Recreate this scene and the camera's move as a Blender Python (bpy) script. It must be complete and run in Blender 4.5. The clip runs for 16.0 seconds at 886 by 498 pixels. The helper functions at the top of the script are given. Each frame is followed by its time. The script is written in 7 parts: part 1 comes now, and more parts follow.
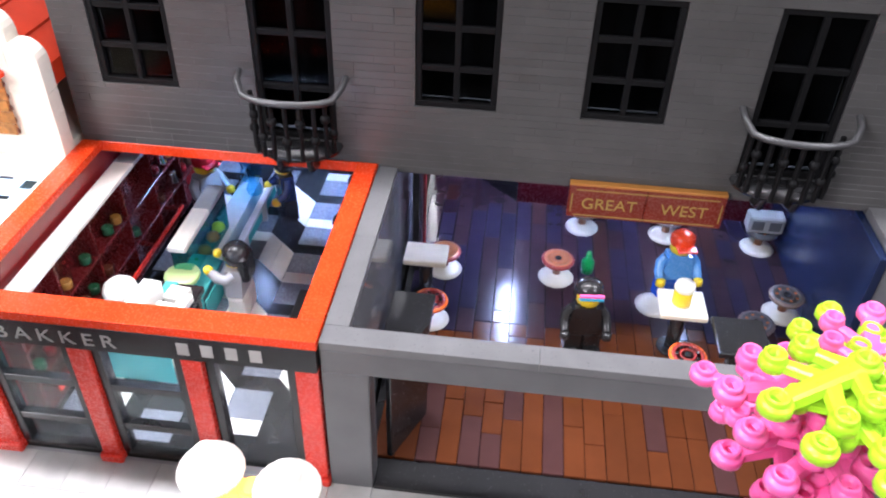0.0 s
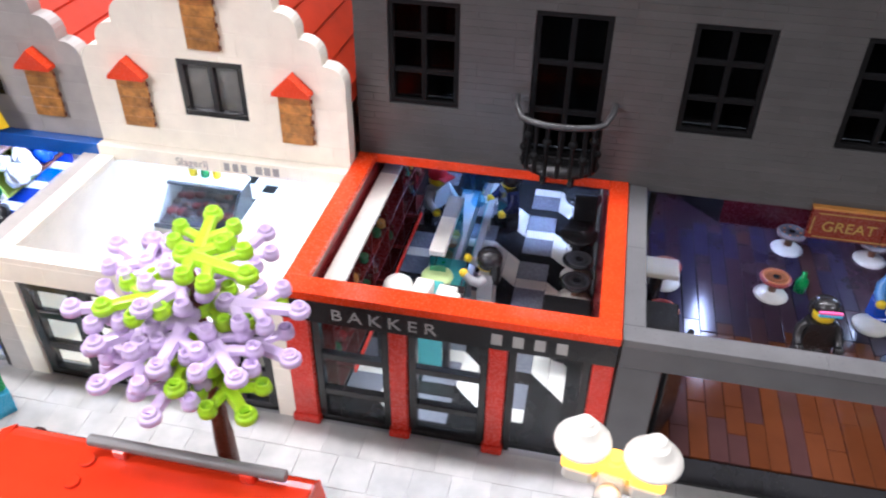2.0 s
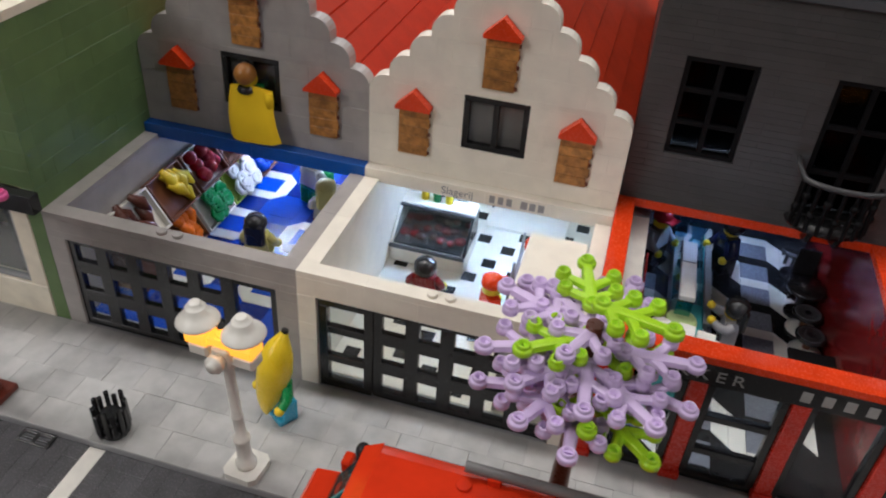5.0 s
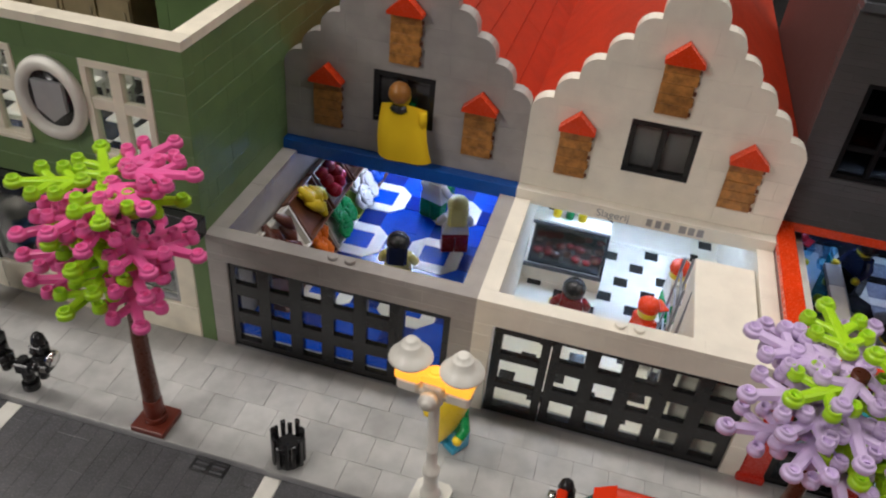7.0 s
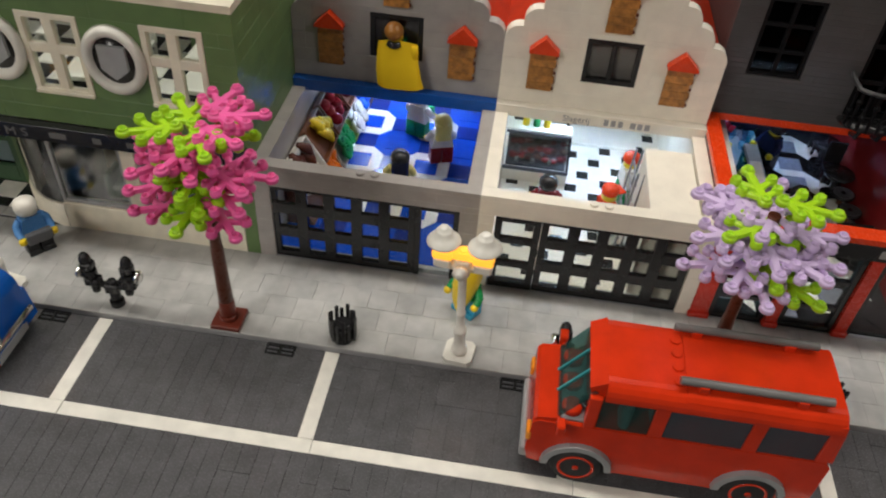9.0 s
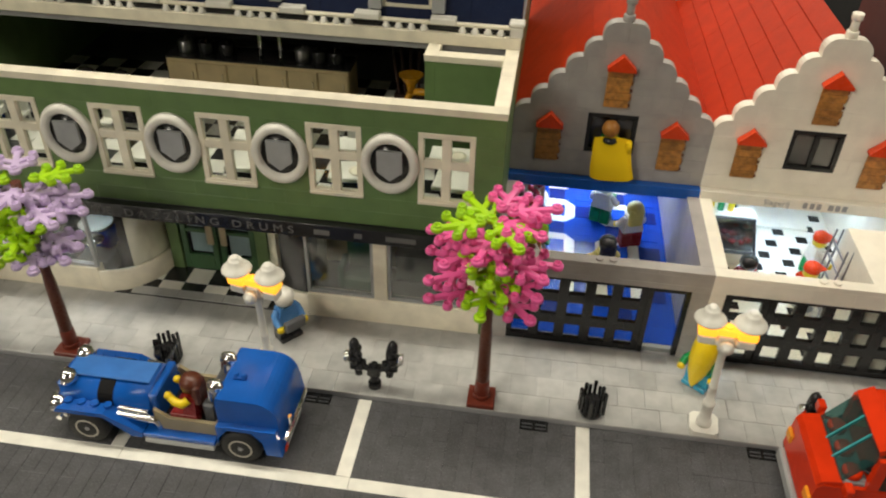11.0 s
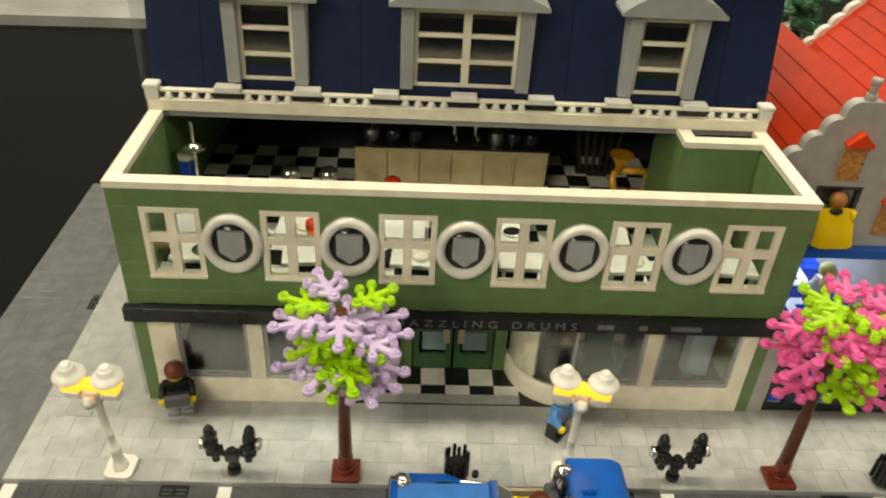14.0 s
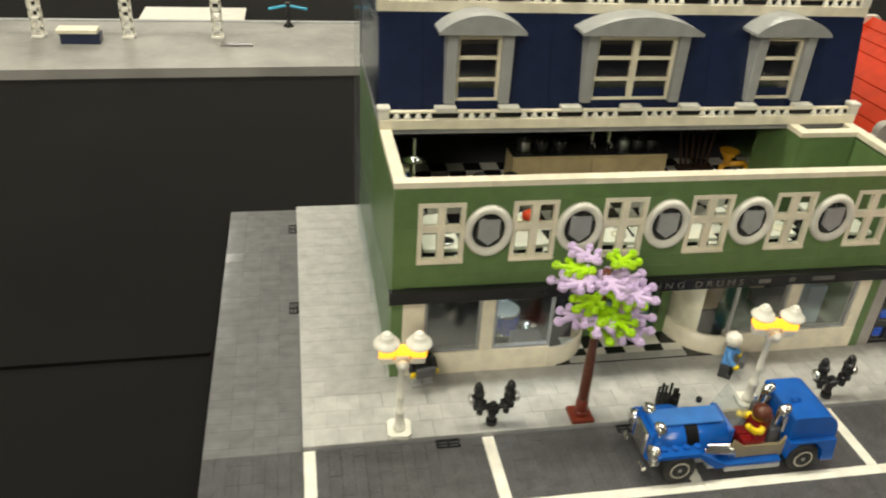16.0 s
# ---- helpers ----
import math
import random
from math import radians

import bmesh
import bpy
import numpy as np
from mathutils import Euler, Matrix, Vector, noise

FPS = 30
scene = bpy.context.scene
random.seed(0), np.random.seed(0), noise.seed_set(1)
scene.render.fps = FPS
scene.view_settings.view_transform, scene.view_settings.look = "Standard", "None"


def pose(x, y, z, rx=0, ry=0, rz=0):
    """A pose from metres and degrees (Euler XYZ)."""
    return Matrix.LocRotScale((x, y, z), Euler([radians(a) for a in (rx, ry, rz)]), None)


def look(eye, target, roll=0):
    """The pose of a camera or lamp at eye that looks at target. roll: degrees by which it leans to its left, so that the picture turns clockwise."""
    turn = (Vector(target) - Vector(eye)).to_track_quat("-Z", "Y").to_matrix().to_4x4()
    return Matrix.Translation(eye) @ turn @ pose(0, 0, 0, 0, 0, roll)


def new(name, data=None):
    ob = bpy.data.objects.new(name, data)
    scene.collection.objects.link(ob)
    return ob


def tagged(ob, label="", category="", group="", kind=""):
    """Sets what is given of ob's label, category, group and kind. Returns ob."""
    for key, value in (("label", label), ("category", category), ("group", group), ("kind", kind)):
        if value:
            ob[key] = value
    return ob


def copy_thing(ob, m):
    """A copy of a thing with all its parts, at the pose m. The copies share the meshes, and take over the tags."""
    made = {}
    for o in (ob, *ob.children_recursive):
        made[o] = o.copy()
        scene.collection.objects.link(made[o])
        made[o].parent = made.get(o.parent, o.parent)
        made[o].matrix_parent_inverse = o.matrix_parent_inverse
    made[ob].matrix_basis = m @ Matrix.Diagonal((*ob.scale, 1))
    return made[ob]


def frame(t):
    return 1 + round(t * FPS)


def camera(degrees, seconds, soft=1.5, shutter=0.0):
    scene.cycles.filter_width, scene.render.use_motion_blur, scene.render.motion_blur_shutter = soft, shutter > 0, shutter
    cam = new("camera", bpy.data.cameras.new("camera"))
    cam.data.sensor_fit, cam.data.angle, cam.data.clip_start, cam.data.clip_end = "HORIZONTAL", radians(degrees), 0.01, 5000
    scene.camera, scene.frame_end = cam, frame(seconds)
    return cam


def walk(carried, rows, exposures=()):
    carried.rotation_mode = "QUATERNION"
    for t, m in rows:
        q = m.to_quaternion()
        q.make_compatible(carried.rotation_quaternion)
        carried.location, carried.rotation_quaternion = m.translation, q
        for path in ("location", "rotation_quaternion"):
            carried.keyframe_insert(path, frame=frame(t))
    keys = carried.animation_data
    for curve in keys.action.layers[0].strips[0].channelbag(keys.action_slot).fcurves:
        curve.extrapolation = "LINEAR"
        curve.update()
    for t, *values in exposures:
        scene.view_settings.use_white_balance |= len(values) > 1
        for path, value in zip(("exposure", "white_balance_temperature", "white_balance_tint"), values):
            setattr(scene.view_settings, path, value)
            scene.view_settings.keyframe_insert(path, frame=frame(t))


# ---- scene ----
cam = camera(58.6, 16.0, soft=2.0, shutter=0.25)
# seconds; eye in metres; yaw, pitch and roll in degrees
ROWS = [
    (0.0, 0.4391, -0.1091, 0.2501, 5.34, -37.48, 1.95),
    (0.5, 0.4419, -0.1049, 0.2493, 4.67, -38.11, 2.74),
    (1.0, 0.4317, -0.1198, 0.2556, 10.34, -37.32, 0.08),
    (1.5, 0.4064, -0.1384, 0.2657, 11.74, -36.57, -0.22),
    (2.0, 0.3633, -0.1507, 0.2666, 11.53, -36.45, 0.76),
    (2.5, 0.3376, -0.1525, 0.2685, 12.78, -36.31, 1.37),
    (3.0, 0.3156, -0.1599, 0.2724, 14.31, -35.87, 1.95),
    (3.5, 0.3023, -0.1688, 0.2756, 15.13, -35.71, 2.67),
    (4.0, 0.2926, -0.1773, 0.2787, 16.03, -35.82, 3.22),
    (4.2, 0.2888, -0.1808, 0.2797, 16.09, -35.81, 3.52),
    (6.3, 0.1888, -0.1824, 0.2865, 9.03, -36.52, 5.02),
    (6.5, 0.1859, -0.1816, 0.2828, 10.80, -36.46, 5.61),
    (7.0, 0.1654, -0.1912, 0.2895, 12.01, -37.00, 5.62),
    (7.5, 0.1547, -0.2163, 0.3049, 9.70, -40.41, 5.93),
    (8.0, 0.1617, -0.2442, 0.3207, 6.83, -43.61, 5.82),
    (8.2, 0.1631, -0.2495, 0.3233, 5.54, -43.55, 5.94),
    (10.3, 0.0525, -0.3018, 0.3503, 6.55, -38.72, 2.53),
    (10.5, 0.0405, -0.3046, 0.3513, 6.84, -38.12, 2.20),
    (11.0, 0.0153, -0.3153, 0.3524, 7.18, -36.52, 1.73),
    (11.5, -0.0231, -0.3272, 0.3597, 7.09, -36.20, 1.36),
    (12.0, -0.0641, -0.3457, 0.3679, 5.75, -35.14, 1.99),
    (12.5, -0.1033, -0.3802, 0.3781, 4.86, -33.85, 1.98),
    (13.0, -0.1408, -0.3601, 0.3765, 4.64, -33.02, 1.58),
    (13.5, -0.1739, -0.2957, 0.3657, 2.87, -36.71, 2.16),
    (14.0, -0.2238, -0.2977, 0.3734, -3.08, -34.41, 3.42),
    (14.5, -0.2846, -0.3139, 0.3816, -7.65, -34.08, 3.36),
    (15.0, -0.3283, -0.3304, 0.3797, -11.39, -32.80, 3.97),
    (15.5, -0.3707, -0.3505, 0.3882, -12.11, -31.42, 2.95),
    (16.0, -0.4424, -0.3830, 0.3837, -11.67, -30.76, 3.68),
]


def eye_pose(x, y, z, yaw, pitch, roll):
    return pose(x, y, z, 0, 0, yaw) @ pose(0, 0, 0, 90 + pitch, 0, 0) @ pose(0, 0, 0, 0, 0, roll)


EXPOSURES = [(0.0, 1.7, 5450, 20), (0.5, 1.9, 5450, 20), (1.5, 1.66, 5450, 20), (2.5, 0.5, 5500, 20), (3.5, 0.0, 5500, 18), (4.0, -0.14, 5550, 16), (6.5, -0.32, 5950, 16), (8.0, -0.32, 5950, 15), (10.5, -0.08, 6450, 9), (11.5, 0.02, 6650, 7), (12.5, 0.26, 6950, 5), (14.5, 0.2, 6800, 4), (16.0, 0.28, 6550, 4)]
walk(cam, [(t, eye_pose(*row)) for t, *row in ROWS], EXPOSURES)


S = 0.008  # one stud of the toy bricks, in metres; all plans below are in studs
PZ = 0.5   # top of the pavement over the road


# ---- world, lights ----
world = bpy.data.worlds.new("hall_light")
scene.world = world
world.use_nodes = True
world.node_tree.nodes["Background"].inputs[0].default_value = (1.0, 0.93, 0.8, 1)
world.node_tree.nodes["Background"].inputs[1].default_value = 0.12


def area(name, x, y, z, sx, sy, watts, colour, target):
    lamp = bpy.data.lights.new(name, "AREA")
    lamp.shape, lamp.size, lamp.size_y, lamp.energy, lamp.color = "RECTANGLE", sx, sy, watts, colour
    ob = new(name, lamp)
    ob.matrix_world = look((x, y, z), target)
    return ob


# fluorescent fittings under the hall's ceiling
for lx, ly, watts in ((-1.7, -1.9, 32), (-2.0, 0.35, 38), (0.0, 0.35, 38), (2.0, 0.35, 21), (0.6, 3.9, 44), (2.2, 3.9, 28)):
    area("hall_lamp", lx, ly, 2.7, 1.5, 0.25, watts, (1.0, 0.92, 0.78), (lx, ly, 0))
area("hall_lamp", -2.6, -3.4, 2.3, 1.5, 0.5, 54, (1.0, 0.92, 0.78), (-0.2, 0.1, 0.1))
# unseen fill lamp, added at the front right to brighten the grey facade
area("hall_lamp", 2.7, -1.7, 2.5, 1.5, 0.3, 20, (1.0, 0.94, 0.82), (0.6, 0.1, 0.1))
area("hall_lamp", -1.42, 4.75, 2.7, 0.62, 0.85, 46, (1.0, 0.94, 0.84), (-1.42, 4.75, 0))


# ---- materials ----
def nodes_of(name):
    m = bpy.data.materials.new(name)
    m.use_nodes = True
    t = m.node_tree
    return m, t, t.nodes["Principled BSDF"]


def plastic(name, rgb, rough=0.28, vary=0.06, bump=0.05, scale=90.0, dirt=0.12, ior=1.5):
    """Moulded ABS: glossy, faint waviness, dust and fingerprints, a little shade from piece to piece."""
    m, t, p = nodes_of(name)
    n, l = t.nodes, t.links
    co = n.new("ShaderNodeTexCoord")
    info = n.new("ShaderNodeObjectInfo")
    big = n.new("ShaderNodeTexNoise")
    big.inputs["Scale"].default_value, big.inputs["Detail"].default_value = scale, 3
    fine = n.new("ShaderNodeTexNoise")
    fine.inputs["Scale"].default_value, fine.inputs["Detail"].default_value = scale * 14, 2
    shift = n.new("ShaderNodeVectorMath")
    shift.operation = "ADD"
    l.new(co.outputs["Object"], shift.inputs[0])
    l.new(info.outputs["Location"], shift.inputs[1])
    for tex in (big, fine):
        l.new(shift.outputs[0], tex.inputs["Vector"])
    mul = n.new("ShaderNodeMath")
    mul.operation, mul.inputs[1].default_value = "MULTIPLY_ADD", 2 * vary
    mul.inputs[2].default_value = 1 - vary
    l.new(info.outputs["Random"], mul.inputs[0])
    grime = n.new("ShaderNodeMapRange")
    grime.inputs[1].default_value, grime.inputs[2].default_value = 0.35, 0.7
    grime.inputs[3].default_value, grime.inputs[4].default_value = 1 + dirt * 0.4, 1 - dirt
    l.new(big.outputs["Fac"], grime.inputs[0])
    both = n.new("ShaderNodeMath")
    both.operation = "MULTIPLY"
    l.new(mul.outputs[0], both.inputs[0])
    l.new(grime.outputs[0], both.inputs[1])
    tint = n.new("ShaderNodeMix")
    tint.data_type, tint.blend_type = "RGBA", "MULTIPLY"
    tint.inputs["Factor"].default_value = 1.0
    tint.inputs["A"].default_value = (*rgb, 1)
    l.new(both.outputs[0], tint.inputs["B"])
    l.new(tint.outputs["Result"], p.inputs["Base Color"])
    r = n.new("ShaderNodeMapRange")
    r.inputs[3].default_value, r.inputs[4].default_value = rough * 0.65, rough * 1.5
    l.new(fine.outputs["Fac"], r.inputs[0])
    l.new(r.outputs[0], p.inputs["Roughness"])
    b = n.new("ShaderNodeBump")
    b.inputs["Strength"].default_value, b.inputs["Distance"].default_value = bump, 0.0006
    l.new(big.outputs["Fac"], b.inputs["Height"])
    l.new(b.outputs[0], p.inputs["Normal"])
    p.inputs["IOR"].default_value = ior
    return m


def metal(name, rgb, rough):
    m, t, p = nodes_of(name)
    p.inputs["Base Color"].default_value = (*rgb, 1)
    p.inputs["Metallic"].default_value = 1.0
    tex = t.nodes.new("ShaderNodeTexNoise")
    tex.inputs["Scale"].default_value = 600
    r = t.nodes.new("ShaderNodeMapRange")
    r.inputs[3].default_value, r.inputs[4].default_value = rough * 0.6, rough * 1.6
    t.links.new(tex.outputs["Fac"], r.inputs[0])
    t.links.new(r.outputs[0], p.inputs["Roughness"])
    return m


def clear(name, rgb, gloss=0.03, base=0.014):
    """Thin see-through plastic: tinted straight through, with a Fresnel gloss."""
    m, t, p = nodes_of(name)
    n, l = t.nodes, t.links
    tr, gl, mix = n.new("ShaderNodeBsdfTransparent"), n.new("ShaderNodeBsdfGlossy"), n.new("ShaderNodeMixShader")
    tr.inputs[0].default_value = (*rgb, 1)
    gl.inputs["Roughness"].default_value = gloss
    fr, power, keep = n.new("ShaderNodeLayerWeight"), n.new("ShaderNodeMath"), n.new("ShaderNodeMath")
    fr.inputs["Blend"].default_value = 0.5
    power.operation, power.inputs[1].default_value = "POWER", 4.0
    keep.operation, keep.inputs[1].default_value, keep.inputs[2].default_value = "MULTIPLY_ADD", 0.9, base
    l.new(fr.outputs["Facing"], power.inputs[0])
    l.new(power.outputs[0], keep.inputs[0])
    l.new(keep.outputs[0], mix.inputs[0])
    l.new(tr.outputs[0], mix.inputs[1])
    l.new(gl.outputs[0], mix.inputs[2])
    l.new(mix.outputs[0], n["Material Output"].inputs["Surface"])
    return m


def tinted(name, rgb, body, share):
    """See-through coloured plastic with a little body of its own."""
    m, t, p = nodes_of(name)
    n, l = t.nodes, t.links
    tr, mix = n.new("ShaderNodeBsdfTransparent"), n.new("ShaderNodeMixShader")
    tr.inputs[0].default_value = (*rgb, 1)
    p.inputs["Base Color"].default_value = (*body, 1)
    p.inputs["Roughness"].default_value = 0.06
    mix.inputs[0].default_value = share
    l.new(tr.outputs[0], mix.inputs[1])
    l.new(p.outputs[0], mix.inputs[2])
    l.new(mix.outputs[0], n["Material Output"].inputs["Surface"])
    return m


def glow(name, rgb, strength):
    m, t, p = nodes_of(name)
    p.inputs["Base Color"].default_value = (*rgb, 1)
    p.inputs["Emission Color"].default_value = (*rgb, 1)
    p.inputs["Emission Strength"].default_value = strength
    return m


def fabric(name, rgb, weave=1500.0):
    m, t, p = nodes_of(name)
    n, l = t.nodes, t.links
    a, b = n.new("ShaderNodeTexNoise"), n.new("ShaderNodeTexNoise")
    co = n.new("ShaderNodeTexCoord")
    a.inputs["Scale"].default_value, a.inputs["Detail"].default_value = 6, 5
    b.inputs["Scale"].default_value, b.inputs["Detail"].default_value = weave, 2
    ramp = n.new("ShaderNodeMapRange")
    ramp.inputs[3].default_value, ramp.inputs[4].default_value = 0.6, 1.5
    mix = n.new("ShaderNodeMix")
    mix.data_type, mix.blend_type = "RGBA", "MULTIPLY"
    mix.inputs["Factor"].default_value = 1.0
    mix.inputs["A"].default_value = (*rgb, 1)
    for tex in (a, b):
        l.new(co.outputs["Object"], tex.inputs["Vector"])
    l.new(a.outputs["Fac"], ramp.inputs[0])
    l.new(ramp.outputs[0], mix.inputs["B"])
    l.new(mix.outputs["Result"], p.inputs["Base Color"])
    bump = n.new("ShaderNodeBump")
    bump.inputs["Strength"].default_value, bump.inputs["Distance"].default_value = 0.4, 0.0006
    l.new(b.outputs["Fac"], bump.inputs["Height"])
    l.new(bump.outputs[0], p.inputs["Normal"])
    p.inputs["Roughness"].default_value = 0.9
    p.inputs["Specular IOR Level"].default_value = 0.15
    return m


WHITE = plastic("white_plastic", (0.80, 0.78, 0.70), 0.3)
DOORGREEN = plastic("door_green_plastic", (0.05, 0.13, 0.05), 0.28)
PALEBLUE = plastic("pale_blue_grey_plastic", (0.45, 0.58, 0.66), 0.25)
CREAM = plastic("cream_plastic", (0.85, 0.79, 0.63), 0.3)
TAN = plastic("tan_plastic", (0.62, 0.52, 0.33), 0.3)
LGREY = plastic("light_grey_plastic", (0.37, 0.38, 0.38), 0.3)
PAVE = plastic("pavement_grey_plastic", (0.43, 0.43, 0.41), 0.32, vary=0.09, dirt=0.18)
MGREY = plastic("mid_grey_plastic", (0.30, 0.30, 0.305), 0.32)
DGREY = plastic("dark_grey_plastic", (0.085, 0.088, 0.095), 0.3, vary=0.1)
ROAD = plastic("road_grey_plastic", (0.092, 0.092, 0.096), 0.24, vary=0.05, dirt=0.2)
SROAD = plastic("side_road_grey_plastic", (0.165, 0.165, 0.17), 0.12, vary=0.06, dirt=0.15)
FACADE = plastic("facade_grey_plastic", (0.066, 0.064, 0.063), 0.36, vary=0.07, bump=0.12)
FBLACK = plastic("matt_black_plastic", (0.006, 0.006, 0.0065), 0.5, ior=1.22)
BLACK = plastic("black_plastic", (0.017, 0.017, 0.018), 0.22)
RED = plastic("red_plastic", (0.74, 0.052, 0.005), 0.24)
ROOFRED = plastic("roof_red_plastic", (0.49, 0.034, 0.005), 0.45, ior=1.3)
DRED = plastic("dark_red_plastic", (0.22, 0.01, 0.012), 0.25)
GREEN = plastic("sand_green_plastic", (0.130, 0.215, 0.078), 0.38, vary=0.05)
DGREEN = plastic("dark_green_plastic", (0.02, 0.085, 0.035), 0.28)
BGREEN = plastic("bright_green_plastic", (0.01, 0.28, 0.07), 0.25)
NAVY = plastic("dark_blue_plastic", (0.010, 0.018, 0.055), 0.22)
BLUE = plastic("blue_plastic", (0.006, 0.065, 0.46), 0.2)
MBLUE = plastic("medium_blue_plastic", (0.10, 0.28, 0.62), 0.25)
AZURE = plastic("azure_plastic", (0.06, 0.40, 0.62), 0.25)
LIME = plastic("lime_plastic", (0.37, 0.64, 0.006), 0.3, vary=0.05)
PINK = plastic("pink_plastic", (0.82, 0.12, 0.36), 0.3, vary=0.05)
LILAC = plastic("lavender_plastic", (0.63, 0.49, 0.75), 0.3, vary=0.05)
BROWN = plastic("reddish_brown_plastic", (0.10, 0.028, 0.014), 0.28)
NOUGAT = plastic("medium_nougat_plastic", (0.38, 0.165, 0.03), 0.35, bump=0.4)
BORANGE = plastic("orange_plastic", (0.80, 0.18, 0.01), 0.25)
YELLOW = plastic("yellow_plastic", (0.82, 0.60, 0.01), 0.28)
BLOND = plastic("pale_yellow_plastic", (0.75, 0.68, 0.22), 0.3)
SILVER = metal("chrome_plastic", (0.82, 0.82, 0.80), 0.12)
STEEL = metal("grey_metallic_plastic", (0.35, 0.35, 0.36), 0.3)
RUBBER = plastic("tyre_rubber", (0.018, 0.018, 0.018), 0.6)
GLASS = clear("clear_pane", (0.92, 0.95, 0.94))
SHOPGLASS = clear("shop_pane", (0.90, 0.93, 0.92), 0.12, 0.15)
LOFTPANE = clear("loft_pane", (0.4, 0.4, 0.42), 0.15, 0.10)
SHUTTER = plastic("mottled_brown_plastic", (0.42, 0.185, 0.04), 0.4, vary=0.2, bump=0.8, scale=330.0, dirt=0.45)
SMOKE = clear("smoked_pane", (0.28, 0.30, 0.32), 0.06, 0.004)
DORMERPANE = clear("dormer_pane", (0.62, 0.60, 0.56), 0.12, 0.14)
TEAL = clear("teal_clear_plastic", (0.22, 0.62, 0.62))
AMBER = glow("lit_amber_plastic", (1.0, 0.45, 0.03), 1.3)
LED = glow("white_led_strip", (0.75, 0.87, 1.0), 12.0)
CLOTH = fabric("black_tablecloth", (0.0052, 0.0049, 0.0047))
CAPE = fabric("yellow_felt", (0.75, 0.50, 0.01), 2500)
GOLDLETTER = plastic("gold_print", (0.34, 0.235, 0.05), 0.35)
WLETTER = plastic("white_print", (0.341, 0.341, 0.330), 0.4)
DULL = plastic("worn_print", (0.14, 0.14, 0.135), 0.4)
ACRYLIC = tinted("hazy_acrylic", (0.92, 0.94, 0.94), (0.55, 0.57, 0.57), 0.10)
GREYPANE = tinted("grey_tinted_pane", (0.34, 0.38, 0.42), (0.13, 0.17, 0.20), 0.3)
FARGREY = plastic("far_platform_grey", (0.31, 0.30, 0.28), 0.5, scale=7.0, dirt=0.35)
INK = plastic("grey_print", (0.36, 0.35, 0.34), 0.5)
CEILING = plastic("dark_hall_ceiling", (0.10, 0.095, 0.09), 0.9, scale=3)
WALLPAINT = plastic("hall_wall_paint", (0.45, 0.42, 0.38), 0.8, scale=3)


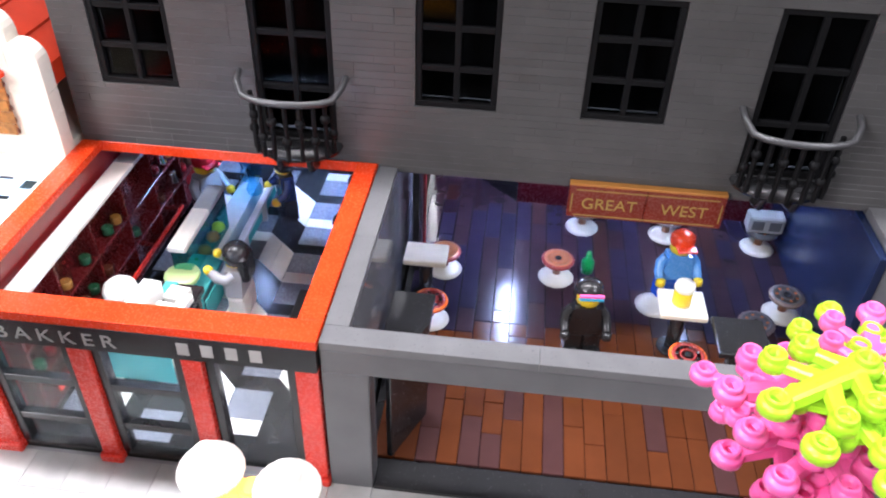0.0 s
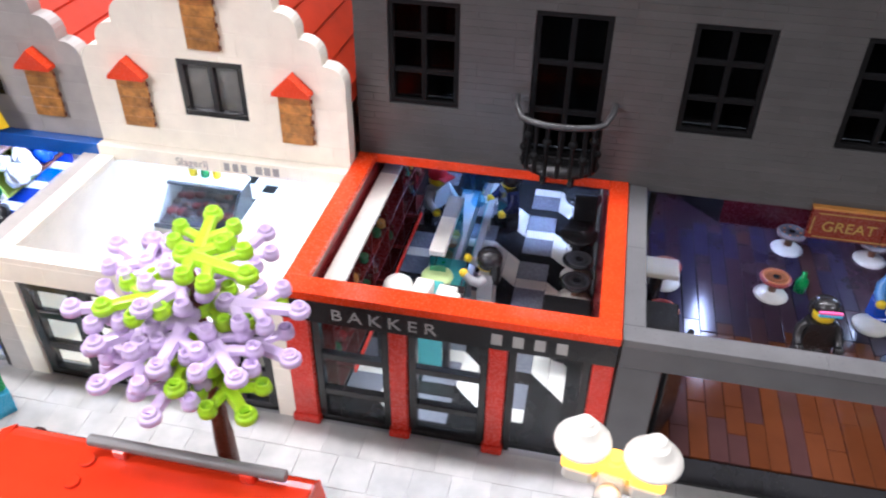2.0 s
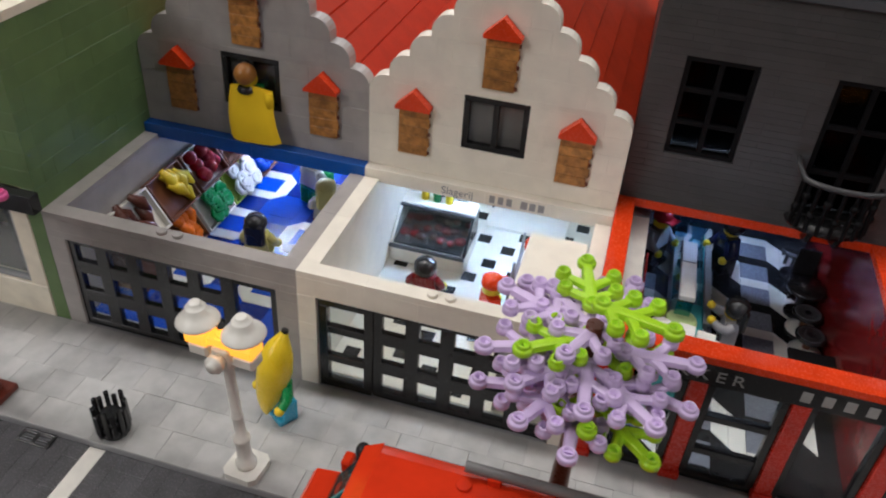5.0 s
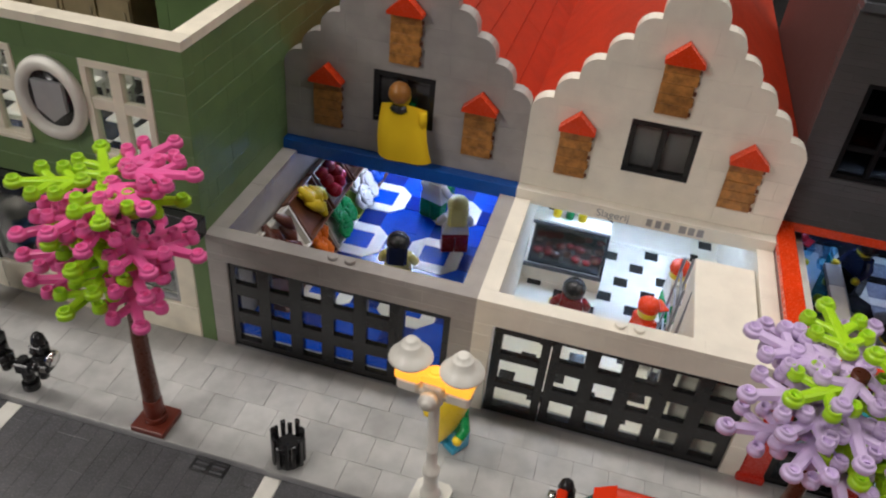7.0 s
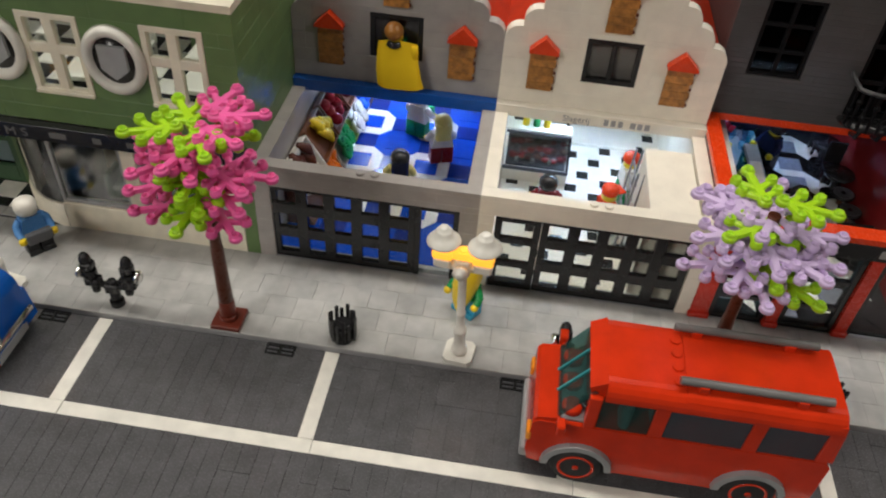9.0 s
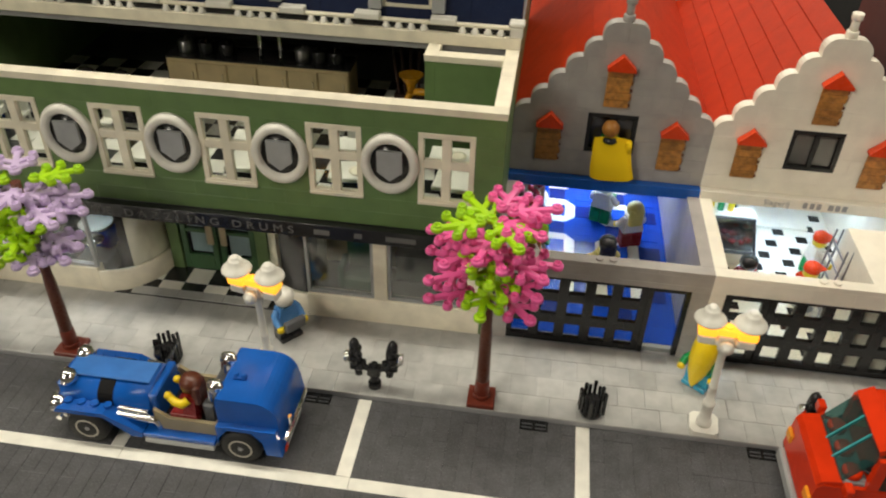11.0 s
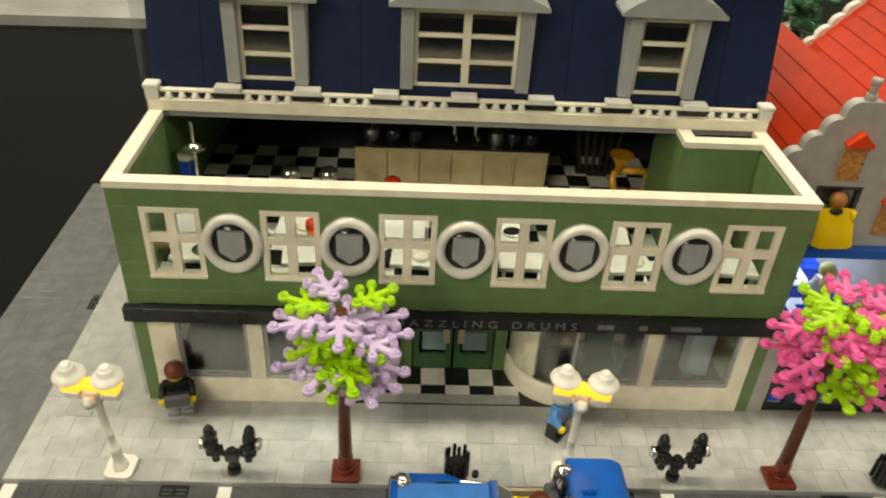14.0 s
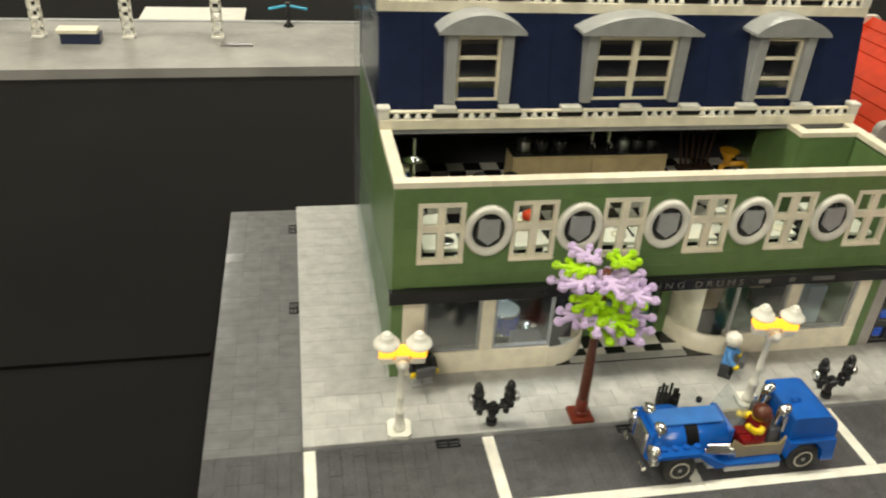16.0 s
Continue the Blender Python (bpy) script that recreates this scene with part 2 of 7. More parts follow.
# ---- mesh building ----
class Geo:
    """Collects the faces of one part, in studs."""

    def __init__(self):
        self.v, self.f, self.s, self.m = [], [], [], []

    def add(self, verts, faces, smooth=False, mi=0):
        k = len(self.v)
        self.v += [tuple(p) for p in verts]
        for f in faces:
            self.f.append([k + i for i in f])
            self.s.append(smooth)
            self.m.append(mi)
        return self

    def box(self, x0, x1, y0, y1, z0, z1, b=0.04, mi=0, turn=None):
        b = min(b, (x1 - x0) * 0.3, (y1 - y0) * 0.3, (z1 - z0) * 0.3)
        verts, at = [], {}
        lim = ((x0, x1), (y0, y1), (z0, z1))
        for c in [(i, j, k) for i in (0, 1) for j in (0, 1) for k in (0, 1)]:
            for ax in range(3):
                p = [lim[n][c[n]] + (0 if n == ax else (b if c[n] == 0 else -b)) for n in range(3)]
                at[c, ax] = len(verts)
                verts.append(p)
        faces = []
        for ax in range(3):
            o = [n for n in range(3) if n != ax]
            for e in (0, 1):
                ring = []
                for u, w in ((0, 0), (1, 0), (1, 1), (0, 1)):
                    c = [0, 0, 0]
                    c[ax], c[o[0]], c[o[1]] = e, u, w
                    ring.append(at[tuple(c), ax])
                faces.append(ring)
            for u in (0, 1):
                for w in (0, 1):
                    c0, c1 = [0, 0, 0], [0, 0, 0]
                    c0[ax], c1[ax] = 0, 1
                    c0[o[0]] = c1[o[0]] = u
                    c0[o[1]] = c1[o[1]] = w
                    c0, c1 = tuple(c0), tuple(c1)
                    faces.append([at[c0, o[0]], at[c1, o[0]], at[c1, o[1]], at[c0, o[1]]])
        for c in [(i, j, k) for i in (0, 1) for j in (0, 1) for k in (0, 1)]:
            faces.append([at[c, 0], at[c, 1], at[c, 2]])
        if turn is not None:
            mid = Vector(((x0 + x1) / 2, (y0 + y1) / 2, (z0 + z1) / 2))
            verts = [mid + turn @ (Vector(p) - mid) for p in verts]
        return self.add(verts, faces, False, mi)

    def tube(self, pts, r, n=10, mi=0, closed=False):
        """A round bar through points; r is one radius or one per point."""
        pts = [Vector(p) for p in pts]
        rs = r if isinstance(r, (list, tuple)) else [r] * len(pts)
        verts, faces, side = [], [], None
        for i, p in enumerate(pts):
            a = pts[i - 1] if (i or closed) else pts[i]
            c = pts[(i + 1) % len(pts)] if (i + 1 < len(pts) or closed) else pts[i]
            d = (c - a).normalized()
            if side is None:
                side = d.orthogonal().normalized()
            side = (side - d * side.dot(d))
            side = side.normalized() if side.length > 1e-6 else d.orthogonal().normalized()
            up = d.cross(side)
            verts += [p + rs[i] * (math.cos(6.28319 * j / n) * side + math.sin(6.28319 * j / n) * up) for j in range(n)]
        rings = len(pts)
        for i in range(rings if closed else rings - 1):
            for j in range(n):
                i2 = (i + 1) % rings
                faces.append([i * n + j, i * n + (j + 1) % n, i2 * n + (j + 1) % n, i2 * n + j])
        self.add(verts, faces, True, mi)
        if not closed:
            self.add(verts[:n], [list(range(n))[::-1]], False, mi)
            self.add(verts[-n:], [list(range(n))], False, mi)
        return self

    def lathe(self, profile, n=16, at=(0, 0, 0), mi=0, axis="z", a0=0.0, a1=360.0, sx=1.0, sy=1.0, smooth=True):
        """Turns rows of (radius, height) about an axis through at."""
        verts, faces = [], []
        full = abs(a1 - a0 - 360) < 1e-3
        m = n if full else n + 1
        for r, h in profile:
            for j in range(m):
                a = radians(a0 + (a1 - a0) * j / n)
                u, w = r * math.cos(a) * sx, r * math.sin(a) * sy
                p = {"z": (u, w, h), "y": (u, h, w), "x": (h, u, w)}[axis]
                verts.append((at[0] + p[0], at[1] + p[1], at[2] + p[2]))
        for i in range(len(profile) - 1):
            for j in range(m if full else n):
                j2 = (j + 1) % m
                faces.append([i * m + j, i * m + j2, (i + 1) * m + j2, (i + 1) * m + j])
        k0 = len(self.v)
        self.add(verts, faces, smooth, mi)
        for i, flip in ((0, True), (len(profile) - 1, False)):
            if profile[i][0] > 1e-4 and full:
                ring = [i * m + j for j in range(m)]
                self.f.append([k0 + q for q in (ring[::-1] if flip else ring)])
                self.s.append(False)
                self.m.append(mi)
        return self

    def cyl(self, x, y, z0, z1, r, n=14, mi=0, b=0.03):
        return self.lathe([(r - b, z0), (r, z0 + b), (r, z1 - b), (r - b, z1)], n, (x, y, 0), mi)

    def ball(self, x, y, z, r, n=14, mi=0, sz=1.0):
        prof = [(max(r * math.sin(math.pi * i / 8), 1e-5), -r * sz * math.cos(math.pi * i / 8)) for i in range(9)]
        return self.lathe(prof, n, (x, y, z), mi)

    def prism(self, poly, lo, hi, axis="y", mi=0, smooth=False):
        """Extrudes a polygon between lo and hi: of (x, z) along y, (y, z) along x, or (x, y) along z."""
        def put(p, h):
            return {"y": (p[0], h, p[1]), "x": (h, p[0], p[1]), "z": (p[0], p[1], h)}[axis]
        n = len(poly)
        verts = [put(p, lo) for p in poly] + [put(p, hi) for p in poly]
        faces = [[i, (i + 1) % n, n + (i + 1) % n, n + i] for i in range(n)]
        self.add(verts, faces, smooth, mi)
        k = len(self.v) - 2 * n
        for cap in (list(range(n))[::-1], [n + i for i in range(n)]):
            self.f.append([k + i for i in cap])
            self.s.append(False)
            self.m.append(mi)
        return self

    def stud(self, x, y, z, mi=0, r=0.3, h=0.21, n=10):
        return self.cyl(x, y, z, z + h, r, n, mi, 0.03)

    def move(self, m):
        self.v = [tuple(m @ Vector(p)) for p in self.v]
        return self

    def merge(self, g, m=None):
        k = len(self.v)
        self.v += [tuple(m @ Vector(p)) if m else p for p in g.v]
        self.f += [[k + i for i in f] for f in g.f]
        self.s += g.s
        self.m += g.m
        return self

    def mesh(self, name, mats):
        me = bpy.data.meshes.new(name)
        me.from_pydata([(x * S, y * S, z * S) for x, y, z in self.v], [], self.f)
        for mat in mats if isinstance(mats, (list, tuple)) else [mats]:
            me.materials.append(mat)
        me.polygons.foreach_set("use_smooth", self.s)
        me.polygons.foreach_set("material_index", self.m)
        bm = bmesh.new()
        bm.from_mesh(me)
        bmesh.ops.recalc_face_normals(bm, faces=bm.faces)
        bm.to_mesh(me)
        bm.free()
        me.update()
        return me


def thing(name, label, category, x=0, y=0, z=0, rz=0, group="", kind=""):
    ob = new(name)
    ob.empty_display_size = 0.004
    ob.matrix_world = pose(x * S, y * S, z * S, 0, 0, rz)
    return tagged(ob, label, category, group, kind)


def part(name, geo, mats, parent=None, label="", m=None):
    """Links a Geo as one mesh under a thing or a part."""
    ob = new(name, geo if isinstance(geo, bpy.types.Mesh) else geo.mesh(name, mats))
    if parent is not None:
        ob.parent = parent
    if m is not None:
        ob.matrix_basis = m
    return tagged(ob, label) if label else ob


def solo(name, geo, mats, label, category, x=0, y=0, z=0, rz=0, group="", kind=""):
    """A thing that is one mesh."""
    ob = new(name, geo.mesh(name, mats))
    ob.matrix_world = pose(x * S, y * S, z * S, 0, 0, rz)
    return tagged(ob, label, category, group, kind)


def at(x, y, z, rx=0, ry=0, rz=0):
    return pose(x * S, y * S, z * S, rx, ry, rz)


BRICKS = {}


def brick_mesh(length, height, depth, mat):
    key = (round(length, 2), round(height, 2), round(depth, 2), mat.name)
    if key not in BRICKS:
        g = Geo().box(-length / 2, length / 2, 0, depth, 0, height, 0.018)
        BRICKS[key] = g.mesh("brick", mat)
    return BRICKS[key]


def brick_wall(parent, mat, x0, x1, z0, z1, y, holes=(), depth=1.0, axis="x", seed=1, course=1.2):
    """Courses of single bricks, broken round the holes (x0, x1, z0, z1); their front lies at y. axis 'y': the wall runs along y, its outside at x = y."""
    rnd = random.Random(seed)
    cuts = {z0, z1} | {h for hole in holes for h in hole[2:] if z0 < h < z1}
    k = z0 + course
    while k < z1 - course / 4:
        if min(abs(k - c) for c in cuts) > course * 0.37:
            cuts.add(k)
        k += course
    cuts = sorted(cuts)
    for row, (a, b) in enumerate(zip(cuts, cuts[1:])):
        mid, spans = (a + b) / 2, [(x0, x1)]
        for h0, h1, g0, g1 in holes:
            if g0 < mid < g1:
                spans = [s for p, q in spans for s in ((p, min(q, h0)), (max(p, h1), q)) if s[1] - s[0] > 0.05]
        for p, q in spans:
            u = p
            while u < q - 0.01:
                step = rnd.choice((2, 3, 4, 4, 6, 6)) if u > p else rnd.choice((1, 2, 3, 4))
                w = min(u + step, q)
                if q - w < 0.9:
                    w = q
                off = rnd.uniform(-0.006, 0.006)
                tilt = rnd.uniform(-0.15, 0.15)
                me = brick_mesh(w - u, b - a, depth, mat)
                mx = at((u + w) / 2, y + off, a, tilt, 0, rnd.uniform(-0.2, 0.2)) if axis == "x" else at(y + off, (u + w) / 2, a, 0, tilt, 90 if depth < 0 else -90)
                part("brick", me, None, parent, m=mx)
                u = w


def words(name, text, size, mat, parent, m, extrude=0.02, wide=1.0, gap=1.0):
    """Lettering with the built-in font, as a mesh; it stands upright and faces -y. size: height of the capitals in studs."""
    cu = bpy.data.curves.new(name, "FONT")
    cu.body, cu.size, cu.extrude, cu.space_character = text, size * S / 0.7, extrude * S, gap
    cu.align_x = "CENTER"
    tmp = new(name, cu)
    bpy.context.view_layer.update()
    me = bpy.data.meshes.new_from_object(tmp.evaluated_get(bpy.context.evaluated_depsgraph_get()))
    bpy.data.objects.remove(tmp)
    me.materials.clear()
    me.materials.append(mat)
    ob = new(name, me)
    ob.parent = parent
    ob.matrix_basis = m @ Matrix.Rotation(radians(90), 4, "X") @ Matrix.Diagonal((wide, 1, 1, 1))
    return ob


# ---- the hall, the table and the street ----
def hall():
    g = Geo()
    W, H0, H1 = 700, -100, 360
    g.box(-W, W, -W, W, H0 - 4, H0)
    solo("floor", g, WALLPAINT, "plain grey hall floor under the table", "floor", kind="structure")
    solo("ceiling", Geo().box(-W, W, -W, W, H1, H1 + 4), CEILING, "plain dark hall ceiling", "ceiling", kind="structure")
    for n, b in (("wall_north", (-W, W, W, W + 4)), ("wall_south", (-W, W, -W - 4, -W)), ("wall_east", (W, W + 4, -W, W)), ("wall_west", (-W - 4, -W, -W, W))):
        solo(n, Geo().box(*b, H0, H1), WALLPAINT, "plain hall wall", "wall", kind="structure")


hall()


def tablecloth():
    """Black cloth over the table, with long soft folds and one seam."""
    g, nx, ny = Geo(), 60, 60
    rnd = random.Random(4)
    xs = [-420 + 720 * i / nx for i in range(nx + 1)]
    ys = [-90 + 440 * j / ny for j in range(ny + 1)]
    verts = []
    for y in ys:
        for x in xs:
            z = -1.15 + 0.16 * noise.noise(Vector((x * 0.05, y * 0.02, 0.3))) + 0.08 * noise.noise(Vector((x * 0.16, y * 0.12, 2.0)))
            verts.append((x, y, z))
    m = nx + 1
    g.add(verts, [[j * m + i, j * m + i + 1, (j + 1) * m + i + 1, (j + 1) * m + i] for j in range(ny) for i in range(nx)], True)
    g.prism([(-200, 13.6), (-130, 14.2), (-64.6, 14.8), (-64.6, 15.3), (-130, 14.75), (-200, 14.1)], -1.2, -0.75, "z")
    g.box(-420, 300, -90, 350, -99.5, -3)
    solo("ground", g, CLOTH, "black tablecloth with soft folds spread over the table", "tablecloth", kind="structure")


tablecloth()


def street():
    """Baseplates, road tiles one stud wide laid along y, white lines, pavement tiles two by two with a kerb."""
    rnd = random.Random(11)
    road = thing("road", "dark grey tiled toy road with white parking lines", "road", kind="structure")
    g = Geo().box(-64, 96, -40, 0, -0.9, -0.12).box(-64, -56, 0, 42.2, -0.9, -0.12)
    part("baseplate", g, BLACK, road)
    shared, rest = {}, Geo()

    def tile(x, y0, y1):
        n = round(y1 - y0, 2)
        if -46 < x < 40 and y0 >= -8 and y1 - y0 > 0.9:
            if n not in shared:
                shared[n] = Geo().box(-0.496, 0.496, -n / 2 + 0.006, n / 2 - 0.005, -0.12, 0, 0.01).mesh("tile", ROAD)
            part("tile", shared[n], None, road, m=at(x + 0.5, (y0 + y1) / 2, rnd.uniform(-0.006, 0.006), rnd.uniform(-0.07, 0.07), rnd.uniform(-0.2, 0.2)))
        else:
            rest.box(x + 0.008, x + 0.992, y0 + 0.008, y1 - 0.008, -0.12, rnd.uniform(-0.015, 0.015), 0.012)

    def column(x, y0, y1):
        y = y0
        while y < y1 - 0.01:
            n = min(rnd.choice((2, 4, 4, 6, 8)), y1 - y)
            tile(x, y, y + n)
            y += n

    lines = (-56, -41, -25, -9, 7, 23, 39, 55, 71)
    for x in range(-64, 96):
        column(x, -36, -8)
        if x not in lines:
            column(x, -7, 0)
    # the side street's tiles lie across it, in half-bond rows, each a touch out of level
    side = {}
    for y in range(0, 42):
        x = -64
        while x < -56:
            n = min((2, 1, 2)[0 if x > -64 else 1 + y % 2], -56 - x) if x > -64 or y % 2 else 2
            if n not in side:
                side[n] = Geo().box(-n / 2 + 0.004, n / 2 - 0.004, -0.496, 0.496, -0.12, 0, 0.008).mesh("tile", SROAD)
            part("tile", side[n], None, road, m=at(x + n / 2, y + 0.5, rnd.uniform(-0.012, 0.012), rnd.uniform(-0.5, 0.5), rnd.uniform(-0.5, 0.5)))
            x += n
    part("road_tiles", rest, ROAD, road)["kind"] = "stuff"
    for x in lines:
        part("white_line", Geo().box(x + 0.01, x + 0.99, -6.99, -0.01, -0.12, 0.005, 0.03), WHITE, road, "white parking line tile")
    for x in range(-56, 96, 16):
        part("white_line", Geo().box(x + 0.015, x + 15.985, -7.99, -7.01, -0.12, 0.005, 0.03), WHITE, road, "white parking line tile")

    pave = thing("pavement", "light grey pavement of square toy tiles with a kerb", "pavement", kind="structure")
    g = Geo().box(-56, 96, 0.0, 8.5, -0.12, PZ - 0.12, 0.02).box(-56, -47, 8.5, 42.2, -0.12, PZ - 0.12, 0.02)
    part("kerb", g, MGREY, pave)
    two = Geo().box(-0.991, 0.991, -0.994, 0.994, -0.12, 0, 0.014).mesh("tile", PAVE)
    one = Geo().box(-0.491, 0.491, -0.994, 0.994, -0.12, 0, 0.014).mesh("tile", PAVE)
    rest = Geo()
    for row in range(4):
        x = -56 + ((row + 1) % 2)
        if row % 2 == 0:
            part("tile", one, None, pave, m=at(-55.5, 2 * row + 1, PZ))
        while x < 96:
            if x < 70:
                part("tile", two, None, pave, m=at(x + 1, 2 * row + 1, PZ + rnd.uniform(-0.015, 0.015), rnd.uniform(-0.25, 0.25), rnd.uniform(-0.25, 0.25), rnd.uniform(-0.3, 0.3)))
            else:
                rest.box(x + 0.012, x + 1.988, 2 * row + 0.012, 2 * row + 1.988, PZ - 0.12, PZ, 0.014)
            x += 2
    for row in range(4, 21):
        for k in range(5):
            x0 = max(-56, -56 + 2 * k - (row % 2))
            x1 = min(-48, -54 + 2 * k - (row % 2))
            if x1 > x0:
                rest.box(x0 + 0.006, x1 - 0.006, 2 * row + 0.006, 2 * row + 1.994, PZ - 0.12, PZ + rnd.uniform(-0.006, 0.006), 0.012)
    part("pavement_tiles", rest, PAVE, pave)["kind"] = "stuff"


def drain():
    ob = thing("drain_grate", "small black drain grate set in the road beside the kerb", "drain", group="drains along the kerb")
    part("frame", Geo().box(-1, 1, -0.98, -0.86, 0, 0.1, 0.02).box(-1, 1, -0.14, -0.02, 0, 0.1, 0.02).box(-1, -0.86, -0.86, -0.14, 0, 0.1, 0.02).box(0.86, 1, -0.86, -0.14, 0, 0.1, 0.02).box(-0.1, 0.1, -0.86, -0.14, 0, 0.1, 0.02), BLACK, ob)
    for k in range(4):
        for sx in (-0.48, 0.48):
            part("slat", Geo().box(sx - 0.36, sx + 0.36, -0.8 + 0.17 * k, -0.71 + 0.17 * k, 0.0, 0.09, 0.02), BLACK if k % 2 else DGREY, ob)
    return ob


street()
d = drain()
d.matrix_world = at(-44, 0, 0.01)
for x in (-28, -12, 4, 20, 52):
    copy_thing(d, at(x, 0, 0.01))
for y in (20.4, 37.0):
    copy_thing(d, at(-56, y, 0.01, 0, 0, -90))


# ---- buildings ----
def cap_row(name, mat, parent, label, x0, x1, y0, y1, z0, z1, n, along="x"):
    """Smooth cap tiles end to end, each a piece of its own."""
    a, b = (x0, x1) if along == "x" else (y0, y1)
    for i in range(n):
        u, w = a + (b - a) * i / n + 0.003, a + (b - a) * (i + 1) / n - 0.003
        part(name, Geo().box(u, w, y0, y1, z0, z1, 0.015) if along == "x" else Geo().box(x0, x1, u, w, z0, z1, 0.015), mat, parent, label)


def pane_window(name, parent, x0, x1, z0, z1, y, cols, rows, frame_mat, glass, bar=0.28, split=None, mid=None):
    """A framed window: an outer frame, bars and one pane a light. Faces -y."""
    w = part(name, Geo().box(x0, x1, y, y + 0.55, z0, z0 + bar, 0.03).box(x0, x1, y, y + 0.55, z1 - bar, z1, 0.03)
             .box(x0, x0 + bar, y, y + 0.55, z0 + bar, z1 - bar, 0.03).box(x1 - bar, x1, y, y + 0.55, z0 + bar, z1 - bar, 0.03), frame_mat, parent)
    zs = split or [z0 + (z1 - z0) * k / rows for k in range(rows + 1)]
    xs = [x0 + (x1 - x0) * k / cols for k in range(cols + 1)]
    for k in range(1, cols):
        part("bar", Geo().box(xs[k] - (mid or bar) / 2, xs[k] + (mid or bar) / 2, y + 0.02, y + 0.5, z0 + bar, z1 - bar, 0.03), frame_mat, w)
    for k in range(1, rows):
        part("bar", Geo().box(x0 + bar, x1 - bar, y + 0.04, y + 0.48, zs[k] - (mid or bar) / 2, zs[k] + (mid or bar) / 2, 0.03), frame_mat, w)
    for i in range(cols):
        for j in range(rows):
            p = part("pane", Geo().box(xs[i] + 0.1, xs[i + 1] - 0.1, y + 0.26, y + 0.3, zs[j] + 0.1, zs[j + 1] - 0.1, 0.005), glass, w)
            p.visible_shadow = False
    return w


def green_building():
    b = thing("corner_building", "large green toy brick corner building with white trim and a dark blue mansard roof", "building", kind="structure")
    # upper floor: four walls, windows and medallions
    wins = [(-46 + 8 * k, -42 + 8 * k, 12.6, 18.35) for k in range(6)]
    wall = part("wall_front", Geo().box(-47.4, -0.6, 8.9, 8.98, 10.3, 12.4, 0.01), GREEN, b)
    brick_wall(wall, GREEN, -48, 0, 10.2, 19.75, 8.0, wins, 1.0, seed=3)
    for k, (x0, x1, z0, z1) in enumerate(wins):
        pane_window("window", b, x0, x1, z0, z1, 7.92, 2, 2, CREAM, GLASS, 0.4, [12.6, 15.9, 18.35], 0.66)
        part("window_sill", Geo().box(x0, x1, 7.78, 7.92, 12.6, 12.85, 0.03), CREAM, b)
    for k in range(5):
        x = -40 + 8 * k
        m = part("medallion", Geo().lathe([(1.42, 0.05), (1.42, -0.3), (1.55, -0.48), (1.75, -0.54), (1.95, -0.46), (2.08, -0.25), (2.08, 0.05)], 36, (x, 8, 15.7), axis="y", sy=1.17), WHITE, b, "white oval moulding round a grey shield")
        part("backing", Geo().lathe([(0.01, 0.02), (1.44, 0.02), (1.44, -0.1), (0.01, -0.1)], 28, (x, 8, 15.7), axis="y", sy=1.15), BLACK, m)
        part("shield", Geo().prism([(x - 0.9, 16.75), (x - 0.9, 15.1), (x, 14.4), (x + 0.9, 15.1), (x + 0.9, 16.75)], 7.62, 7.88), LGREY, m)
    # side and inner walls
    w = part("wall_side", Geo().box(-47.6, -47.02, 9.1, 41.9, 10.2, 19.5, 0.03), GREEN, b)
    brick_wall(w, GREEN, 9, 42, 10.2, 19.75, -48, (), 0.36, axis="y", seed=13)
    part("wall_side", Geo().box(-48, -47, 8, 42, 0.4, 10.2, 0.03), GREEN, b)
    w = part("wall_side", Geo().box(-0.98, -0.4, 9.1, 41.9, 10.2, 19.5, 0.03), GREEN, b)
    brick_wall(w, GREEN, 9, 42, 10.2, 19.75, -0.37, (), 0.36, axis="y", seed=14)
    part("wall_side", Geo().box(-1, -0.0, 8, 42, 0.4, 10.2, 0.03), GREEN, b)
    part("wall_back", Geo().box(-48, 0, 41, 42, 0.4, 19.6, 0.03), DGREY, b)
    part("stair_tower", Geo().box(-7, -6.2, 16.8, 24, 10.3, 19.74, 0.03).box(-6.2, -1, 16.8, 17.6, 10.3, 19.74, 0.03), GREEN, b)
    part("tower_rim", Geo().box(-7.05, -6.0, 16.65, 19.28, 19.75, 20.27, 0.03).box(-5.99, -1.01, 16.65, 17.7, 19.75, 20.27, 0.03), CREAM, b)
    part("tower_well", Geo().box(-6.2, -1, 17.61, 24, 17.6, 17.9, 0.02), FBLACK, b, "black inside of the stair tower")
    g = Geo().box(-5.98, -1.02, 17.71, 18.3, 19.4, 19.75, 0.03)
    for k in range(5):
        g.stud(-5.4 + 0.95 * k, 18.0, 19.75)
    part("stud_row", g, CREAM, b)
    # ledges round the open room
    cap_row("coping", CREAM, b, "", -48.05, 0.05, 7.95, 9.0, 19.75, 20.27, 6)
    cap_row("coping", CREAM, b, "", -48.05, -47.0, 9.01, 19.0, 19.75, 20.27, 2, "y")
    cap_row("coping", CREAM, b, "", -1.0, 0.05, 9.01, 19.0, 19.75, 20.27, 2, "y")
    # floor between the storeys: black and white squares
    fl = part("upper_floor", Geo().box(-47, -1, 9, 41, 9.4, 10.0, 0.02), DGREY, b)
    sq = [Geo().box(-0.99, 0.99, -0.99, 0.99, 0, 0.16, 0.02).mesh("tile", m) for m in (BLACK, WHITE)]
    for i in range(23):
        for j in range(12):
            part("tile", sq[(i + j) % 2], None, fl, m=at(-46 + 2 * i, 10.2 + 2 * j, 10.0))
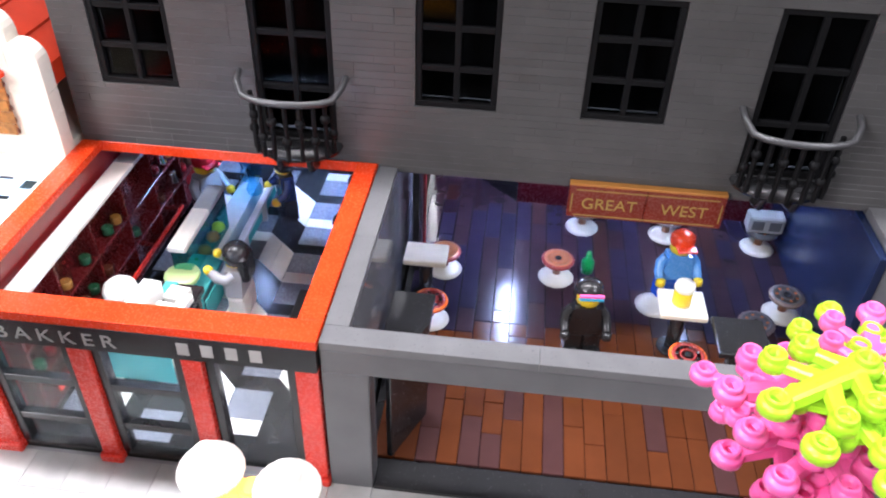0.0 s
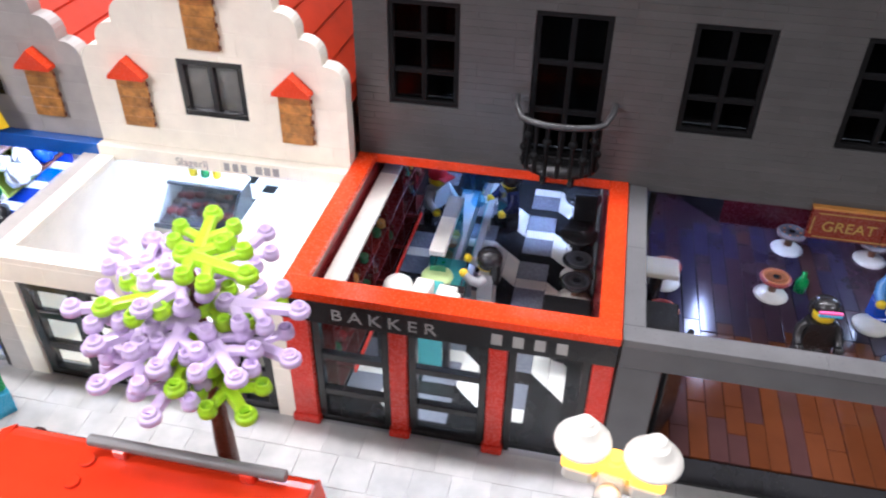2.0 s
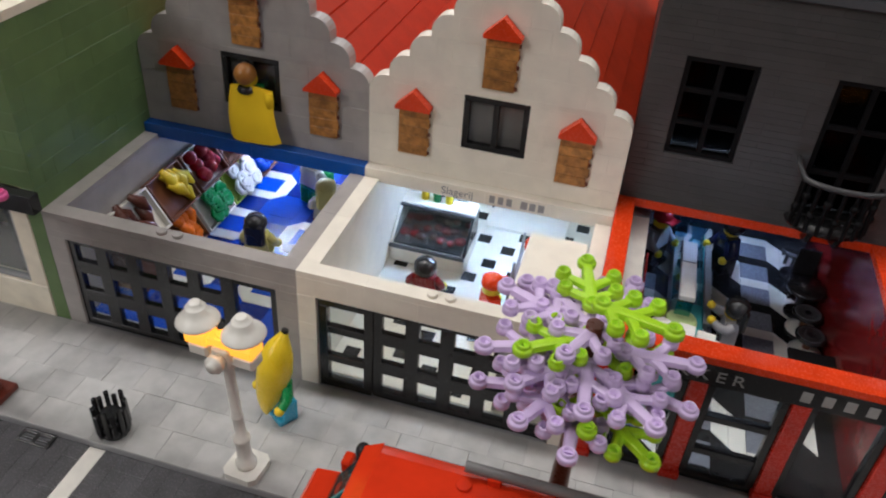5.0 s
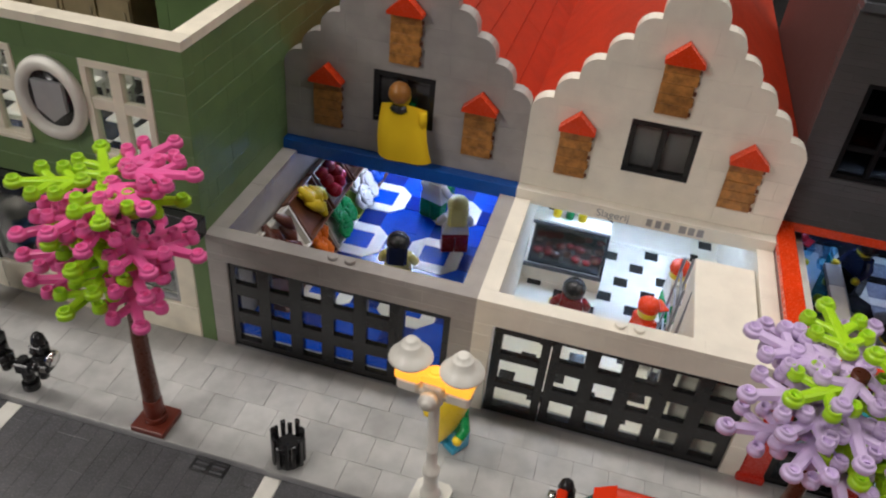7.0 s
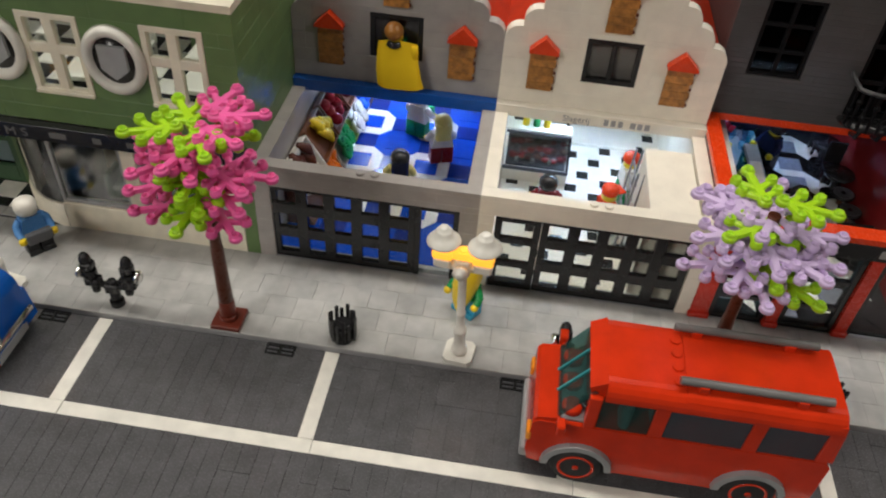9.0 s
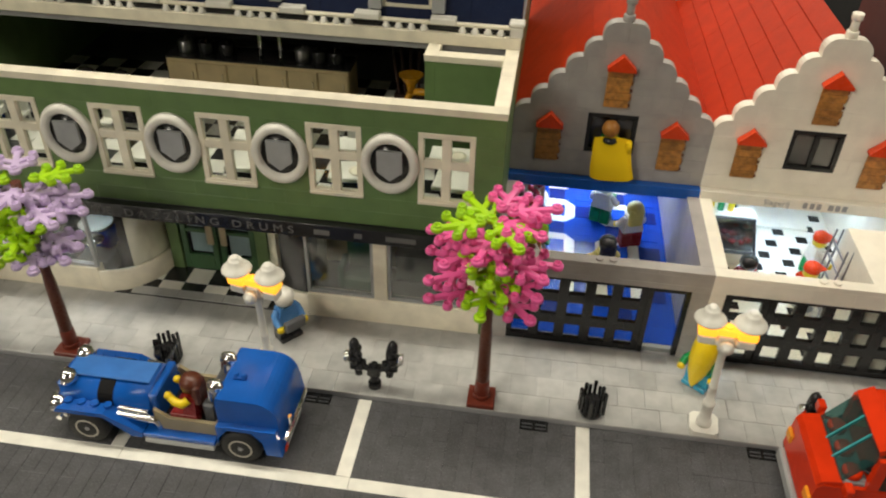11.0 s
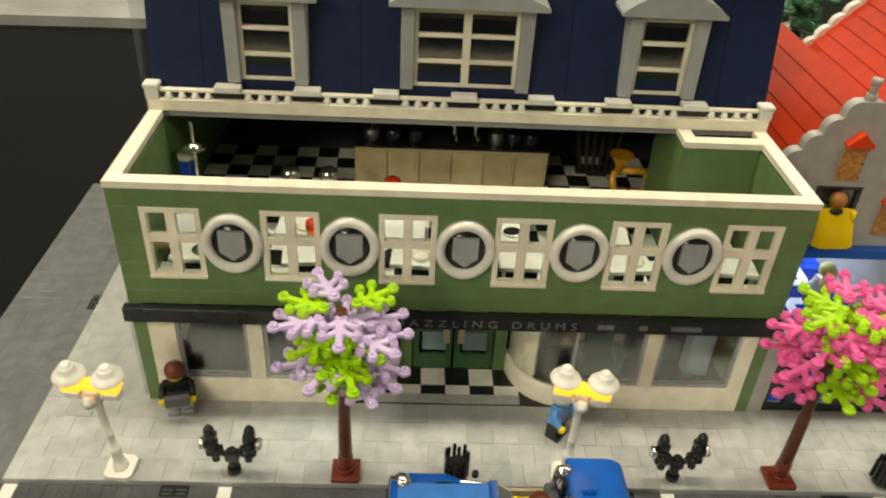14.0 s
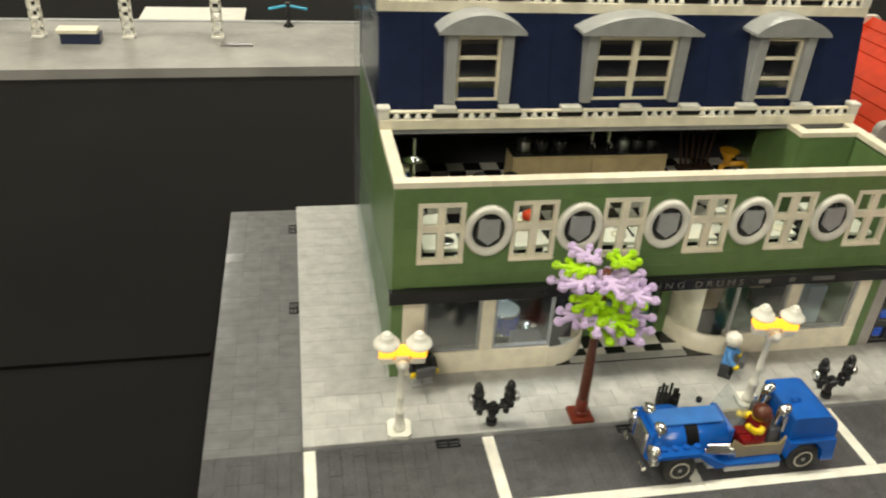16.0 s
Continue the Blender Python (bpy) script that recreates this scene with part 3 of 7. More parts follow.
    # black fascia with lettering
    cap_row("fascia", BLACK, b, "", -48.3, 0.2, 7.3, 8.0, 8.95, 10.15, 3)
    words("lettering", "THE DAZZLING DRUMS", 0.66, DULL, b, at(-23.9, 7.28, 9.2), 0.015, 1.14, 1.62)
    for x0, x1 in ((-13.8, -12.6), (-10.7, -10.1), (-8.3, -6.0)):
        part("letter_bar", Geo().box(x0, x1, 7.275, 7.298, 9.3, 9.75, 0.005), DULL, b)
    # ground floor: cream piers and plinth, wide panes, curved bays, recessed door
    part("plinth", Geo().box(-47, -33, 7.9, 8.9, PZ, 2.9, 0.05).box(-15, -1, 7.9, 8.9, PZ, 2.9, 0.05), CREAM, b)
    for x0, x1 in ((-47, -45.0), (-39.8, -38.6), (-9.5, -8.4), (-2.2, -1.0)):
        part("pier", Geo().box(x0, x1, 7.95, 8.9, 2.9, 8.9, 0.05), CREAM, b)
    for x0, x1 in ((-45, -39.8), (-38.6, -33.0), (-15.0, -9.5), (-8.4, -2.2)):
        w = part("window_frame", Geo().box(x0, x0 + 0.25, 8.1, 8.5, 2.9, 8.9, 0.02).box(x1 - 0.25, x1, 8.1, 8.5, 2.9, 8.9, 0.02).box(x0 + 0.25, x1 - 0.25, 8.1, 8.5, 2.9, 3.15, 0.02), LGREY, b)
        p = part("pane", Geo().box(x0 + 0.2, x1 - 0.2, 8.25, 8.3, 3.05, 8.9, 0.005), SHOPGLASS, w)
        p.visible_shadow = False
    for sgn, cx in ((-1, -33.0), (1, -15.0)):
        a0, a1 = (270, 360) if sgn < 0 else (180, 270)
        a2, a3 = (308, 360) if sgn < 0 else (180, 232)
        part("bay_wall", Geo().lathe([(4.3, 2.6), (4.3, 8.9), (4.0, 8.9), (4.0, 2.6)], 10, (cx, 12.5, 0), a0=a2, a1=a3), CREAM, b, "curved cream wall beside the door")
        part("bay_plinth", Geo().lathe([(4.6, PZ), (4.6, 2.6), (4.3, 2.7), (4.3, PZ)], 14, (cx, 12.5, 0), a0=a0, a1=a1), CREAM, b, "curved cream shop-window base")
        p = part("bay_pane", Geo().lathe([(4.45, 2.65), (4.45, 8.9)], 14, (cx, 12.5, 0), a0=a0, a1=a1), SHOPGLASS, b, "curved clear shop pane")
        p.visible_shadow = False
    part("doorway", Geo().box(-28.4, -27.4, 11.9, 12.7, PZ, 8.9, 0.03).box(-20.6, -19.6, 11.9, 12.7, PZ, 8.9, 0.03).box(-27.4, -20.6, 12.0, 12.7, 8.0, 8.9, 0.03), GREEN, b)
    for x0, x1, hx in ((-27.3, -24.1, -24.6), (-23.9, -20.7, -23.4)):
        d = part("door", Geo().box(x0, x0 + 0.5, 12.1, 12.5, 0.7, 8, 0.03).box(x1 - 0.5, x1, 12.1, 12.5, 0.7, 8, 0.03).box(x0 + 0.5, x1 - 0.5, 12.1, 12.5, 0.7, 2.2, 0.03).box(x0 + 0.5, x1 - 0.5, 12.1, 12.5, 7.5, 8, 0.03).box(x0 + 0.5, x1 - 0.5, 12.1, 12.5, 4.6, 4.9, 0.03), DOORGREEN, b)
        part("pane", Geo().box(x0 + 0.4, x1 - 0.4, 12.28, 12.32, 2.1, 7.6, 0.005), GLASS, d)
        part("handle", Geo().box(hx - 0.28, hx + 0.28, 11.8, 12.1, 3.6, 6.6, 0.08), TAN, d, "tan door handle")
    for x0 in (-26.6, -23.2):
        part("door_panel", Geo().box(x0 - 0.2, x0 + 1.9, 12.52, 12.62, 4.95, 7.4, 0.03).box(x0, x0 + 2.1, 12.52, 12.62, 2.3, 4.5, 0.03), PALEBLUE, b, "pale blue panel behind the door glass")
    fl = part("ground_floor", Geo().box(-47, -1, 8.0, 41, 0.3, 0.62, 0.02), BLACK, b)
    sq = [Geo().box(-0.99, 0.99, -0.99, 0.99, 0, 0.12, 0.02).mesh("tile", m) for m in (BLACK, WHITE)]
    half = [Geo().box(-0.99, 0.99, -0.49, 0.49, 0, 0.12, 0.02).mesh("tile", m) for m in (BLACK, WHITE)]
    for i in range(6):
        part("tile", half[i % 2], None, fl, m=at(-29.6 + 2 * i, 9.5, 0.62))
        part("tile", sq[(i + 1) % 2], None, fl, m=at(-29.6 + 2 * i, 11.0, 0.62))
    for i in range(6):
        part("threshold", Geo().box(-30.6 + 2 * i + 0.01, -28.6 + 2 * i - 0.01, 8.0, 8.99, 0.621, 0.7, 0.02), PAVE, fl, "pale grey threshold tile")
    # balustrade at the foot of the roof
    part("roof_slab", Geo().box(-48, 0, 19.3, 42, 19.65, 20.2, 0.03), MGREY, b)
    def balusters(name, y, z):
        ba = part(name, Geo().box(-48.1, 0.1, y - 0.5, y + 0.5, z, z + 0.95, 0.04).box(-48.0, 0.0, y - 0.25, y + 0.25, z + 1.45, z + 1.68, 0.05), CREAM, b)
        part("slot", Geo().box(-47.9, -0.1, y - 0.1, y + 0.2, z + 0.95, z + 1.45, 0.02), BLACK, ba)
        for x in (-47.7, -0.3):
            part("newel", Geo().box(x - 0.5, x + 0.5, y - 0.5, y + 0.5, z + 0.95, z + 1.75, 0.06).box(x - 0.6, x + 0.6, y - 0.55, y + 0.55, z + 1.75, z + 2.15, 0.1), WHITE, ba)
        for k in range(7):
            x = -42 + 6 * k
            part("cap", Geo().box(x - 1, x + 1, y - 0.48, y + 0.48, z + 1.55, z + 2.05, 0.06), WHITE, ba)
        for k in range(8):
            for q in range(4):
                x = -46.5 + 6 * k + q
                part("baluster", Geo().lathe([(0.3, z + 0.95), (0.32, z + 1.0), (0.32, z + 1.15), (0.22, z + 1.22), (0.22, z + 1.45)], 10, (x, y - 0.1, 0)), WHITE, ba)

    balusters("balustrade", 19.5, 20.2)
    # mansard
    ma = part("mansard_roof", Geo().prism([(20.2, 20.2), (20.6, 20.2), (22.6, 30.2), (42, 30.2), (42, 20.2), (41.4, 20.2), (41.4, 29.6), (23.0, 29.6), (20.9, 20.2)], -48, 0, "x"), NAVY, b)
    for k in range(12):
        x0 = -48 + 4 * k
        part("roof_panel", Geo().prism([(20.05, 20.5), (20.6, 20.5), (22.7, 30.1), (22.2, 30.1)], x0 + 0.015, x0 + 3.985, "x"), NAVY, ma)
    part("gable_end", Geo().box(-47.9, -47.3, 22.9, 41.3, 20.2, 29.6, 0.03), NAVY, ma)
    # top cornice with its own row of balusters and the flat studded roof
    balusters("cornice", 22.6, 30.1)
    g = Geo()
    for i in range(47):
        for j in range(8):
            g.stud(-47.2 + i, 24 + j, 30.2, n=8)
    part("roof_studs", g, NAVY, b)["kind"] = "stuff"
    # dormers
    for cx, wide in ((-39.0, 4.1), (-24.0, 7.9), (-9.0, 4.0)):
        hw = wide / 2
        d = part("dormer", Geo().box(cx - hw - 1.0, cx - hw, 19.9, 23.2, 22.3, 29.0, 0.05).box(cx + hw, cx + hw + 1.0, 19.9, 23.2, 22.3, 29.0, 0.05)
                 .box(cx - hw - 1.0, cx + hw + 1.0, 19.9, 23.2, 28.7, 29.1, 0.05), LGREY, b, "grey dormer with a rounded hood")
        ww, arch = hw + 1.9, []
        rise = 1.5
        R = (ww * ww + rise * rise) / (2 * rise)
        for k in range(15):
            u = -ww + 2 * ww * k / 14
            arch.append((cx + u, 29.1 + math.sqrt(R * R - u * u) - (R - rise)))
        part("hood", Geo().prism(arch + [(cx + ww, 28.85), (cx - ww, 28.85)], 19.2, 23.4), LGREY, d)
        part("blind", Geo().box(cx - hw, cx + hw, 21.6, 21.7, 22.4, 28.7, 0.01).box(cx - 0.9, cx + 0.5, 21.0, 21.5, 23.2, 24.0, 0.05), MGREY, d, "grey blind behind the panes")
        part("tympanum", Geo().box(cx - hw - 0.9, cx + hw + 0.9, 20.4, 20.9, 28.6, 29.1, 0.03), LGREY, d)
        for s in ([cx - hw, cx + hw],) if wide < 5 else ([cx - hw, cx], [cx, cx + hw]):
            pane_window("window", d, s[0], s[1], 22.4, 28.45, 20.45, 1, 3, CREAM, DORMERPANE, 0.3)
    return b


def lattice_front(parent, x0, cols, z0, z1, y):
    """Black shop-window lattice of square lights."""
    step = 2.0
    la = part("lattice", Geo().box(x0, x0 + cols * step, y, y + 0.5, z0, z0 + 0.5, 0.03).box(x0, x0 + cols * step, y, y + 0.5, z1 - 0.35, z1, 0.03), BLACK, parent)
    for k in range(cols + 1):
        x = x0 + step * k
        part("bar", Geo().box(x - (0.4 if 0 < k < cols else 0.25), x + (0.4 if 0 < k < cols else 0.25), y + 0.02, y + 0.48, z0, z1, 0.03), BLACK, la)
    for r in (1, 2):
        z = z0 + 0.2 + (z1 - z0) * r / 3
        part("bar", Geo().box(x0, x0 + cols * step, y + 0.04, y + 0.46, z - 0.5, z + 0.4, 0.03), BLACK, la)
    p = part("pane", Geo().box(x0, x0 + cols * step, y + 0.24, y + 0.28, z0, z1, 0.005), GLASS, la)
    p.visible_shadow = False
    return la


def gable(b, mat, x0, zbase, y=19.4, seed=5):
    """The stepped gable with rounded shoulders, its niches, and the red ribbed roof behind."""
    cx = x0 + 8
    gw = part("gable_wall", Geo().box(x0 + 0.3, x0 + 15.7, y + 0.5, y + 1.0, zbase, 14.6, 0.02), mat, b)
    win = (cx - 2, cx + 2, 11.8, 15.35)
    brick_wall(gw, mat, x0, x0 + 16, zbase, 14.3, y, [win], 1.0, seed=seed)
    z, half, k = 14.3, 8.0, 0
    halves = [8.0, 6.75, 5.5, 4.25, 3.0, 1.75]
    tall = [1.4, 1.43, 1.42, 1.42, 1.42, 1.5]
    for half, h in zip(halves, tall):
        r = 1.05
        inner = half - 1.6 if half > 1.7 else 0
        for s in (-1, 1):
            poly = [(cx + s * inner, z), (cx + s * half, z), (cx + s * half, z + h - r)]
            for q in range(1, 7):
                a = math.pi / 2 * q / 6
                poly.append((cx + s * (half - r + r * math.cos(a)), z + h - r + r * math.sin(a)))
            poly.append((cx + s * inner, z + h))
            part("shoulder_brick", Geo().prism(poly, y, y + 1.0), mat, gw)
        if inner > 0:
            holes = [win] if z < 15.4 else []
            brick_wall(gw, mat, cx - inner, cx + inner, z, z + h, y, holes, 1.0, seed=seed + k, course=3)
        z += h
        k += 1
    part("finial", Geo().cyl(cx, y + 0.5, z, z + 0.5, 0.45, 12).cyl(cx, y + 0.5, z + 0.5, z + 1.3, 0.3, 12).cyl(cx, y + 0.5, z + 1.3, z + 1.8, 0.42, 12), mat, gw)
    pane_window("window", b, *win, y + 0.05, 2, 1, BLACK, LOFTPANE, 0.36)
    for nx, nz in ((cx - 5, 10.8), (cx + 5, 10.8), (cx, 16.05)):
        n = part("niche", Geo().box(nx - 0.9, nx + 0.9, y - 0.12, y - 0.005, nz, nz + 3.25, 0.03), SHUTTER, b, "mottled brown loft shutter with a red hood")
        for q in range(5):
            lap = (0.0, 0.1, -0.04, 0.08, 0.02)[q]
            part("brick", Geo().box(nx - 0.98, nx + 0.92 + lap, y - 0.24, y - 0.13, nz + 0.005 + 0.645 * q, nz + 0.64 + 0.645 * q, 0.035), SHUTTER, n)
            part("tooth", Geo().box(nx + 0.9, nx + 1.06, y - 0.2, y - 0.12, nz + 0.1 + 0.645 * q, nz + 0.36 + 0.645 * q, 0.03), BROWN, n)
        part("hood", Geo().prism([(nx - 1.1, nz + 3.2), (nx + 1.1, nz + 3.2), (nx + 1.1, nz + 3.4), (nx, nz + 4.45), (nx - 1.1, nz + 3.4)], y - 0.75, y - 0.01), RED, n, "red sloped hood")
    ro = part("roof", Geo().prism([(x0 + 0.02, 13.9), (cx, 22.4), (x0 + 15.98, 13.9), (x0 + 15.98, 13.2), (x0 + 0.02, 13.2)], y + 1.0, 51), ROOFRED, b, "red ribbed gable roof")
    dx, dz = 8.0 / 7, 8.6 / 7
    for s in (-1, 1):
        for q in range(7):
            xa, za = cx + s * (8.0 - q * dx), 14.2 + q * dz
            xb, zb = cx + s * (8.0 - (q + 1) * dx), 14.2 + (q + 1) * dz
            for ya, yb in ((y + 1.02, 28.98), (29.0, 36.98), (37.0, 44.98), (45.0, 51)):
                part("roof_slope", Geo().prism([(xa, za - 0.25), (xa, za + 0.16), (xb, zb + 0.02), (xb, zb - 0.5)], ya, yb), ROOFRED, ro)
    back = [(cx - 8, 13.2)]
    zz = 14.4
    for h0, h1 in zip(halves, halves[1:] + [1.0]):
        back += [(cx - h0, zz), (cx - h0 + 0.05, zz + 0.5), (cx - h0 + 0.35, zz + 1.0), (cx - h0 + 0.9, zz + 1.38), (cx - h1, zz + 1.42)]
        zz += 1.42
    back += [(2 * cx - x, z2) for x, z2 in back[::-1]]
    part("back_gable", Geo().prism(back, 51.02, 52.0), WHITE, b, "white stepped rear gable")
    return gw


def shop_shell(b, mat, x0, front, zt):
    """Ground-floor walls of a narrow shop, one stud thick, open above."""
    x1 = x0 + 16
    w = part("wall_front", Geo().box(x0, x0 + 0.05, 8.4, 8.6, 1, 1.1, 0.005), mat, b)
    brick_wall(w, mat, x0, x1, PZ - 0.1, zt - 0.4, 8.0, front, 1.0, seed=int(x0) + 7)
    cap_row("coping", mat, b, "", x0, x1, 8.0, 9.0, zt - 0.4, zt, 4)
    for a, c in ((x0, x0 + 1), (x1 - 1, x1)):
        part("wall_side", Geo().box(a + 0.01, c - 0.01, 9.0, 36, 0.3, zt - 0.4, 0.03), mat, b)
        cap_row("coping", mat, b, "", a, c, 9.0, 18.6, zt - 0.4, zt, 2, "y")
    part("wall_back", Geo().box(x0 + 1, x1 - 1, 35, 36, 0.3, zt, 0.03), mat, b)
    part("shop_floor", Geo().box(x0 + 1, x1 - 1, 8.6, 35, 0.25, 0.7, 0.02), LGREY, b)
    g = Geo().stud(x0 + 7.6, 8.5, zt).stud(x0 + 8.6, 8.5, zt)
    part("studs", g, mat, b)


def led(b, x0, x1, y, z, watts, colour=(0.72, 0.85, 1.0)):
    """A strip of white diodes under the upper floor, shining into the shop."""
    part("led_strip", Geo().box(x0, x1, y - 0.15, y + 0.15, z, z + 0.12, 0.02), LED, b, "lit white diode strip")
    area("led_lamp", (x0 + x1) / 2 * S, y * S, (z - 0.1) * S, (x1 - x0) * S, 0.004, watts, colour, ((x0 + x1) / 2 * S, (y - 2.0 if y > 12 else y + 3.0) * S, 0))


def grocery():
    b = thing("grocers_shop", "grey gabled toy grocer's shop with a blue ledge and open roof", "shop", kind="structure")
    shop_shell(b, GGREY, 0, [(1.2, 14.7, 0.3, 7.1)], 8.85)
    lattice_front(b, 1.35, 5, PZ, 7.1, 8.15)
    fr = part("door_frame", Geo().box(11.6, 12.0, 8.1, 8.6, PZ, 7.1, 0.03).box(14.3, 14.7, 8.1, 8.6, PZ, 7.1, 0.03).box(12.0, 14.3, 8.1, 8.6, 6.7, 7.1, 0.03), BLACK, b)
    part("pane", Geo().box(11.95, 14.35, 8.3, 8.34, PZ + 0.1, 6.75, 0.005), GLASS, fr).visible_shadow = False
    cap_row("ledge", LEDGEBLUE, b, "blue ledge tile", 0, 16, 18.65, 19.9, 8.55, 9.5, 2)
    part("upper_floor", Geo().box(0.5, 15.5, 19.91, 36, 8.6, 9.5, 0.03), GGREY, b)
    gable(b, GGREY, 0, 9.5, seed=21)
    # blue and white floor pattern: octagonal white rings round blue squares
    fl = part("floor_pattern", Geo().box(1, 15, 9, 35, 0.7, 0.78, 0.01), BLUE, b)
    ring = Geo()
    for (a, c, e, f) in ((-1.0, 1.0, -2.0, -1.0), (-1.0, 1.0, 1.0, 2.0), (-2.0, -1.0, -1.0, 1.0), (1.0, 2.0, -1.0, 1.0)):
        ring.box(a + 0.01, c - 0.01, e, f, 0, 0.06, 0.01)
    for sx in (-1, 1):
        for sy in (-1, 1):
            ring.prism([(sx * 1.0, sy * 1.0), (sx * 2.0, sy * 1.0), (sx * 1.0, sy * 2.0)], 0.0, 0.055, "z")
    ring = ring.mesh("tile", WHITE)
    heart = Geo().box(-0.98, 0.98, -0.98, 0.98, 0, 0.05, 0.01).mesh("tile", BLUE)
    navy = Geo().box(-0.98, 0.98, -0.98, 0.98, 0, 0.05, 0.01).mesh("tile", DEEPBLUE)
    for x in (4.6, 10.5):
        for y in (15.0, 21.0, 27.0, 33.0):
            part("tile", ring, None, fl, m=at(x, y, 0.78))
            part("tile", heart, None, fl, m=at(x, y, 0.782))
            part("tile", navy, None, fl, m=at(x + 2.95, y, 0.78))
            part("tile", navy, None, fl, m=at(x, y - 3.0, 0.78))
            part("tile", heart, None, fl, m=at(x + 2.95, y - 3.0, 0.78))
    led(b, 3, 12, 29, 8.6, 0.14, (0.62, 0.74, 1.0))
    return b


def butcher():
    b = thing("butchers_shop", "white gabled toy butcher's shop with a lettered ledge and open roof", "shop", kind="structure")
    shop_shell(b, BWHITE, 16, [(17.1, 31.0, 0.3, 7.2)], 8.85)
    lattice_front(b, 20.7, 5, PZ, 7.2, 8.15)
    pane_window("door", b, 17.2, 20.4, PZ, 7.2, 8.1, 1, 3, BLACK, GLASS, 0.5)
    cap_row("ledge", BWHITE, b, "white ledge tile", 16, 32, 18.65, 19.9, 8.55, 9.5, 2)
    part("upper_floor", Geo().box(16.5, 31.5, 19.91, 36, 8.6, 9.5, 0.03), BWHITE, b)
    gable(b, BWHITE, 16, 9.5, seed=41)
    words("lettering", "Slagerij", 0.52, INK, b, at(22.2, 18.635, 8.75), 0.01)
    for k, (x, w) in enumerate(((24.3, 0.34), (24.85, 0.34), (25.4, 0.34), (26.3, 0.42), (26.85, 0.38), (27.4, 0.38))):
        part("letter_bar", Geo().box(x, x + w, 18.62, 18.648, 8.75, 9.28, 0.005), INK, b)
    fl = part("floor_pattern", Geo().box(17, 31, 9, 35, 0.7, 0.78, 0.01), BWHITE, b)
    sq = Geo().box(-0.49, 0.49, -0.49, 0.49, 0, 0.04, 0.01).mesh("tile", BLACK)
    for a in range(-12, 14):
        for c in range(-8, 9):
            x, y = 24.05 + a + 2 * c, 22.9 + 2 * a - c
            if 17.4 < x < 30.6 and 9.4 < y < 34.6:
                part("tile", sq, None, fl, m=at(x, y, 0.78))
    part("back_step", Geo().box(22.8, 28.9, 27.4, 31.4, 0.75, 1.1, 0.05), BWHITE, b, "low smooth white step")
    part("cold_store", Geo().box(27.45, 30.9, 9.05, 16.6, 0.75, 8.6, 0.04), BWHITE, b, "tall white partition block")
    led(b, 20, 28, 24, 8.6, 0.085, (0.52, 0.72, 1.0))
    return b


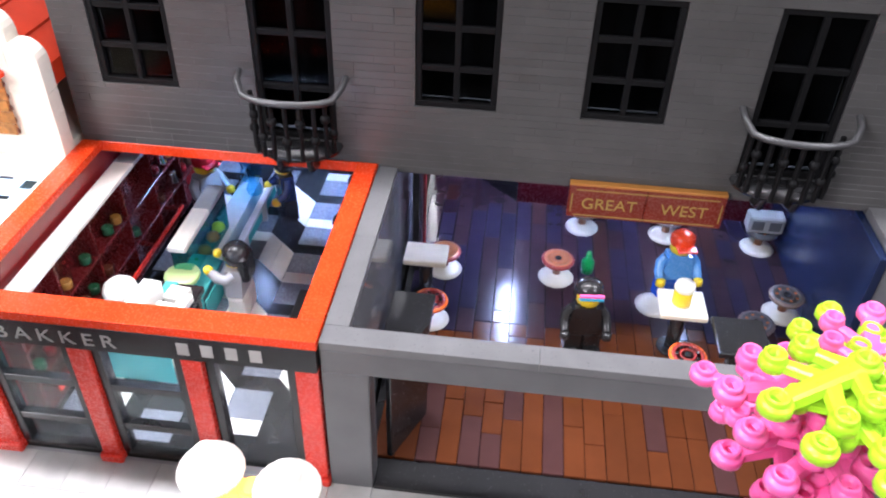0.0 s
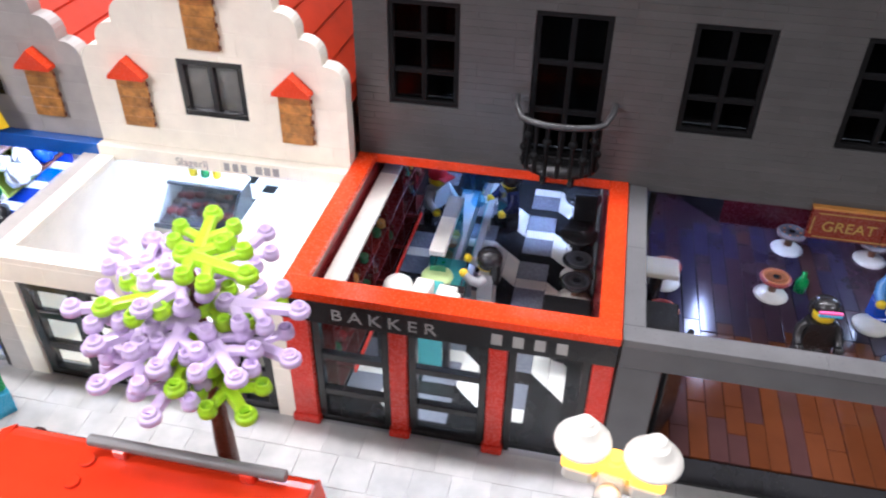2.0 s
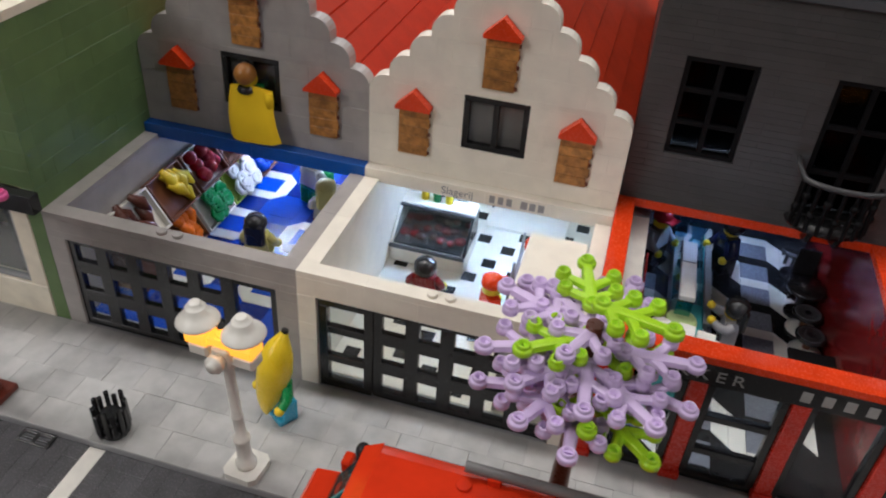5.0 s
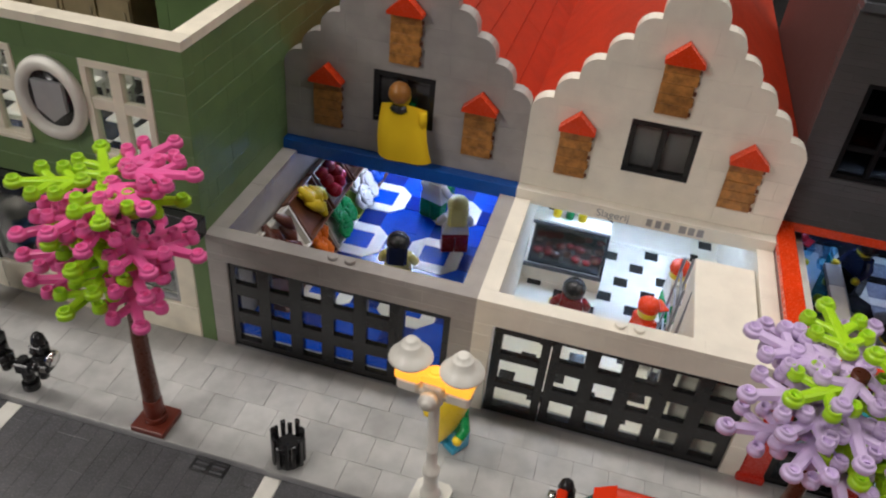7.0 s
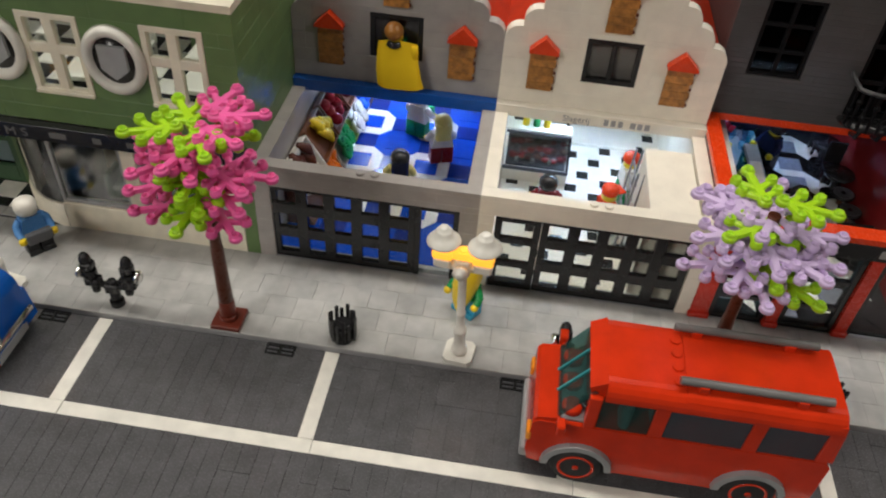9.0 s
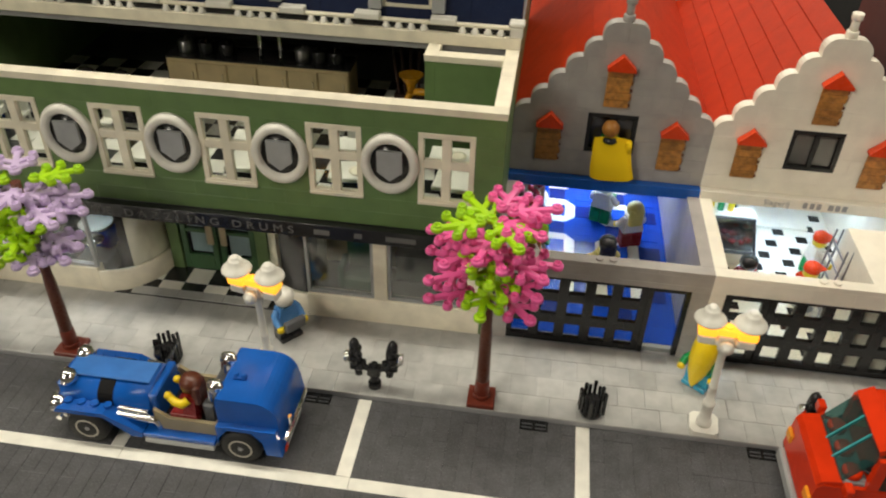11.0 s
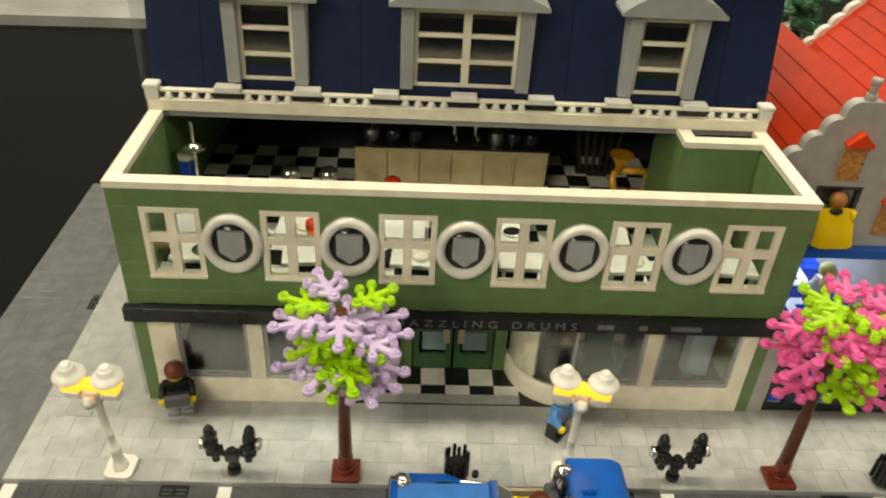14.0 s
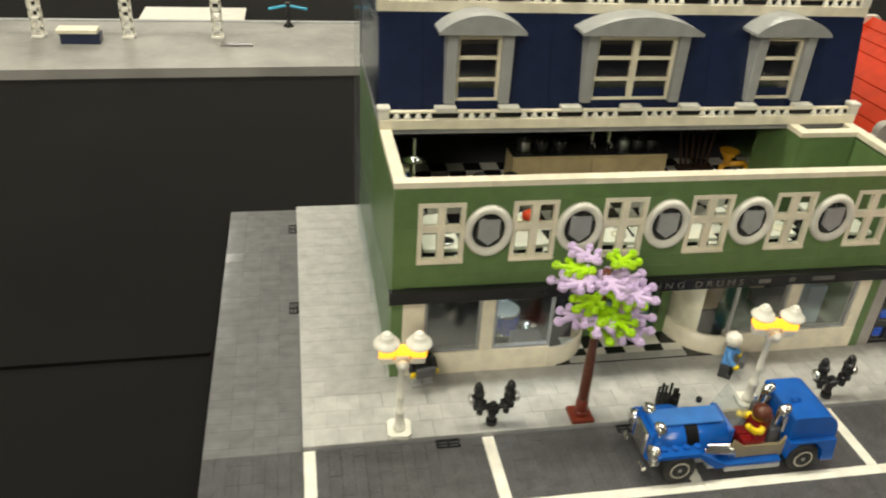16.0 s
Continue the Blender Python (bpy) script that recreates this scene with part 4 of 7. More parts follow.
def bakery():
    b = thing("bakers_shop", "red-framed toy bakery with black name band and open roof", "shop", kind="structure")
    # piers, plinth and band
    for x0, x1 in ((32.0, 33.3), (37.3, 38.2), (42.2, 43.1), (47.0, 48.0)):
        p = part("pier", Geo().box(x0 + 0.01, x1 - 0.01, 7.9, 8.9, PZ, 7.9, 0.05), DRED_R, b)
        part("pier_base", Geo().box(x0 - 0.1, x1 + 0.1, 7.7, 8.9, PZ, 1.0, 0.08), DRED_R, p)
    part("band", Geo().box(32, 48, 7.75, 9.0, 7.9, 9.2, 0.03), BLACK, b, "black shop name band")
    words("lettering", "BAKKER", 0.66, WLETTER, b, at(37.15, 7.73, 8.22), 0.015, 1.12, 1.5)
    for k in range(4):
        part("letter_bar", Geo().box(42.3 + 1.0 * k, 42.8 + 1.0 * k, 7.73, 7.748, 8.22, 8.88, 0.005), WLETTER, b)
    for x0, x1 in ((33.3, 37.3), (38.2, 42.2)):
        pane_window("window", b, x0 + 0.02, x1 - 0.02, PZ, 7.88, 8.15, 1, 3, BLACK, GLASS, 0.4, [PZ, 2.7, 5.2, 7.88])
    fr = part("door_frame", Geo().box(43.12, 43.5, 8.15, 8.7, PZ, 7.88, 0.03).box(46.6, 46.98, 8.15, 8.7, PZ, 7.88, 0.03).box(43.5, 46.6, 8.15, 8.7, 7.5, 7.88, 0.03), BLACK, b)
    part("pane", Geo().box(43.45, 46.65, 8.4, 8.44, PZ + 0.05, 7.55, 0.005), GLASS, fr).visible_shadow = False
    # red rim round the open roof
    cap_row("rim", RED, b, "", 32, 48.05, 7.75, 9.0, 9.2, 9.65, 1)
    part("rim", Geo().box(32.0, 33.1, 9.01, 21.2, 9.2, 9.65, 0.03), RED, b)
    part("rim", Geo().box(47.0, 48.05, 9.01, 21.2, 9.2, 9.65, 0.03), RED, b)
    part("rim", Geo().box(32, 48.05, 21.21, 22.2, 9.0, 9.6, 0.03), RED, b)
    part("wall_side", Geo().box(32.02, 32.9, 9.0, 36, 0.3, 9.2, 0.03), DRED_K, b)
    part("wall_side", Geo().box(47.1, 47.98, 9.0, 36, 0.3, 9.2, 0.03), DRED_K, b)
    part("wall_back", Geo().box(33, 47, 35, 36, 0.3, 9.2, 0.03), BLACK, b)
    fl = part("shop_floor", Geo().box(32.9, 47.1, 8.6, 35, 0.25, 0.7, 0.02), BLACK, b)
    # stepped white and black ribbons of tiles between blue-grey squares
    wide, deep = 0.98, 0.95
    kinds = {}
    for m in (WHITE, BLACK):
        kinds[m.name, "strip"] = Geo().box(0.01, 1.99, 0.01, deep - 0.01, 0, 0.05, 0.01).mesh("tile", m)
        kinds[m.name, "slant"] = Geo().prism([(0.01, -1.9), (wide, -1.9 - deep), (wide, -0.01), (0.01, deep - 0.01)], 0, 0.05, "z").mesh("tile", m)
    square = Geo().box(0.01, 1.99, 0.01, 1.89, 0, 0.05, 0.01).mesh("tile", TILEGREY)
    for col in (-2, -1, 0):
        for n in range(-12, 6):
            x, y, m = 42 + 4 * col, 27.05 - 3.8 * col + 2.85 * n, (WHITE, BLACK)[n % 2]
            for dx, dy in ((2, 0.0), (3, -deep)):
                if 11.6 < y + dy < 33.5 and x + dx < 46.5:
                    part("tile", kinds[m.name, "slant"], None, fl, m=at(x + dx, y + dy, 0.705))
            if 8.9 < y < 33.9:
                part("tile", kinds[m.name, "strip"], None, fl, m=at(x, y, 0.705))
            if 8.9 < y - 1.9 < 33:
                part("tile", square, None, fl, m=at(x, y - 1.9, 0.705))
    part("ceiling_slab", Geo().box(33, 47, 21.9, 36, 9.2, 9.6, 0.03), DGREY, b)
    # front strip added to brighten the floor behind the windows
    led(b, 35, 46, 9.3, 7.6, 0.006, (0.9, 0.95, 1.0))
    # added out of view: keeps the rear diodes off the front floor
    part("ceiling_beam", Geo().box(38.6, 47, 28.0, 28.3, 6.0, 9.2, 0.03), DGREY, b)
    led(b, 37.5, 44, 29.6, 8.9, 0.05, (0.5, 0.65, 1.0))
    return b


TILEGREY = plastic("blue_grey_tile_plastic", (0.19, 0.20, 0.235), 0.25)
DEEPBLUE = plastic("deep_blue_plastic", (0.004, 0.022, 0.19), 0.2)
DRED_K = plastic("wine_red_plastic", (0.20, 0.012, 0.012), 0.2)
DRED_R = plastic("facade_red_plastic", (0.60, 0.034, 0.016), 0.25)


def saloon():
    b = thing("grey_town_house", "tall dark grey toy town house with tall windows over a saloon", "building", kind="structure")
    doors = [(42, 46, 10.7, 19.15), (66.1, 70.1, 10.7, 19.15)]
    wins = [(34, 38, 13.1, 19.15), (50, 54, 13.1, 19.15), (58.1, 62.1, 13.1, 19.15), (74.1, 78.1, 13.1, 19.15)]
    w = part("wall_front", Geo().box(32.2, 96, 22.25, 22.3, 22, 34, 0.01), FACADE, b)
    brick_wall(w, FACADE, 32.05, 82, 9.6, 23.0, 21.25, doors + wins, 1.0, seed=77, course=0.4)
    part("string_course", Geo().box(32.05, 96, 20.9, 22.2, 23.0, 23.5, 0.04), DGREY, b)
    part("upper_wall", Geo().box(32.05, 96, 21.25, 22.25, 23.5, 36, 0.03), FACADE, b)
    part("wall_side", Geo().box(32.05, 33, 22.25, 42, 9.2, 36, 0.03), FACADE, b)
    part("wall_lower", Geo().box(48.1, 96, 21.25, 22.25, 9.2, 9.6, 0.03), FACADE, b)
    for h in doors + wins:
        pane_window("window", b, *h, 21.35, 2, 3, FBLACK, SMOKE, 0.3)
        # black sheet added behind the panes to give the dark rooms
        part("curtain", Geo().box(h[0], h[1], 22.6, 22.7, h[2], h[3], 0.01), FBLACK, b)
    # wrought-iron balconies
    for h in doors:
        cx = (h[0] + h[1]) / 2
        ba = part("balcony", Geo().lathe([(0.05, 10.3), (2.2, 10.3), (2.3, 10.5), (2.2, 10.7), (0.05, 10.7)], 18, (cx, 21.2, 0), a0=180, a1=360, sy=0.75), BLACK, b, "black wrought-iron balcony")
        pts = [(cx - 2.65, 21.0, 14.45), (cx - 2.6, 20.3, 14.25)] + [(cx + 2.4 * math.cos(a), 20.1 + 1.2 * math.sin(a), 13.85) for a in [math.pi * (1 + k / 8) for k in range(1, 8)]] + [(cx + 2.6, 20.3, 14.25), (cx + 2.65, 21.0, 14.45)]
        part("rail", Geo().tube(pts, 0.17, 8), IRON, ba)
        for k in range(9):
            a = math.pi * (1 + (k + 0.5) / 9)
            x, y = cx + 2.05 * math.cos(a), 20.6 + 1.45 * math.sin(a)
            part("post", Geo().tube([(x, y, 10.6), (x, y, 13.7)], 0.13, 6), FBLACK, ba)
            part("finial", Geo().ball(x, y, 11.7 + (k % 2), 0.26, 8), FBLACK, ba)
        for sx in (-0.8, 0.8):
            part("bracket", Geo().tube([(cx + sx, 19.9, 10.3), (cx + sx, 20.2, 9.6), (cx + sx, 21.2, 9.3)], 0.2, 7), BLACK, ba)
    # saloon: pier, beam, side walls, plank floor
    part("pier", Geo().box(48.1, 50.05, 7.95, 9.1, PZ, 7.85, 0.05), SGREY, b)
    part("pier", Geo().box(72.0, 74.0, 7.95, 9.1, PZ, 7.85, 0.05), SGREY, b)
    part("beam", Geo().box(48.1, 74, 7.95, 9.0, 7.85, 9.1, 0.04), SGREY, b)
    cap_row("coping", COPE, b, "", 48.1, 74, 7.95, 9.0, 9.1, 9.5, 3)
    cap_row("coping", COPE, b, "", 48.1, 49.1, 9.01, 21.2, 9.1, 9.5, 2, "y")
    cap_row("coping", COPE, b, "", 72.9, 74, 9.01, 21.2, 9.1, 9.5, 2, "y")
    part("wall_side", Geo().box(48.15, 49.05, 9.1, 38, 0.3, 9.1, 0.03), SALWALL, b)
    part("wall_side", Geo().box(72.95, 73.9, 9.1, 38, 0.3, 9.1, 0.03), SGREY, b)
    # navy sheet over the grey wall: its shade and blue diode light as colour
    part("wall_panel", Geo().box(72.5, 72.93, 17.5, 37, 0.6, 9.0, 0.03), NAVY, b, "dark blue sheet for the dim blue-lit part of the wall")
    part("wall_back", Geo().box(49.3, 55.5, 37, 38, 0.3, 9.2, 0.03), DRED, b)
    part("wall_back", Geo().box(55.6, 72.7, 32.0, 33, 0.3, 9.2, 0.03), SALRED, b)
    part("wall_skew", Geo().prism([(53.0, 37), (53.0, 34.6), (55.59, 32.0), (55.59, 37)], 0.3, 9.2, "z"), BLACK, b, "black slanting wall end")
    part("ceiling_slab", Geo().box(49.3, 96, 22.25, 38, 9.2, 9.6, 0.03), DGREY, b)
    part("wall_right", Geo().box(74.0, 96, 8.0, 9.0, 0.3, 9.2, 0.03), SGREY, b)
    part("step", Geo().box(50.05, 72, 7.95, 9.5, PZ - 0.1, 0.75, 0.03), BLACK, b)
    fl = part("shop_floor", Geo().box(49.3, 72.7, 9.5, 37, 0.25, 0.6, 0.02), BLACK, b)
    rnd = random.Random(15)
    meshes = {}
    for i in range(23):
        y = 9.6
        # planks behind this line carry shade and blue diode light in their colour
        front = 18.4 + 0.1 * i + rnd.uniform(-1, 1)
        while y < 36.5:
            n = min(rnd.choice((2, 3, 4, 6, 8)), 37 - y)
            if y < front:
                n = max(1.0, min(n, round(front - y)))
            mat = rnd.choice((PORANGE, PORANGE, PORANGE, PORANGE, PORANGE, PORANGE, PORANGE, BROWN_R) if y < front else (SHADEPLANK, SHADEPLANK, SHADEPLANK, SHADEPLANK, BROWN_R, BLUELITPLANK, BLUELITPLANK, BLUELITPLANK))
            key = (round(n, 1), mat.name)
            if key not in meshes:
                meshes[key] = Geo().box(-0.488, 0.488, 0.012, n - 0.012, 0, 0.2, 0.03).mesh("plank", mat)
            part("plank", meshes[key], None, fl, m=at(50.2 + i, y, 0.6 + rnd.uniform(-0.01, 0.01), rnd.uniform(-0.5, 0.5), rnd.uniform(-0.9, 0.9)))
            y += n
    # strips of diodes running front to back under the upper floor
    for x, watts in ((55.6, 0.034), (67.4, 0.008)):
        part("led_strip", Geo().box(x - 0.4, x + 0.4, 24.5, 32, 8.95, 9.1, 0.02), LED, b, "lit white diode strip")
        area("led_lamp", x * S, 28.2 * S, 8.85 * S, 0.8 * S, 7.2 * S, watts, (0.55, 0.62, 1.0), (x * S, 27.0 * S, 0))
    # signboard
    s = thing("signboard", "reddish brown signboard with gold lettering and rim", "sign", 62.0, 20.85, 7.68)
    part("board", Geo().box(-3.95, -0.01, -0.1, 0.3, 0, 1.9, 0.05).box(0.01, 3.95, -0.1, 0.3, 0, 1.9, 0.05), SIGNBROWN, s)
    part("rim", Geo().box(-3.95, 3.95, -0.1, 0.32, 1.9, 2.05, 0.03), NOUGAT, s, "orange-brown top edge")
    r = Geo()
    for q in (0.14, 1.66):
        r.box(-3.6, 3.6, -0.125, -0.105, q, q + 0.07, 0.005)
    for q in (-3.8, 3.73):
        r.box(q, q + 0.07, -0.125, -0.105, 0.34, 1.46, 0.005)
    part("gold_line", r, GOLDLETTER, s, "thin gold border line")
    words("lettering", "GREAT", 0.64, GOLDLETTER, s, at(-1.85, -0.12, 0.6), 0.015)
    words("lettering", "WEST", 0.64, GOLDLETTER, s, at(1.95, -0.12, 0.6), 0.015)
    return b


GGREY = plastic("gable_grey_plastic", (0.385, 0.362, 0.338), 0.32, vary=0.035)
BWHITE = plastic("warm_white_plastic", (0.87, 0.82, 0.70), 0.3, vary=0.02, dirt=0.06)
LEDGEBLUE = plastic("ledge_blue_plastic", (0.012, 0.105, 0.45), 0.22)
COPE = plastic("coping_grey_plastic", (0.135, 0.135, 0.138), 0.3)
SGREY = plastic("saloon_grey_plastic", (0.10, 0.10, 0.104), 0.32)
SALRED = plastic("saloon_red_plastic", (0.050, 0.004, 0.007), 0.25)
SIGNBROWN = plastic("sign_brown_plastic", (0.16, 0.022, 0.012), 0.25)
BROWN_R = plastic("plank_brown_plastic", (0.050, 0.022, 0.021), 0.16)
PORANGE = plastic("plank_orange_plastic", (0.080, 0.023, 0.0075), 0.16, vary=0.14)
IRON = plastic("iron_grey_plastic", (0.05, 0.05, 0.052), 0.3)
SALWALL = plastic("saloon_wall_plastic", (0.16, 0.16, 0.17), 0.1)
# rear plank tones: the room's shade and blue diode light, as colour
SHADEPLANK = plastic("shaded_plank_plastic", (0.036, 0.020, 0.027), 0.16)
BLUELITPLANK = plastic("blue_lit_plank_plastic", (0.025, 0.020, 0.042), 0.16)
green_building()
grocery()
butcher()
bakery()
saloon()


# ---- street furniture ----
def leaf_mesh(mat):
    """A flat branching plant plate, three studs long: slim tapered twigs, each ending in a hollow stud, with wide knobs at its root and its tip."""
    g = Geo()
    tips = [(0.95, 1.1), (0.95, -1.1), (1.95, 1.12), (1.95, -1.12), (2.95, 0.0)]
    roots = [(0.35, 0), (0.35, 0), (1.2, 0), (1.2, 0), (2.0, 0)]

    def twig(p, q, w0, w1, z0, z1):
        a, c = Vector((p[0], p[1], 0)), Vector((q[0], q[1], 0))
        d = (c - a).normalized()
        n = Vector((-d.y, d.x, 0))
        rows = []
        for t in (0.0, 0.35, 1.0):
            m, w = a.lerp(c, t), w0 + (w1 - w0) * min(1.0, t * 1.6)
            rows.append([m - n * w + Vector((0, 0, z0 + 0.05)), m - n * w * 0.75 + Vector((0, 0, z1 - 0.03)), m - n * w * 0.35 + Vector((0, 0, z1)), m + n * w * 0.35 + Vector((0, 0, z1)),
                         m + n * w * 0.75 + Vector((0, 0, z1 - 0.03)), m + n * w + Vector((0, 0, z0 + 0.05)), m + n * w * 0.8 + Vector((0, 0, z0)), m - n * w * 0.8 + Vector((0, 0, z0))])
        k = len(rows[0])
        faces = [[i * k + j, i * k + (j + 1) % k, (i + 1) * k + (j + 1) % k, (i + 1) * k + j] for i in range(2) for j in range(k)]
        g.add([p for row in rows for p in row], faces + [list(range(k))[::-1], [2 * k + j for j in range(k)]])

    twig((0, 0), (2.9, 0), 0.42, 0.25, 0.0, 0.3)
    for k, (p, q) in enumerate(zip(roots[:4], tips[:4])):
        twig(p, q, 0.32, 0.2, 0.012 + 0.006 * k, 0.28 - 0.008 * k)
    for k, (x, y) in enumerate(tips + [(0, 0)]):
        r = 0.36 if k < 4 else 0.43
        g.lathe([(r * 0.85, -0.04), (r, 0.02), (r, 0.24), (r - 0.05, 0.29), (0.305, 0.3), (0.3, 0.32), (0.3, 0.42), (0.27, 0.46), (0.23, 0.46), (0.2, 0.43), (0.2, 0.2), (0.02, 0.19)], 14, (x, y, 0))
    g.v = [(0.93 * x, 0.93 * y, z) for x, y, z in g.v]
    return g.mesh("leaf", mat)


LEAF = {}


def tree(x, label, leaves):
    ob = thing("toy_tree", label, "tree", x, 1.0, PZ, group="toy trees along the kerb")
    part("foot", Geo().box(-1, 1, -1, 1, 0, 0.4, 0.05).cyl(0, 0, 0.4, 0.8, 0.62, 14), BROWN_F, ob, "reddish brown square foot")
    part("trunk_base", Geo().lathe([(0.52, 0.8), (0.55, 0.85), (0.53, 2.0), (0.5, 2.1)], 12), BROWN_F, ob, "dark red trunk base")
    part("trunk", Geo().lathe([(0.45, 2.05), (0.5, 2.15), (0.48, 3.2), (0.46, 4.4), (0.44, 5.6), (0.42, 6.7), (0.36, 7.4), (0.36, 11.0), (0.34, 15.2)], 12), BROWN, ob)
    rnd = random.Random(int(x) + 7)
    for z, turn, mat, out in leaves:
        if mat.name not in LEAF:
            LEAF[mat.name] = leaf_mesh(mat)
        m = at(out * math.cos(radians(turn)), out * math.sin(radians(turn)), z - PZ) @ pose(0, 0, 0, 0, 0, turn)
        part("leaf", LEAF[mat.name], None, ob, m=m @ pose(0, 0, 0, rnd.uniform(-2, 2), rnd.uniform(-2, 2), 0))
    return ob


BROWN_F = plastic("dark_red_brown_plastic", (0.16, 0.028, 0.014), 0.3)
# each row: height, turn, colour, distance of the root from the trunk
PK = [(16.4, 206, LIME, 1.00), (16.2, 128, LIME, 0.40), (16.4, 300, LIME, 0.60), (16.6, 72, PINK, 1.15), (16.9, 16, PINK, 1.15), (16.5, 332, PINK, 0.60), (14.5, 166, PINK, 1.45), (12.7, 166, PINK, 1.45),
      (12.6, 206, PINK, 1.45), (11.0, 206, PINK, 1.45), (15.4, 258, PINK, 0.60), (13.4, 358, PINK, 1.45), (14.0, 322, PINK, 1.45), (11.3, 312, PINK, 1.45), (15.0, 284, PINK, 0.60), (14.6, 226, PINK, 1.20), (12.4, 60, PINK, 0.80),
      (14.6, 250, LIME, 0.40), (13.8, 272, LIME, 0.60), (12.9, 286, LIME, 0.80), (11.7, 266, LIME, 1.20), (12.8, 318, PINK, 1.40), (15.4, 20, LIME, 0.40), (13.6, 110, PINK, 0.80)]
LV = [(15.5, 38, LIME, 1.20), (15.3, 160, LIME, 1.20), (13.4, 214, LIME, 0.70), (12.4, 284, LIME, 1.30), (11.2, 264, LIME, 0.80), (13.5, 318, LIME, 0.60), (12.6, 250, LIME, 0.20), (15.8, 118, LILAC, 1.10), (14.4, 30, LILAC, -0.30),
      (15.0, 198, LILAC, 1.45), (14.1, 164, LILAC, 1.45), (12.0, 200, LILAC, 1.45), (12.2, 246, LILAC, 1.40), (15.0, 272, LILAC, 0.20), (13.9, 24, LILAC, 1.45), (13.5, 2, LILAC, 1.45), (13.9, 328, LILAC, 1.30),
      (11.6, 344, LILAC, 1.45), (11.0, 300, LILAC, 1.45), (11.0, 328, LILAC, 1.45), (13.2, 90, LILAC, 1.20)]
LV2 = [(15.4, 102, LIME, 1.30), (16.5, 346, LIME, 0.10), (13.7, 316, LILAC, 1.20), (13.0, 240, LILAC, 1.30), (12.1, 316, LIME, 1.45), (15.0, 214, LIME, 0.20), (13.9, 20, LIME, 0.30), (15.0, 130, LILAC, 0.30), (12.9, 280, LIME, 0.20),
       (15.0, 156, LILAC, 1.40), (14.4, 200, LILAC, 1.45), (15.2, 244, LILAC, -0.80), (14.0, 226, LILAC, 0.80), (12.0, 194, LILAC, 1.45), (14.0, 274, LILAC, 0.40), (14.4, 4, LILAC, 1.30), (13.3, 346, LILAC, 1.45),
       (14.8, 72, LILAC, 1.45), (14.5, 138, LILAC, 1.45), (12.3, 270, LILAC, 1.20), (13.0, 110, LILAC, 1.20)]
PK2 = [(15.8, 88, LIME, 1.10), (16.0, 52, LIME, 1.10), (18.0, 212, LIME, 1.10), (17.5, 230, LIME, 1.00), (17.3, 254, LIME, 0.90), (16.4, 20, LIME, 0.90), (17.6, 318, LIME, 0.80), (16.0, 72, PINK, 1.15), (16.9, 192, PINK, 1.15),
       (16.7, 208, PINK, 1.15), (15.3, 202, PINK, 1.15), (16.1, 224, PINK, 1.10), (15.2, 250, PINK, 1.00), (15.0, 300, PINK, 1.40), (14.0, 272, PINK, 1.40), (16.0, 340, PINK, 1.10), (13.6, 232, PINK, 1.40), (14.6, 150, PINK, 1.30)]
tree(-32, "toy tree with lavender and lime plastic leaves on brown trunk", LV)
tree(0, "toy tree with pink and lime plastic leaves on brown trunk", PK)
tree(32, "toy tree with lavender and lime plastic leaves on brown trunk", LV2)
tree(64.5, "toy tree with pink and lime plastic leaves on brown trunk", PK2)


def street_lamp():
    ob = thing("street_lamp", "white twin street lamp glowing amber on a square foot", "street lamp", group="street lamps along the kerb")
    part("foot", Geo().prism([(-1, -0.7), (-0.7, -1), (0.7, -1), (1, -0.7), (1, 0.7), (0.7, 1), (-0.7, 1), (-1, 0.7)], 0, 0.42, "z"), WHITE, ob)
    part("pole", Geo().lathe([(0.55, 0.42), (0.55, 0.75), (0.42, 0.85), (0.36, 2.3), (0.45, 2.36), (0.45, 2.62), (0.3, 2.7), (0.27, 4.0), (0.31, 4.05), (0.31, 4.2), (0.27, 4.25), (0.27, 7.4), (0.42, 7.6), (0.42, 8.1)], 16), WHITE, ob)
    part("crossbar", Geo().box(-1.6, 1.6, -0.34, 0.34, 8.05, 8.5, 0.12).box(-0.5, 0.5, -0.45, 0.45, 8.0, 8.98, 0.1), WHITE, ob)
    part("knob", Geo().lathe([(0.3, -0.45), (0.3, -0.7), (0.48, -0.72), (0.48, -1.0), (0.3, -1.02), (0.3, -1.2), (0.02, -1.2)], 12, (0, 0, 8.45), axis="y"), WHITE, ob)
    part("bridge", Geo().box(-0.68, 0.68, -0.36, 0.36, 9.0, 9.5, 0.06).stud(0, 0, 9.5).cyl(0, 0, 9.45, 9.58, 0.44, 14), AMBER, ob, "lit amber link")
    for s in (-1.25, 1.25):
        h = part("lamp_head", Geo().box(s - 0.55, s + 0.55, -0.48, 0.48, 8.2, 8.92, 0.12), WHITE, ob, "white cup under the lens")
        part("lens", Geo().box(s - 0.62, s + 0.62, -0.55, 0.55, 8.93, 9.55, 0.1).cyl(s, 0, 9.5, 10.2, 0.5, 14), AMBER, h, "lit amber lens")
        part("hat", Geo().lathe([(1.0, 10.0), (1.05, 10.06), (1.02, 10.15), (0.76, 10.4), (0.54, 10.6), (0.5, 10.85), (0.46, 10.9), (0.31, 10.92), (0.3, 11.12), (0.27, 11.15), (0.02, 11.15)], 20, (s, 0, 0)).lathe([(0.99, 10.005), (0.4, 10.2)], 20, (s, 0, 0)), WHITE, h, "white disc hat")
    return ob


lamp = street_lamp()
lamp.matrix_world = at(-48, 1, PZ, 5.5, 0, -4)
